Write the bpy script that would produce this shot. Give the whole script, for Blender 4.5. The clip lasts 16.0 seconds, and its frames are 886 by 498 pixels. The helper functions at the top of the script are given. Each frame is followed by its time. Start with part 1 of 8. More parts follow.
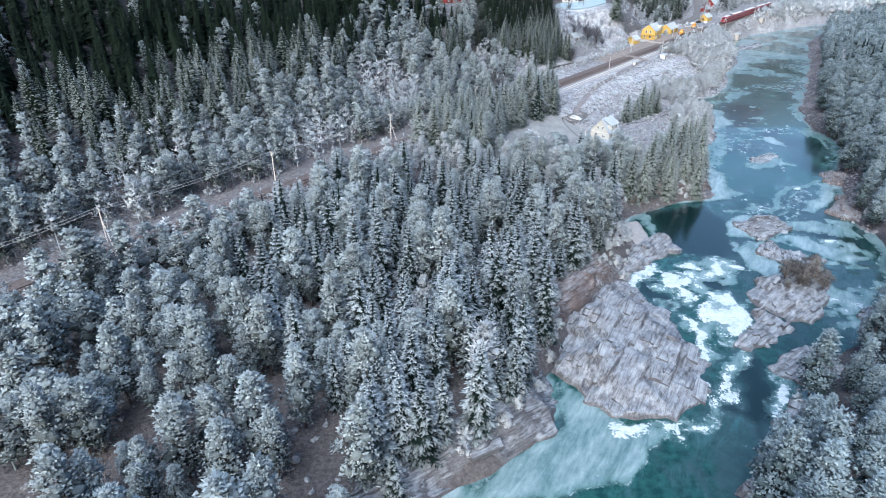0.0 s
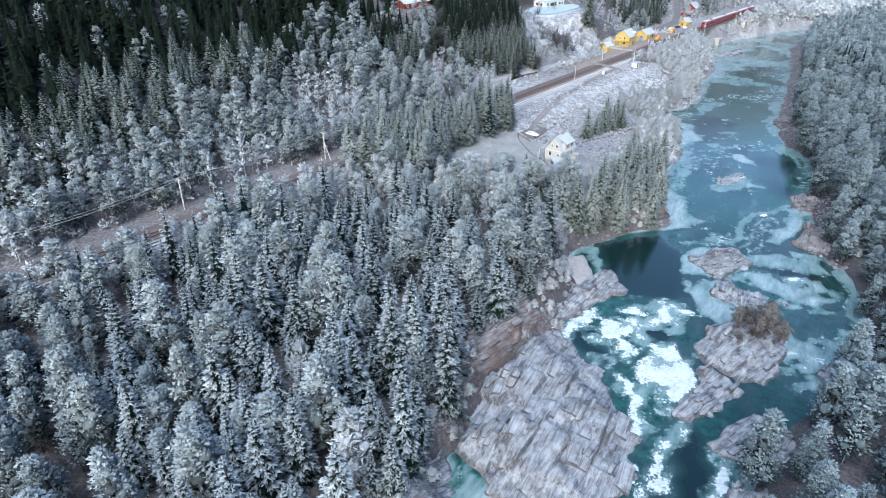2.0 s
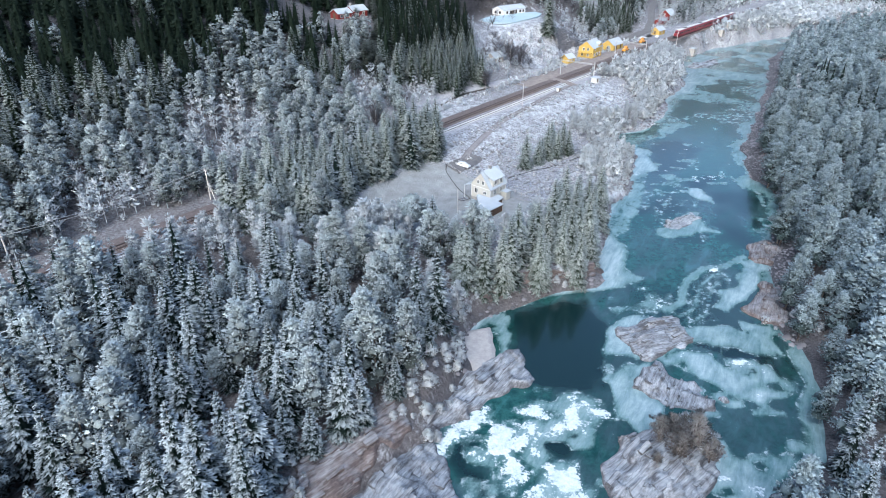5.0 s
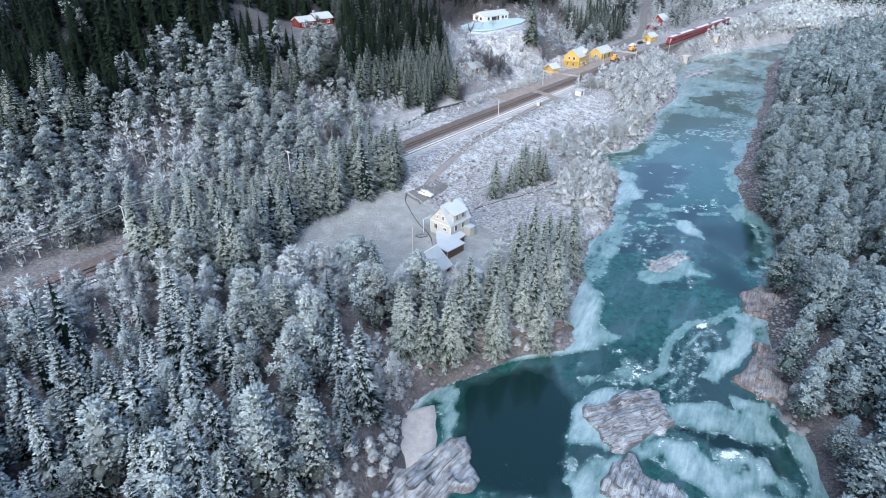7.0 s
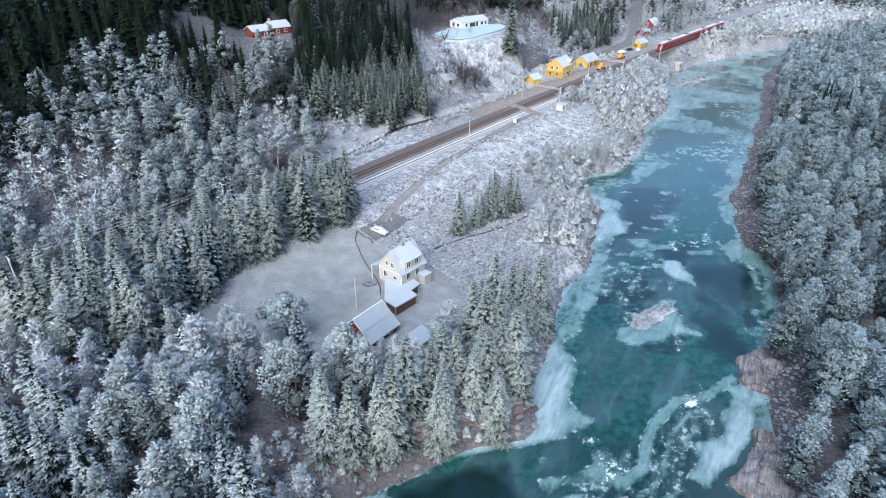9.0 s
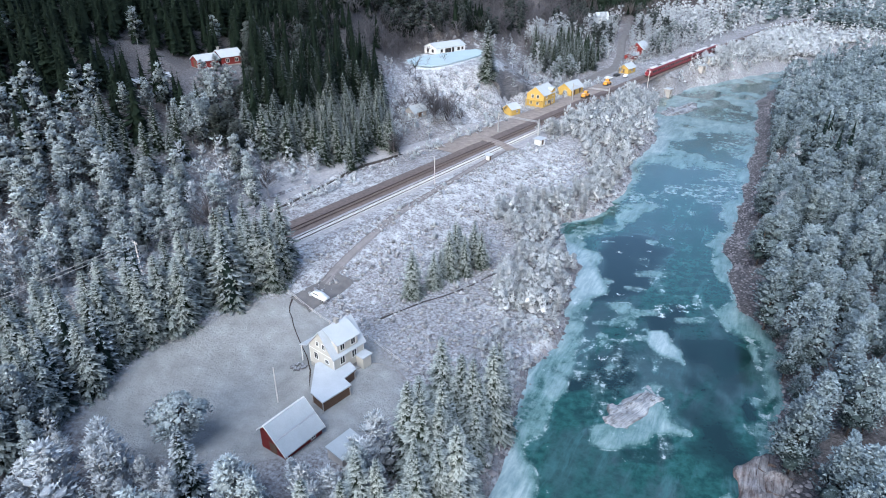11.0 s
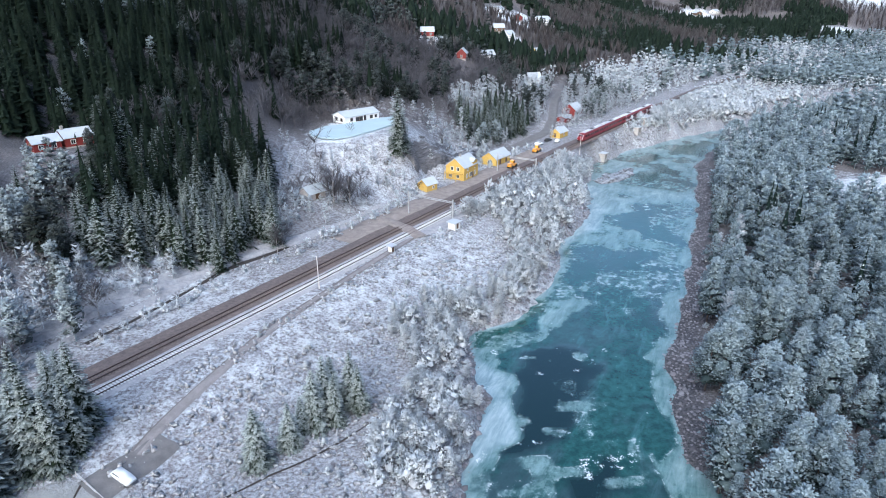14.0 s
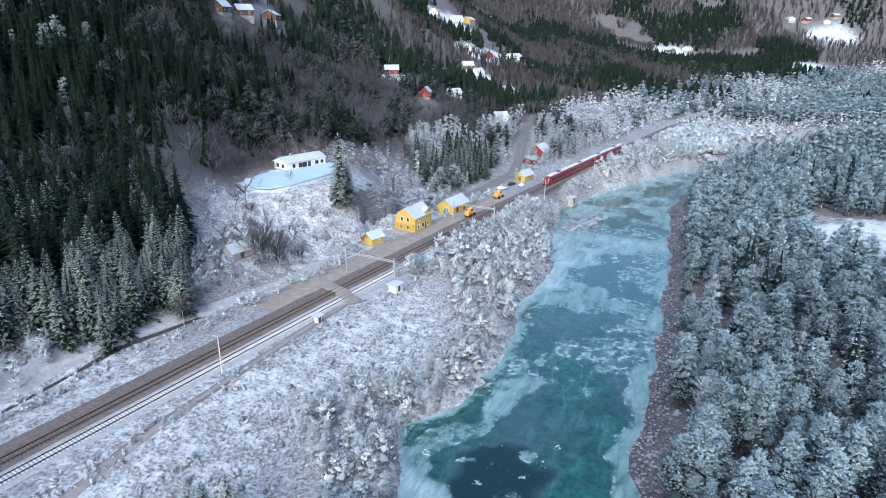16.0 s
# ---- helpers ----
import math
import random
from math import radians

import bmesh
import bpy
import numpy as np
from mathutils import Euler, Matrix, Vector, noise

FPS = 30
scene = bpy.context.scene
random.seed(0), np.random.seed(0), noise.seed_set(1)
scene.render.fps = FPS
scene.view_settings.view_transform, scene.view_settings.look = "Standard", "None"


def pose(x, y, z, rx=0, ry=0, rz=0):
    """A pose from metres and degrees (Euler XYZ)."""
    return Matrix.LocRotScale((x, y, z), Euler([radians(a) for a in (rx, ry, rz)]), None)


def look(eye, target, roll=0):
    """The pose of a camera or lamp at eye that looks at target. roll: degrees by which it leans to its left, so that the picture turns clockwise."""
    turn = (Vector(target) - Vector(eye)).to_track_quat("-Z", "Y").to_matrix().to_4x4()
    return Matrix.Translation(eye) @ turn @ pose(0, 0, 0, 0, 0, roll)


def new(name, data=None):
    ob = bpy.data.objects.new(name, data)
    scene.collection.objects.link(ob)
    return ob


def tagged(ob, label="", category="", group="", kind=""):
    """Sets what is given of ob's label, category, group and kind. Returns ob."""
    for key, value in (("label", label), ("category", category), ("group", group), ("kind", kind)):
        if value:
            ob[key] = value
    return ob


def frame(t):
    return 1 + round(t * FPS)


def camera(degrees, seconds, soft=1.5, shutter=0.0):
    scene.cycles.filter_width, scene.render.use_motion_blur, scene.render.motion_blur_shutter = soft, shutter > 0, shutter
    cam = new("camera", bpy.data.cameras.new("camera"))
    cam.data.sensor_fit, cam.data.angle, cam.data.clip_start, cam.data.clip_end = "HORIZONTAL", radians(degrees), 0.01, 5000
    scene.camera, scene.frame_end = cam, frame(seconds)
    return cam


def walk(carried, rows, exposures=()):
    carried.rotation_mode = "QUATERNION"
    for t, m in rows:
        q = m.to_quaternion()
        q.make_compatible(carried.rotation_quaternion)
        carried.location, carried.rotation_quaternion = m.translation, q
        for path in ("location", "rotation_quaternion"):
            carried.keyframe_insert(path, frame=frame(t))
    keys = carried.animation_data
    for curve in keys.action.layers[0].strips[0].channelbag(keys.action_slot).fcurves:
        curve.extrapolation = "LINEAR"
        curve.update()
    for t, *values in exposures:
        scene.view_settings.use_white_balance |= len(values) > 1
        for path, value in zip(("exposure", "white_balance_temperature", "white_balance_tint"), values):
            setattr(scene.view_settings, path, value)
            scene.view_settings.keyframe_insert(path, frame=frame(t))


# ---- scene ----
cam = camera(70.7, 16.0, soft=1.0)
METRES, EYE, TILT, LEAN, TURN = 200.0, 72.0, -28.4, 0.0, 0.0
ROWS = [
    (0.0, 0.0, 0.0, 0.0, -0.0, 0.0, -0.0),
    (0.5, 0.0211, 0.0202, 0.011, -0.1, 0.01, 0.03),
    (1.0, 0.0424, 0.0404, 0.022, -0.17, 0.03, 0.06),
    (1.5, 0.0637, 0.0606, 0.0329, -0.26, 0.04, 0.08),
    (2.0, 0.085, 0.0809, 0.0438, -0.34, 0.03, 0.1),
    (2.5, 0.1065, 0.1013, 0.0548, -0.41, 0.04, 0.13),
    (3.0, 0.1275, 0.1218, 0.0659, -0.52, 0.04, 0.11),
    (3.5, 0.1488, 0.1421, 0.0771, -0.58, 0.05, 0.17),
    (4.0, 0.1686, 0.1635, 0.0886, -0.66, 0.06, 0.2),
    (6.5, 0.2447, 0.2802, 0.1518, -0.75, 0.11, 0.15),
    (7.0, 0.257, 0.3052, 0.1651, -0.83, 0.09, 0.19),
    (7.5, 0.2692, 0.3301, 0.1785, -0.93, 0.06, 0.24),
    (8.0, 0.2815, 0.3551, 0.1919, -1.0, 0.04, 0.29),
    (8.5, 0.2938, 0.3804, 0.2054, -1.1, 0.02, 0.35),
    (9.0, 0.3062, 0.4058, 0.2188, -1.2, 0.03, 0.4),
    (11.5, 0.3704, 0.5308, 0.2857, -1.73, 2.17, 0.7),
    (12.0, 0.3844, 0.5558, 0.299, -2.14, 2.93, 0.95),
    (12.5, 0.3991, 0.5803, 0.3122, -3.03, 3.68, 1.47),
    (13.0, 0.4145, 0.6046, 0.3252, -4.03, 4.44, 2.03),
    (13.5, 0.4304, 0.6287, 0.3383, -4.64, 5.22, 2.37),
    (14.0, 0.4466, 0.6525, 0.3514, -5.21, 5.97, 2.68),
    (14.5, 0.4638, 0.6762, 0.3638, -5.72, 6.73, 2.96),
    (15.0, 0.4813, 0.6995, 0.3764, -6.05, 7.49, 3.18),
    (15.5, 0.4988, 0.723, 0.3887, -6.33, 8.25, 3.32),
    (16.0, 0.5165, 0.7463, 0.401, -6.55, 8.94, 3.44),
]
walk(cam, [(t, pose(0, 0, EYE, TILT, LEAN, TURN) @ pose(METRES * x, METRES * y, METRES * z, 90 + pitch, roll, yaw)) for t, x, y, z, yaw, pitch, roll in ROWS],
     [(0.0, 0.92, 5360, 6.0), (9.0, 0.9, 5360, 6.0), (12.5, 0.84, 5340, 8.5), (16.0, 0.84, 5200, 5.0)])

# ---- daylight: thin overcast, late in the day ----
world = bpy.data.worlds.new("sky")
scene.world = world
world.use_nodes = True
wn = world.node_tree
sky = wn.nodes.new("ShaderNodeTexSky")
sky.sky_type, sky.sun_disc = "NISHITA", False
sky.sun_elevation, sky.sun_rotation = radians(24), radians(200)
sky.air_density, sky.dust_density, sky.ozone_density = 1.0, 5.0, 1.0
wn.links.new(sky.outputs["Color"], wn.nodes["Background"].inputs["Color"])
wn.nodes["Background"].inputs["Strength"].default_value = 0.15
sun_data = bpy.data.lights.new("sun", "SUN")
sun_data.energy, sun_data.angle, sun_data.color = 1.2, radians(30), (1.0, 0.95, 0.88)
sun = new("sun", sun_data)
sun.matrix_world = look((0, 0, 200), (40, 90, 0))

# ---- the lie of the land ----
LEFT_Y = [0, 40, 61, 70, 76, 85, 98, 108, 118, 127, 136, 146, 152, 156, 160, 163, 170, 179, 189, 198, 206, 214, 224, 234, 245, 257, 272, 276, 286, 307, 320, 332, 345, 360, 375, 400, 430, 457, 485, 507, 518, 555, 589, 600, 615, 640, 700]
LEFT_X = [-60, -18, 1, 12, 17, 19, 24, 32, 41, 44, 46, 47, 50, 55, 63, 74, 77, 79, 84, 87, 90, 97, 100, 103, 107, 107, 108, 116, 125, 139, 142, 147, 158, 165, 166, 178, 190, 216, 258, 296, 321, 353, 414, 450, 540, 700, 1000]
RIGHT_Y = [0, 40, 60, 65, 73, 83, 97, 109, 119, 129, 140, 150, 161, 175, 187, 198, 210, 223, 240, 258, 276, 302, 318, 339, 357, 375, 399, 430, 458, 480, 511, 522, 562, 585, 600, 640, 700]
RIGHT_X = [-12, 25, 41, 44, 54, 60, 78, 91, 99, 104, 106, 106, 111, 117, 123, 131, 136, 136, 139, 146, 157, 173, 180, 192, 203, 210, 225, 240, 262, 284, 321, 341, 405, 470, 570, 850, 1250]
TRACK_X = [-260, -160, -68, -43, -3, 42, 88, 111, 133, 198, 245, 328, 366, 430, 560, 800]
TRACK_Y = [-120, 8, 123, 154, 203, 259, 317, 345, 373, 450, 505, 600, 638, 690, 768, 880]


def lerp(v, a, b):
    return np.clip((v - a) / (b - a), 0.0, 1.0)


def ease(v, a, b):
    s = lerp(v, a, b)
    return s * s * (3 - 2 * s)


def fuzz(x, y, size, seed=0):
    """Smooth value noise from -1 to 1 on arrays."""
    x, y = np.asarray(x, float) / size + 37.7 * seed, np.asarray(y, float) / size - 19.3 * seed
    i, j = np.floor(x), np.floor(y)
    fx, fy = x - i, y - j
    fx, fy = fx * fx * (3 - 2 * fx), fy * fy * (3 - 2 * fy)

    def corner(a, b):
        s = np.sin(a * 127.1 + b * 311.7 + seed * 74.7) * 43758.5453
        return (s - np.floor(s)) * 2 - 1
    return (corner(i, j) * (1 - fx) + corner(i + 1, j) * fx) * (1 - fy) + (corner(i, j + 1) * (1 - fx) + corner(i + 1, j + 1) * fx) * fy


def water_z(y):
    return -4.0 * lerp(y, 230, 440)


def left_bank(y):
    return np.interp(y, LEFT_Y, LEFT_X)


def right_bank(y):
    return np.interp(y, RIGHT_Y, RIGHT_X)


def from_left(x, y):
    """Metres inland of the left bank (river: minus)."""
    slope = (left_bank(y + 9) - left_bank(y - 9)) / 18
    return (left_bank(y) - x) / np.sqrt(1 + slope * slope)


def from_right(x, y):
    """Metres inland of the right bank (river: minus)."""
    slope = (right_bank(y + 9) - right_bank(y - 9)) / 18
    return (x - right_bank(y)) / np.sqrt(1 + slope * slope)


def track_y(x):
    return np.interp(x, TRACK_X, TRACK_Y)


def off_track(x, y):
    """Metres uphill (north-west) of the railway's middle line."""
    return 0.63 * (y - track_y(x))


def rough_bank(x, y):
    return 1.6 * fuzz(x, y, 9, 1) + 0.9 * fuzz(x, y, 3.5, 2)


def height(x, y):
    x, y = np.asarray(x, float), np.asarray(y, float)
    w = water_z(y)
    dl = from_left(x, y) + rough_bank(x, y)
    dr = from_right(x, y) + rough_bank(x, y)
    v = off_track(x, y)
    rail = 7.3
    # low land between the river and the railway
    wood = 1 - ease(y + 0.3 * x, 165, 200)
    plain = 2.2 + wood * 3.3 + 0.5 * fuzz(x, y, 14, 3) + 0.25 * fuzz(x, y, 5, 4) * (1 - ease(v, -12, -8))
    low = plain + (rail - plain) * ease(v, -36, -12)
    steep = 2.5 + 3.0 * wood + 5.0 * ease(y, 330, 400) - 5.0 * ease(y, 415, 445)
    bank = w - 1.6 + (low - w + 1.6) * ease(dl, -3.5, steep + 1.5)
    # hillside above the railway
    tilt = np.interp(x, [-200, 40, 90, 160, 300, 600], [0.46, 0.44, 0.34, 0.26, 0.16, 0.12])
    u = np.maximum(v - 11, 0)
    far = np.maximum(v - 190, 0)
    hill = rail + tilt * u * ease(u, -8, 22) + (0.25 - 0.1 * lerp(x, 200, 500)) * far
    hill = hill + ease(u, 5, 60) * (3.0 * fuzz(x, y, 40, 5) + 1.1 * fuzz(x, y, 13, 6)) + 9 * fuzz(x, y, 120, 7) * ease(u, 60, 200)
    land = np.where(v > 0, hill, bank)
    # wooded right bank
    flat = 2.6 + w + 0.02 * np.maximum(dr - 12, 0) + 0.5 * fuzz(x, y, 16, 8)
    right = w - 1.6 + (flat - w + 1.6) * ease(dr, -3.5, 11)
    out = np.where(dr > -6, np.maximum(right, np.where(dl > -6, bank, -9)), land)
    # level plots of the houses on the slope
    for cx, cy, r, z in ((80, 389, 40, 24.0), (6, 322, 22, 33.5), (-12, 305, 14, 30.0), (68, 338, 9, 12.3), (112, 368, 12, 7.4), (136, 396, 12, 7.4)):
        out = out + (z - out) * (1 - ease(np.hypot(x - cx, y - cy), r * 0.45, r)) * (out > w)
    # the valley closes in mountains
    far_d = np.hypot(x - 100, y - 170)
    ridge = (far_d - 900) * 0.24 * ease(far_d, 800, 1700) * (1 + 0.35 * fuzz(x, y, 420, 9) + 0.12 * fuzz(x, y, 130, 10))
    ridge2 = np.maximum(x - 0.6 * (y - 100) - 420, 0) * 0.3 * (1 + 0.2 * fuzz(x, y, 90, 11))
    return np.where(out < w, out, out + np.maximum(ridge, ridge2))


# ---- materials ----
def nodes_of(name):
    m = bpy.data.materials.new(name)
    m.use_nodes = True
    t = m.node_tree
    return m, t, t.nodes["Principled BSDF"]


def node(t, kind, **values):
    n = t.nodes.new(kind)
    for key, value in values.items():
        n.inputs[key.replace("_", " ")].default_value = value
    return n


def grain(t, scale, detail=4.0, rough=0.6, space="Position"):
    """Noise at real-world size: its value from 0 to 1."""
    n = node(t, "ShaderNodeTexNoise", Scale=scale, Detail=detail, Roughness=rough)
    g = t.nodes.new("ShaderNodeNewGeometry") if space == "Position" else t.nodes.new("ShaderNodeTexCoord")
    t.links.new(g.outputs[space], n.inputs["Vector"])
    return n.outputs["Fac"]


def calc(t, how, a, b, clamp=False):
    n = t.nodes.new("ShaderNodeMath")
    n.operation, n.use_clamp = how, clamp
    for k, v in enumerate((a, b)):
        if isinstance(v, (int, float)):
            n.inputs[k].default_value = v
        else:
            t.links.new(v, n.inputs[k])
    return n.outputs[0]


def blend(t, fac, a, b, how="MIX"):
    n = t.nodes.new("ShaderNodeMix")
    n.data_type, n.blend_type = "RGBA", how
    for k, v in ((0, fac), (6, a), (7, b)):
        if isinstance(v, (int, float)):
            n.inputs[k].default_value = v
        elif isinstance(v, tuple):
            n.inputs[k].default_value = (*v, 1)
        else:
            t.links.new(v, n.inputs[k])
    return n.outputs[2]


def ramp(t, fac, lo, hi):
    n = t.nodes.new("ShaderNodeMapRange")
    n.inputs["From Min"].default_value, n.inputs["From Max"].default_value = lo, hi
    t.links.new(fac, n.inputs["Value"])
    return n.outputs["Result"]


def channel(t, name):
    n = t.nodes.new("ShaderNodeAttribute")
    n.attribute_name = name
    return n.outputs["Fac"]


def bump(t, bsdf, fac, strength=0.4, distance=0.1):
    n = node(t, "ShaderNodeBump", Strength=strength, Distance=distance)
    t.links.new(fac, n.inputs["Height"])
    t.links.new(n.outputs["Normal"], bsdf.inputs["Normal"])


def plain(name, color, rough=0.6, metal=0.0, wear=0.25, scale=3.0, dust=None, relief=0.0):
    """Painted or bare surface with stains at two scales; dust: frost lying on faces that look up."""
    m, t, b = nodes_of(name)
    big, small = grain(t, scale * 0.25), grain(t, scale * 4)
    mix = calc(t, "ADD", calc(t, "MULTIPLY", big, 0.6), calc(t, "MULTIPLY", small, 0.4))
    dark = tuple(c * (1 - wear) for c in color)
    light = tuple(min(1, c * (1 + wear * 0.6)) for c in color)
    col = blend(t, ramp(t, mix, 0.3, 0.7), dark, light)
    if dust:
        g = t.nodes.new("ShaderNodeNewGeometry")
        s = t.nodes.new("ShaderNodeSeparateXYZ")
        t.links.new(g.outputs["Normal"], s.inputs[0])
        up = calc(t, "ADD", s.outputs["Z"], calc(t, "MULTIPLY", calc(t, "SUBTRACT", small, 0.5), 1.2))
        col = blend(t, calc(t, "MULTIPLY", ramp(t, up, 0.35, 0.95), dust), col, (0.66, 0.72, 0.78))
    t.links.new(col, b.inputs["Base Color"])
    b.inputs["Roughness"].default_value, b.inputs["Metallic"].default_value = rough, metal
    if relief:
        bump(t, b, small, relief, 0.05)
    return m


def foliage(name, dark, light, bias, spread=1.0, speck=0.5, soft=0.86):
    """Needles or twigs with rime on their tips; low frost values also paint the crown's inner shade."""
    m, t, b = nodes_of(name)
    info = t.nodes.new("ShaderNodeObjectInfo")
    vary = calc(t, "ADD", calc(t, "MULTIPLY", channel(t, "tint"), 1.0), calc(t, "MULTIPLY", info.outputs["Random"], 0.5))
    # frost holds rime at the tips and painted shade low and inside
    fac = calc(t, "MULTIPLY", channel(t, "frost"), spread)
    fac = calc(t, "ADD", fac, calc(t, "MULTIPLY", calc(t, "SUBTRACT", grain(t, 3.6, 3, 0.75), 0.5), speck))
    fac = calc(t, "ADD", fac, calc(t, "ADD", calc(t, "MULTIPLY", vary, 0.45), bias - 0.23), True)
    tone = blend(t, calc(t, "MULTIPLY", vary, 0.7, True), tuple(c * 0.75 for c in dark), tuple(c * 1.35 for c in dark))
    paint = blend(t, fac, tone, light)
    t.links.new(paint, b.inputs["Base Color"])
    # needles scatter light all round their clump: lean the shading towards the clump's own roundness
    round_ = t.nodes.new("ShaderNodeAttribute")
    round_.attribute_name = "soft"
    turn = t.nodes.new("ShaderNodeVectorTransform")
    turn.vector_type, turn.convert_from, turn.convert_to = "NORMAL", "OBJECT", "WORLD"
    t.links.new(round_.outputs["Vector"], turn.inputs[0])
    geo = t.nodes.new("ShaderNodeNewGeometry")
    mix = t.nodes.new("ShaderNodeMix")
    mix.data_type = "VECTOR"
    mix.inputs[0].default_value = soft
    t.links.new(geo.outputs["Normal"], mix.inputs[4])
    t.links.new(turn.outputs[0], mix.inputs[5])
    unit = t.nodes.new("ShaderNodeVectorMath")
    unit.operation = "NORMALIZE"
    t.links.new(mix.outputs[1], unit.inputs[0])
    t.links.new(unit.outputs[0], b.inputs["Normal"])
    b.inputs["Roughness"].default_value = 0.85
    b.inputs["Specular IOR Level"].default_value = 0.15
    # thin rimed twigs let light through
    thin = t.nodes.new("ShaderNodeBsdfTranslucent")
    t.links.new(paint, thin.inputs["Color"])
    t.links.new(unit.outputs[0], thin.inputs["Normal"])
    both = t.nodes.new("ShaderNodeMixShader")
    both.inputs[0].default_value = 0.28
    t.links.new(b.outputs[0], both.inputs[1])
    t.links.new(thin.outputs[0], both.inputs[2])
    t.links.new(both.outputs[0], t.nodes["Material Output"].inputs["Surface"])
    return m


RIME = (0.66, 0.74, 0.80)
M_SPRUCE = foliage("frosted_spruce_needles", (0.012, 0.024, 0.021), RIME, 0.010, 1.05, 0.9, 0.7)
M_PINE = foliage("frosted_pine_needles", (0.085, 0.102, 0.1), (0.61, 0.70, 0.75), 0.36, 0.9, 0.4)
# bluer rime colour: haze over the right bank painted into the needles
M_FIR = foliage("lightly_frosted_hazy_pine_needles", (0.07, 0.102, 0.105), (0.54, 0.665, 0.75), 0.34, 0.9, 0.4)
M_HILLPINE = foliage("grey_green_pine_needles", (0.03, 0.041, 0.036), (0.25, 0.285, 0.295), 0.1, 0.75, 0.4)
M_BIRCH = foliage("rimed_birch_twigs", (0.37, 0.38, 0.41), (0.78, 0.84, 0.90), 0.5, 0.9)
M_DARK = foliage("dark_spruce_needles", (0.014, 0.025, 0.017), (0.16, 0.20, 0.20), -0.18, 0.55, 0.6, 0.7)
M_BARE = foliage("bare_birch_twigs", (0.085, 0.076, 0.078), (0.34, 0.325, 0.345), -0.02, 0.6)
M_BUSH = foliage("rimed_bush_twigs", (0.43, 0.435, 0.47), (0.80, 0.86, 0.92), 0.56, 0.85)
M_GREEN = foliage("green_spruce_needles", (0.022, 0.036, 0.022), (0.52, 0.58, 0.58), 0.14, 1.0, 0.9, 0.7)
M_SHRUB = foliage("frosted_brown_twigs", (0.15, 0.13, 0.125), (0.62, 0.64, 0.66), 0.1, 0.8)
M_HEATH = foliage("rimed_heather", (0.12, 0.085, 0.08), (0.74, 0.76, 0.80), 0.2, 0.9)
M_BARK = plain("rimed_bark", (0.07, 0.055, 0.05), 0.9, scale=6, relief=0.5)
M_BIRCHBARK = plain("birch_bark", (0.42, 0.4, 0.4), 0.8, scale=5, wear=0.5)


def ground_material():
    m, t, b = nodes_of("frosted_ground")
    fine, mid, wide = grain(t, 1.6, 6, 0.7), grain(t, 0.35, 5), grain(t, 0.06, 4)
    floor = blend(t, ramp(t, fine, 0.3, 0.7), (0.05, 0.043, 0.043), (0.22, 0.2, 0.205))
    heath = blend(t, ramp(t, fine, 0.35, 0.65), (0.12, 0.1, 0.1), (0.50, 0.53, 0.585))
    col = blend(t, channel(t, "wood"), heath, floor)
    lawn = blend(t, ramp(t, mid, 0.3, 0.75), (0.25, 0.258, 0.26), (0.38, 0.395, 0.41))
    col = blend(t, channel(t, "lawn"), col, lawn)
    snow = calc(t, "ADD", channel(t, "snow"), calc(t, "MULTIPLY", calc(t, "SUBTRACT", calc(t, "ADD", mid, calc(t, "MULTIPLY", fine, 0.6)), 0.8), 1.3))
    col = blend(t, ramp(t, snow, 0.35, 0.75), col, (0.68, 0.72, 0.77))
    stones = blend(t, ramp(t, grain(t, 2.6, 4, 0.75), 0.35, 0.65), (0.03, 0.03, 0.036), (0.13, 0.127, 0.142))
    # stones on the shores; in the hillside woods the channel paints tree shade
    col = blend(t, channel(t, "gravel"), col, stones)
    dirt = blend(t, ramp(t, mid, 0.3, 0.7), (0.13, 0.115, 0.11), (0.27, 0.25, 0.25))
    col = blend(t, channel(t, "dirt"), col, dirt)
    t.links.new(blend(t, ramp(t, wide, 0.3, 0.7), col, tuple([0.82] * 3), "MULTIPLY"), b.inputs["Base Color"])
    b.inputs["Roughness"].default_value = 0.95
    bump(t, b, fine, 0.9, 0.35)
    return m


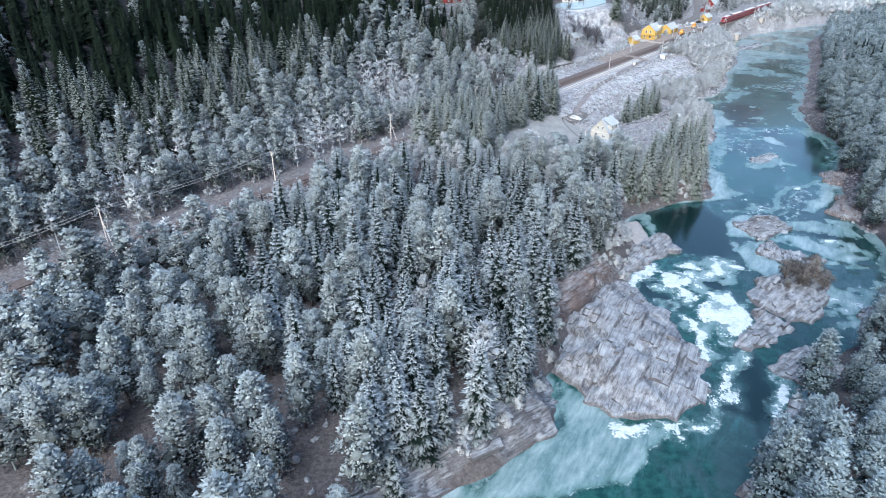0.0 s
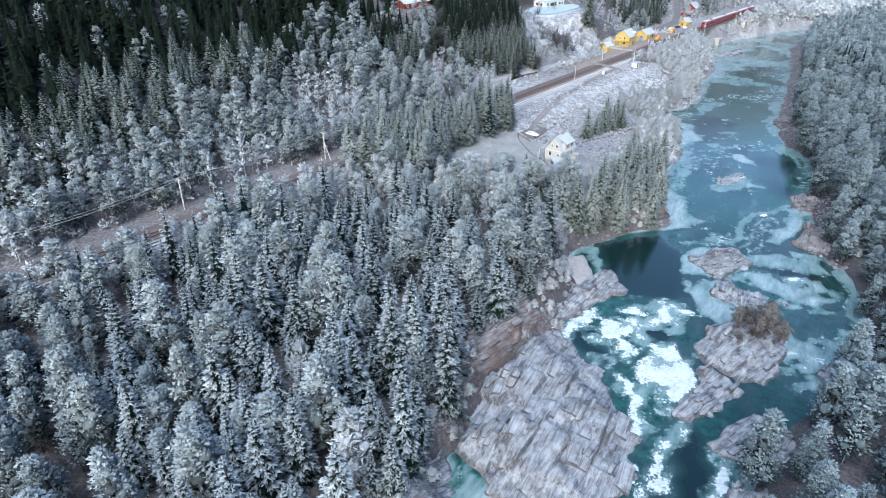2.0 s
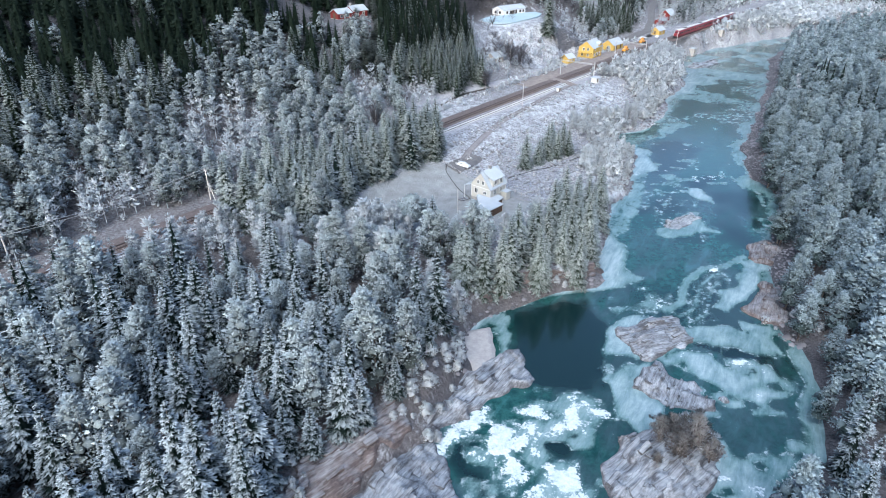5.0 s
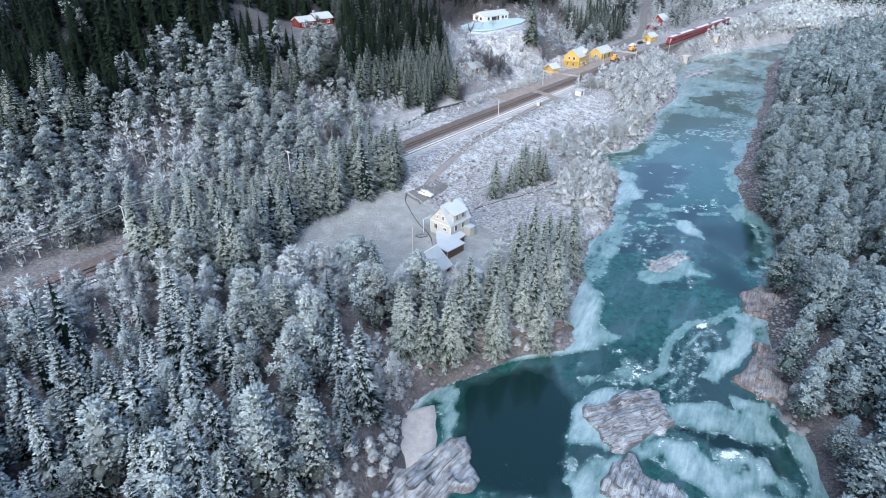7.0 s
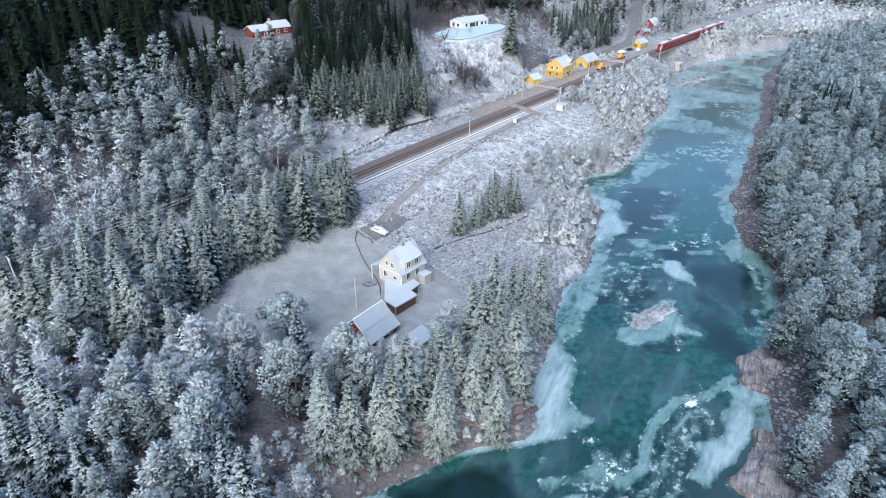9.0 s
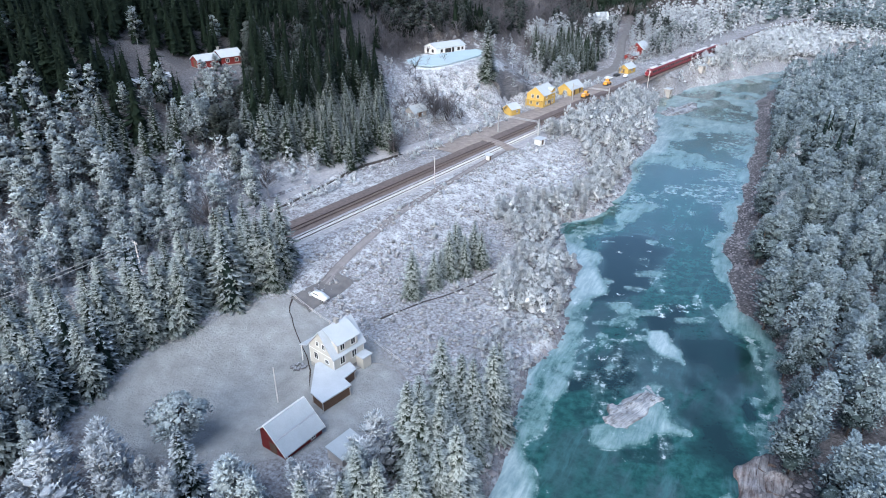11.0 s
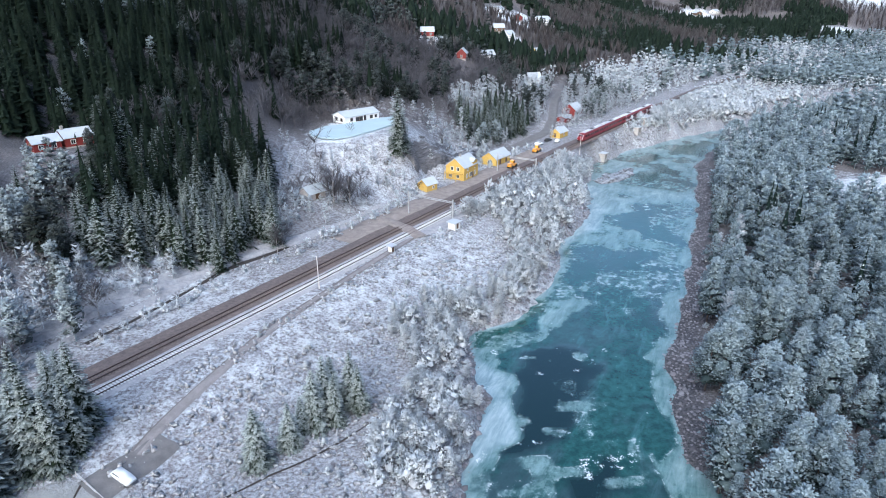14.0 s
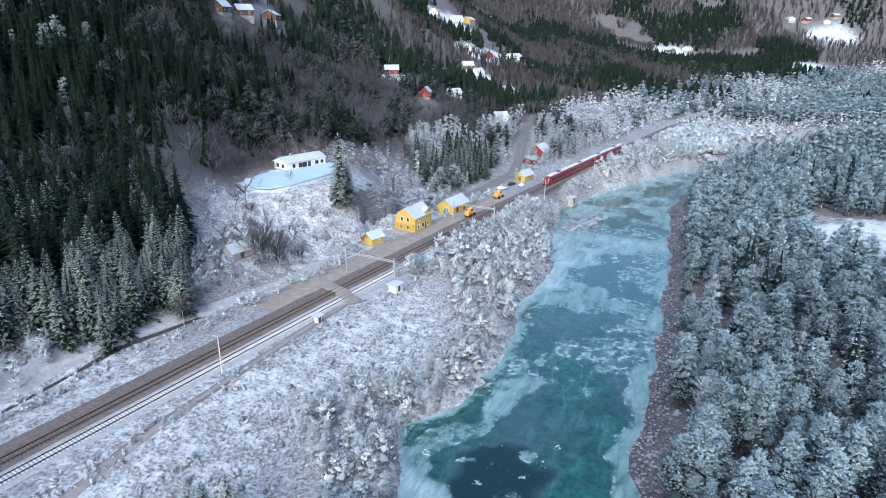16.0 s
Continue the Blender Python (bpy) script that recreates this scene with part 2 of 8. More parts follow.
def water_material():
    """Green open water, slate film, milky ice with pale rims and flow lines, white slush."""
    m, t, b = nodes_of("green_river_water")
    geo = t.nodes.new("ShaderNodeNewGeometry")

    def drawn(scale, stretch, detail=4.0, rough=0.6):
        """Noise drawn out along the river's run."""
        mp = node(t, "ShaderNodeMapping", Rotation=(0, 0, radians(60)), Scale=(1, 1, 1))
        mp.vector_type = "TEXTURE"
        t.links.new(geo.outputs["Position"], mp.inputs["Vector"])
        sc = t.nodes.new("ShaderNodeVectorMath")
        sc.operation = "MULTIPLY"
        sc.inputs[1].default_value = (scale / stretch, scale, scale)
        t.links.new(mp.outputs["Vector"], sc.inputs[0])
        n = node(t, "ShaderNodeTexNoise", Scale=1.0, Detail=detail, Roughness=rough, Distortion=0.6)
        t.links.new(sc.outputs[0], n.inputs["Vector"])
        return n.outputs["Fac"]
    broad, flow, lines = drawn(0.07, 2.0, 5), drawn(0.3, 3.0, 5, 0.65), drawn(1.5, 6.0, 3)
    mid, fine = grain(t, 0.55, 5, 0.65), grain(t, 2.4, 4, 0.65)
    deep_sheen, sheet, slush = channel(t, "deep_sheen"), channel(t, "ice"), channel(t, "white")
    # open water: clear green over stones, slate where a film lies on it, nearly black in the deeps
    col = blend(t, ramp(t, mid, 0.38, 0.62), (0.009, 0.046, 0.042), (0.028, 0.098, 0.092))
    col = blend(t, calc(t, "MULTIPLY", ramp(t, calc(t, "ADD", calc(t, "MULTIPLY", broad, 0.7), calc(t, "MULTIPLY", flow, 0.3)), 0.47, 0.56), calc(t, "MULTIPLY", ramp(t, deep_sheen, -0.4, 0.3), 0.8)), col, (0.05, 0.085, 0.102))
    col = blend(t, ramp(t, deep_sheen, 0.45, 1.1), col, (0.006, 0.020, 0.022))
    # negative values: sky reflection of the far reach painted as pale water
    col = blend(t, calc(t, "MULTIPLY", ramp(t, calc(t, "MULTIPLY", deep_sheen, -1.0), 0.0, 0.9), 0.8), col, (0.17, 0.335, 0.325))
    col = blend(t, calc(t, "MULTIPLY", ramp(t, fine, 0.52, 0.75), 0.3), col, (0.006, 0.032, 0.03))
    col = blend(t, calc(t, "MULTIPLY", calc(t, "MULTIPLY", ramp(t, flow, 0.54, 0.68), 0.35), ramp(t, deep_sheen, 0.9, 0.4)), col, (0.075, 0.21, 0.22))
    # ice: a ragged sheet, bluish where thin, grey and pale where thick, a bright rim at its edge
    edge = calc(t, "ADD", sheet, calc(t, "MULTIPLY", calc(t, "SUBTRACT", calc(t, "ADD", calc(t, "ADD", calc(t, "MULTIPLY", mid, 0.35), calc(t, "MULTIPLY", flow, 0.45)), calc(t, "MULTIPLY", fine, 0.2)), 0.5), 1.15))
    thin, thick = ramp(t, edge, 0.2, 0.52), ramp(t, edge, 0.45, 1.0)
    streak = calc(t, "ADD", calc(t, "MULTIPLY", flow, 0.6), calc(t, "MULTIPLY", lines, 0.4))
    film = blend(t, ramp(t, streak, 0.38, 0.62), (0.085, 0.18, 0.187), (0.25, 0.385, 0.395))
    firm = blend(t, ramp(t, streak, 0.36, 0.64), (0.19, 0.285, 0.325), (0.42, 0.51, 0.56))
    milky = blend(t, thick, film, firm)
    hard = calc(t, "MULTIPLY", thin, calc(t, "ADD", 0.62, calc(t, "MULTIPLY", thick, 0.36)))
    col = blend(t, hard, col, milky)
    rim = calc(t, "MULTIPLY", calc(t, "MULTIPLY", ramp(t, edge, 0.28, 0.34), ramp(t, edge, 0.46, 0.36)), ramp(t, mid, 0.5, 0.62))
    col = blend(t, calc(t, "MULTIPLY", rim, 0.6), col, (0.6, 0.69, 0.74))
    # slush and loose floes
    cap_at = calc(t, "ADD", slush, calc(t, "MULTIPLY", calc(t, "SUBTRACT", calc(t, "ADD", mid, calc(t, "MULTIPLY", fine, 0.7)), 0.85), 1.7))
    cap = ramp(t, cap_at, 0.42, 0.56)
    snowy = blend(t, ramp(t, calc(t, "ADD", mid, fine), 0.75, 1.15), (0.40, 0.49, 0.55), (0.70, 0.76, 0.81))
    t.links.new(blend(t, cap, col, snowy), b.inputs["Base Color"])
    rough = calc(t, "ADD", calc(t, "MULTIPLY", hard, 0.35), calc(t, "MULTIPLY", cap, 0.3))
    t.links.new(calc(t, "ADD", rough, 0.12), b.inputs["Roughness"])
    b.inputs["IOR"].default_value = 1.33
    b.inputs["Coat Weight"].default_value, b.inputs["Coat Roughness"].default_value, b.inputs["Coat IOR"].default_value = 0.7, 0.12, 1.4
    bump(t, b, calc(t, "ADD", mid, calc(t, "MULTIPLY", lines, 0.4)), 0.3, 0.15)
    return m


def rock_material(name="layered_rock", lo=(0.03, 0.031, 0.036), hi=(0.19, 0.192, 0.215), frost=0.72):
    """Bedded rock: streaks along the piece's own length."""
    m, t, b = nodes_of(name)
    info = t.nodes.new("ShaderNodeObjectInfo")
    fine, mid = grain(t, 3.0, 6, 0.7), grain(t, 0.5, 5)
    co = t.nodes.new("ShaderNodeTexCoord")
    mp = node(t, "ShaderNodeMapping", Scale=(0.22, 1.9, 1.9))
    t.links.new(co.outputs["Object"], mp.inputs["Vector"])
    n = node(t, "ShaderNodeTexNoise", Scale=1.0, Detail=5.0, Roughness=0.65)
    t.links.new(mp.outputs["Vector"], n.inputs["Vector"])
    streak = n.outputs["Fac"]
    mp2 = node(t, "ShaderNodeMapping", Scale=(0.3, 7.0, 7.0))
    t.links.new(co.outputs["Object"], mp2.inputs["Vector"])
    n2 = node(t, "ShaderNodeTexNoise", Scale=1.0, Detail=3.0, Roughness=0.6)
    t.links.new(mp2.outputs["Vector"], n2.inputs["Vector"])
    leaf = n2.outputs["Fac"]
    col = blend(t, ramp(t, calc(t, "ADD", calc(t, "MULTIPLY", fine, 0.4), calc(t, "MULTIPLY", streak, 0.6)), 0.34, 0.62), lo, hi)
    col = blend(t, calc(t, "MULTIPLY", info.outputs["Random"], 0.25), col, (0.15, 0.14, 0.15))
    g = t.nodes.new("ShaderNodeNewGeometry")
    s = t.nodes.new("ShaderNodeSeparateXYZ")
    t.links.new(g.outputs["Normal"], s.inputs[0])
    # frost on the tops; dark steep sides also paint the relief's shading
    up = calc(t, "ADD", s.outputs["Z"], calc(t, "MULTIPLY", calc(t, "SUBTRACT", calc(t, "ADD", mid, streak), 1.0), 1.3))
    col = blend(t, calc(t, "MULTIPLY", ramp(t, up, 0.62, 1.2), frost), col, (0.52, 0.56, 0.62))
    seam = calc(t, "MULTIPLY", ramp(t, leaf, 0.5, 0.36), 0.45)
    col = blend(t, seam, col, lo)
    t.links.new(col, b.inputs["Base Color"])
    b.inputs["Roughness"].default_value = 0.85
    bump(t, b, calc(t, "ADD", calc(t, "ADD", streak, leaf), calc(t, "MULTIPLY", fine, 0.4)), 0.8, 0.2)
    return m


M_GROUND, M_WATER, M_ROCK = ground_material(), water_material(), rock_material()
M_REDROCK = rock_material("reddish_rock", (0.035, 0.028, 0.027), (0.2, 0.155, 0.15), 0.45)
M_BALLAST = plain("railway_ballast", (0.155, 0.125, 0.12), 0.95, scale=5, wear=0.5, relief=0.7)
M_SIDING = plain("frosted_ballast", (0.36, 0.36, 0.385), 0.95, scale=5, wear=0.4, relief=0.7)
M_ROAD = plain("frosted_gravel_road", (0.25, 0.235, 0.24), 0.95, scale=2, wear=0.35, relief=0.5)
M_DIRT = plain("trodden_gravel", (0.17, 0.155, 0.155), 0.95, scale=2, wear=0.35, relief=0.5)
M_ASPHALT = plain("asphalt", (0.16, 0.155, 0.16), 0.9, scale=2, wear=0.35)
M_YARD = plain("station_yard_gravel", (0.27, 0.235, 0.22), 0.95, scale=2, wear=0.4, relief=0.5)
M_RAIL = plain("rail_steel", (0.07, 0.05, 0.045), 0.5, 0.6, scale=8)
M_SLEEPER = plain("concrete_sleeper", (0.6, 0.61, 0.63), 0.9, scale=8)
M_SLEEPER_OLD = plain("brown_sleeper", (0.13, 0.105, 0.1), 0.9, scale=8)
M_SNOWROOF = plain("snowy_roof", (0.45, 0.49, 0.54), 0.7, scale=1.5, wear=0.12)
M_ZINC = plain("frosted_sheet_roof", (0.40, 0.44, 0.48), 0.5, scale=1.5, wear=0.15)
M_CREAM = plain("cream_boarding", (0.50, 0.49, 0.455), 0.7, scale=3, wear=0.15)
M_WHITE = plain("white_paint", (0.72, 0.73, 0.73), 0.6, scale=3, wear=0.1)
M_YELLOW = plain("yellow_boarding", (0.52, 0.36, 0.09), 0.7, scale=3, wear=0.2)
M_RED = plain("red_boarding", (0.19, 0.024, 0.022), 0.7, scale=3, wear=0.25)
M_BROWN = plain("brown_boarding", (0.12, 0.075, 0.05), 0.8, scale=3, wear=0.3)
M_STONE = plain("grey_masonry", (0.34, 0.33, 0.32), 0.9, scale=3, relief=0.4)
M_WOODGREY = plain("weathered_wood", (0.42, 0.40, 0.39), 0.85, scale=5, wear=0.3, dust=0.7)
M_POLE = plain("rimed_wood_pole", (0.58, 0.56, 0.55), 0.85, scale=5, wear=0.3)
M_WIRE = plain("rimed_wire", (0.62, 0.63, 0.65), 0.7, scale=5)
M_PANE = plain("window_glass", (0.02, 0.025, 0.03), 0.08, scale=2)
M_TRAINRED = plain("train_red_paint", (0.21, 0.018, 0.028), 0.35, scale=2, wear=0.2)
M_TRAINGREY = plain("train_roof_grey", (0.62, 0.64, 0.67), 0.5, scale=2, wear=0.2)
M_BLACK = plain("dark_rubber", (0.02, 0.02, 0.022), 0.5, scale=4)
M_CARWHITE = plain("frosted_car_paint", (0.74, 0.77, 0.80), 0.4, scale=4, wear=0.08)
M_ORANGE = plain("machine_yellow_paint", (0.75, 0.33, 0.02), 0.5, scale=4, dust=0.4)
M_STEEL = plain("galvanised_steel", (0.55, 0.56, 0.58), 0.45, 0.5, scale=6)
M_BEACH = plain("pale_gravel", (0.40, 0.385, 0.39), 0.95, scale=4, wear=0.3, relief=0.5)
M_DITCH = plain("wet_dark_earth", (0.045, 0.038, 0.036), 0.9, scale=5, wear=0.4)
M_FIELD = plain("snow_field", (0.44, 0.55, 0.61), 0.6, scale=0.3, wear=0.12)
def shingle_material():
    m, t, b = nodes_of("river_shingle")
    g = t.nodes.new("ShaderNodeNewGeometry")
    col = blend(t, g.outputs["Random Per Island"], (0.035, 0.032, 0.038), (0.30, 0.285, 0.31))
    t.links.new(blend(t, calc(t, "MULTIPLY", grain(t, 6.0), 0.5), col, (0.15, 0.15, 0.172)), b.inputs["Base Color"])
    b.inputs["Roughness"].default_value = 0.85
    return m


M_SHINGLE = shingle_material()

# ---- mesh helpers ----
def poly_mesh(name, verts, faces, material, **channels):
    """A mesh from arrays: verts N x 3, faces M x k; channels are values for each vertex."""
    verts, faces = np.asarray(verts, np.float32), np.asarray(faces, np.int32)
    me = bpy.data.meshes.new(name)
    me.vertices.add(len(verts))
    me.vertices.foreach_set("co", verts.ravel())
    me.loops.add(faces.size)
    me.loops.foreach_set("vertex_index", faces.ravel())
    me.polygons.add(len(faces))
    me.polygons.foreach_set("loop_start", np.arange(0, faces.size, faces.shape[1], dtype=np.int32))
    for key, values in channels.items():
        values = np.asarray(values, np.float32)
        if values.ndim == 2:
            me.attributes.new(key, "FLOAT_VECTOR", "POINT").data.foreach_set("vector", values.ravel())
        else:
            me.attributes.new(key, "FLOAT", "POINT").data.foreach_set("value", values)
    me.update(calc_edges=True)
    me.materials.append(material)
    return me


def part(name, bm, material, parent, label="", smooth=False):
    """One bmesh (or finished mesh) as ONE object under a thing or a part."""
    if isinstance(bm, bmesh.types.BMesh):
        me = bpy.data.meshes.new(name)
        bm.normal_update()
        bm.to_mesh(me)
        bm.free()
        me.materials.append(material)
    else:
        me = bm
    if smooth:
        me.shade_smooth()
    ob = new(name, me)
    if parent:
        ob.parent = parent
    return tagged(ob, label)


def box(bm, x0, x1, y0, y1, z0, z1, m=None):
    vs = [bm.verts.new((m @ Vector(p)) if m else p) for p in
          ((x0, y0, z0), (x1, y0, z0), (x1, y1, z0), (x0, y1, z0), (x0, y0, z1), (x1, y0, z1), (x1, y1, z1), (x0, y1, z1))]
    for f in ((3, 2, 1, 0), (4, 5, 6, 7), (0, 1, 5, 4), (1, 2, 6, 5), (2, 3, 7, 6), (3, 0, 4, 7)):
        bm.faces.new([vs[k] for k in f])
    return bm


def boxes(*rows, bevel=0.0):
    bm = bmesh.new()
    for r in rows:
        box(bm, *r)
    if bevel:
        bmesh.ops.bevel(bm, geom=bm.edges[:], offset=bevel, segments=1, affect="EDGES")
    return bm


def tube(bm, points, radii, sides=6):
    """A tapered tube through points, closed at both ends."""
    rings = []
    for k, p in enumerate(points):
        p = Vector(p)
        d = (Vector(points[min(k + 1, len(points) - 1)]) - Vector(points[max(k - 1, 0)])).normalized()
        a = d.orthogonal().normalized()
        c = d.cross(a)
        rings.append([bm.verts.new(p + radii[k] * (math.cos(2 * math.pi * j / sides) * a + math.sin(2 * math.pi * j / sides) * c)) for j in range(sides)])
    for r0, r1 in zip(rings, rings[1:]):
        for j in range(sides):
            bm.faces.new((r0[j], r0[(j + 1) % sides], r1[(j + 1) % sides], r1[j]))
    bm.faces.new(rings[0][::-1])
    bm.faces.new(rings[-1])
    return bm


def thing(name, m, label, category, group="", kind=""):
    ob = new(name)
    ob.matrix_basis = m
    ob.empty_display_size = 0.2
    return tagged(ob, label, category, group, kind)


def inside(x, y, poly):
    """Which points lie in a polygon."""
    x, y = np.asarray(x, float), np.asarray(y, float)
    res = np.zeros(x.shape, bool)
    for (x0, y0), (x1, y1) in zip(poly, poly[1:] + poly[:1]):
        cross = ((y0 > y) != (y1 > y)) & (x < (x1 - x0) * (y - y0) / (y1 - y0 + 1e-12) + x0)
        res ^= cross
    return res


def edge_distance(x, y, poly):
    """Signed distance to a polygon's edge, positive inside."""
    x, y = np.asarray(x, float), np.asarray(y, float)
    best = np.full(x.shape, 1e9)
    for (x0, y0), (x1, y1) in zip(poly, poly[1:] + poly[:1]):
        dx, dy = x1 - x0, y1 - y0
        s = np.clip(((x - x0) * dx + (y - y0) * dy) / (dx * dx + dy * dy), 0, 1)
        best = np.minimum(best, np.hypot(x - x0 - s * dx, y - y0 - s * dy))
    return np.where(inside(x, y, poly), best, -best)


def ground_at(x, y):
    return float(height(np.array([x]), np.array([y]))[0])


# the railway's middle line by its length, smoothed
_tx = np.arange(-255, 800, 2.0)
_ty = track_y(_tx)
_k = np.ones(25) / 25
_pad = lambda a: np.concatenate([a[0] + (a[1] - a[0]) * np.arange(-12, 0), a, a[-1] + (a[-1] - a[-2]) * np.arange(1, 13)])
_ty = np.convolve(_pad(_ty), _k, "valid")
_ts = np.concatenate([[0], np.cumsum(np.hypot(np.diff(_tx), np.diff(_ty)))])


def rail_point(s, v=0.0):
    """Place s metres along the railway and v metres uphill of its middle; with its heading."""
    s = np.asarray(s, float)
    x, y = np.interp(s, _ts, _tx), np.interp(s, _ts, _ty)
    x1, y1 = np.interp(s + 2, _ts, _tx), np.interp(s + 2, _ts, _ty)
    h = np.arctan2(y1 - y, x1 - x)
    return x - np.sin(h) * v, y + np.cos(h) * v, h


def rail_length(x):
    """Length along the railway at the place x."""
    return float(np.interp(x, _tx, _ts))


def strip(name, s0, s1, v0, v1, z, material, label="", category="", step=4.0, thick=0.25, wobble=0.3):
    """A band along the railway, with side faces."""
    s = np.arange(s0, s1, step)
    cols = []
    for v, dz in ((v0 - 0.4, -thick), (v0, 0), ((v0 + v1) / 2, 0.03), (v1, 0), (v1 + 0.4, -thick)):
        x, y, _ = rail_point(s, v + wobble * fuzz(s, s * 0 + v, 6, 3))
        cols.append(np.stack([x, y, np.full(len(s), z + dz)], 1))
    V = np.stack(cols, 1)
    n, k = V.shape[:2]
    idx = np.arange(n * k).reshape(n, k)
    F = np.stack([idx[:-1, :-1], idx[1:, :-1], idx[1:, 1:], idx[:-1, 1:]], -1).reshape(-1, 4)[:, ::-1]
    ob = new(name, poly_mesh(name, V.reshape(-1, 3), F, material))
    return tagged(ob, label, category, kind="structure")


def path_band(name, pts, width, lift, material, label, category, step=1.5):
    """A road draped over the ground along a few points."""
    pts = np.array(pts, float)
    d = np.concatenate([[0], np.cumsum(np.hypot(*np.diff(pts, axis=0).T))])
    s = np.arange(0, d[-1], step)
    x, y = np.interp(s, d, pts[:, 0]), np.interp(s, d, pts[:, 1])
    if len(s) > 18:
        k = np.ones(9) / 9
        x[4:-4], y[4:-4] = np.convolve(x, k, "valid"), np.convolve(y, k, "valid")
    h = np.arctan2(np.gradient(y), np.gradient(x))
    rows = []
    for v in np.linspace(-0.5, 0.5, 7):
        e = v * (width + 0.6 * fuzz(s, s * 0, 5, 2))
        px, py = x - np.sin(h) * e, y + np.cos(h) * e
        rows.append(np.stack([px, py, height(px, py) + lift - (0.25 if abs(v) > 0.49 else 0)], 1))
    V = np.stack(rows, 1)
    V[:, 1:-1, 2] = np.maximum(V[:, 1:-1, 2], V[:, 1:-1, 2].mean(1, keepdims=True) - 0.05)
    n, kk = V.shape[:2]
    idx = np.arange(n * kk).reshape(n, kk)
    F = np.stack([idx[:-1, :-1], idx[1:, :-1], idx[1:, 1:], idx[:-1, 1:]], -1).reshape(-1, 4)[:, ::-1]
    return tagged(new(name, poly_mesh(name, V.reshape(-1, 3), F, material)), label, category, kind="structure")

# ---- ground sheet ----
YARD = [(17, 190), (30, 184), (44, 182), (58, 186), (70, 194), (66, 206), (60, 214), (52, 222), (44, 226), (36, 222), (22, 206)]
SLAB = [(20, 88), (25, 108), (33, 118), (41, 117), (45, 103), (49, 89), (44, 80), (37, 74), (27, 75)]
WHITE_YARD = [(64, 380), (69, 369), (74, 367), (80, 371), (95, 391), (98, 402), (94, 409), (72, 398)]
CLEARING = [(255, 325), (300, 340), (310, 380), (285, 400), (262, 372)]


def stretched(lo, a, b, hi, step, grow=1.07):
    """Grid lines: even from a to b, wider and wider outside."""
    mid = list(np.arange(a, b, step))
    right, left, d = [], [], step
    while (right or mid)[-1] < hi:
        d *= grow
        right.append((right or mid)[-1] + d)
    d = step
    while (left[-1] if left else a) > lo:
        d *= grow
        left.append((left[-1] if left else a) - d)
    return np.array(left[::-1] + mid + right)


def quads(nx, ny):
    i = np.arange(nx * ny).reshape(ny, nx)
    return np.stack([i[:-1, :-1], i[:-1, 1:], i[1:, 1:], i[1:, :-1]], -1).reshape(-1, 4)


gx = stretched(-2600, -110, 300, 4000, 2.2, 1.06)
gy = stretched(-700, 40, 440, 4200, 2.2, 1.05)
GX, GY = np.meshgrid(gx, gy)
GZ = height(GX, GY)
DL, DR, VV = from_left(GX, GY), from_right(GX, GY), off_track(GX, GY)
zone_gravel_shade = np.clip(ease(DR, -2, 1) * (1 - ease(DR + 2 * fuzz(GX, GY, 6, 4), 6, 9)) + ease(DL, -2.5, 0) * (1 - ease(DL, 0.5, 2.0)) * 0.6 * (1 - ease(GY, 250, 320)), 0, 1)
# no gravel up here: shade between the hillside trees painted into the ground
zone_gravel_shade = np.maximum(zone_gravel_shade, 0.8 * ease(VV + 20 * ease(-GX, 0, 60), 42, 80) * (1 - ease(GX - 0.2 * (GY - 380), 30, 75)))
zone_lawn = ease(edge_distance(GX, GY, YARD), -1, 1.5)
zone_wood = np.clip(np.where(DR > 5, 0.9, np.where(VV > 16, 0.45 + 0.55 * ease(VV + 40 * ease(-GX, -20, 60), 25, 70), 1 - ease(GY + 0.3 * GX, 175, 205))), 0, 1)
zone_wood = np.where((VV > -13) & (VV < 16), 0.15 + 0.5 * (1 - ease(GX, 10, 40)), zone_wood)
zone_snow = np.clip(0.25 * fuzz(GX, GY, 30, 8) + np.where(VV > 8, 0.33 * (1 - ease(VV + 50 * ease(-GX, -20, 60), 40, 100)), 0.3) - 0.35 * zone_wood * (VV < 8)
                    + 0.6 * ease(edge_distance(GX, GY, CLEARING), -2, 2) + 0.8 * ease(edge_distance(GX, GY, WHITE_YARD), -2, 2), 0, 1)
for cx, cy, r, much in ((4, 318, 24, 0.12), (-14, 310, 16, 0.12), (92, 372, 26, 0.22), (70, 350, 20, 0.2)):
    zone_snow = np.maximum(zone_snow, (much + 0.3 * fuzz(GX, GY, 7, 9)) * (1 - ease(np.hypot(GX - cx, GY - cy), r * 0.6, r * 1.2)))
    zone_wood = np.maximum(zone_wood * ease(np.hypot(GX - cx, GY - cy), r * 0.5, r * 1.2), np.where((much < 0.2) & (np.hypot(GX - cx, GY - cy) < r * 1.2), 0.6, 0))
zone_snow = np.maximum(zone_snow, 0.3 * ease(DL, 0, 1) * (1 - ease(DL, 5, 9)))
for cx, cy, r in ((195, 672, 18), (245, 775, 24), (200, 845, 28), (290, 1050, 32), (585, 1115, 42), (280, 362, 30), (850, 1125, 42), (730, 990, 40), (213, 750, 34), (128, 588, 18), (565, 1090, 30), (50, 585, 26), (186, 541, 12), (236, 785, 20)):
    near_it = 1 - ease(np.hypot(GX - cx, GY - cy) + 0.25 * r * fuzz(GX, GY, r * 0.4, 13), r * 0.7, r)
    zone_snow = np.maximum(zone_snow, 0.75 * near_it)
    zone_wood = zone_wood * (1 - near_it)
zone_snow *= 1 - 0.8 * zone_lawn
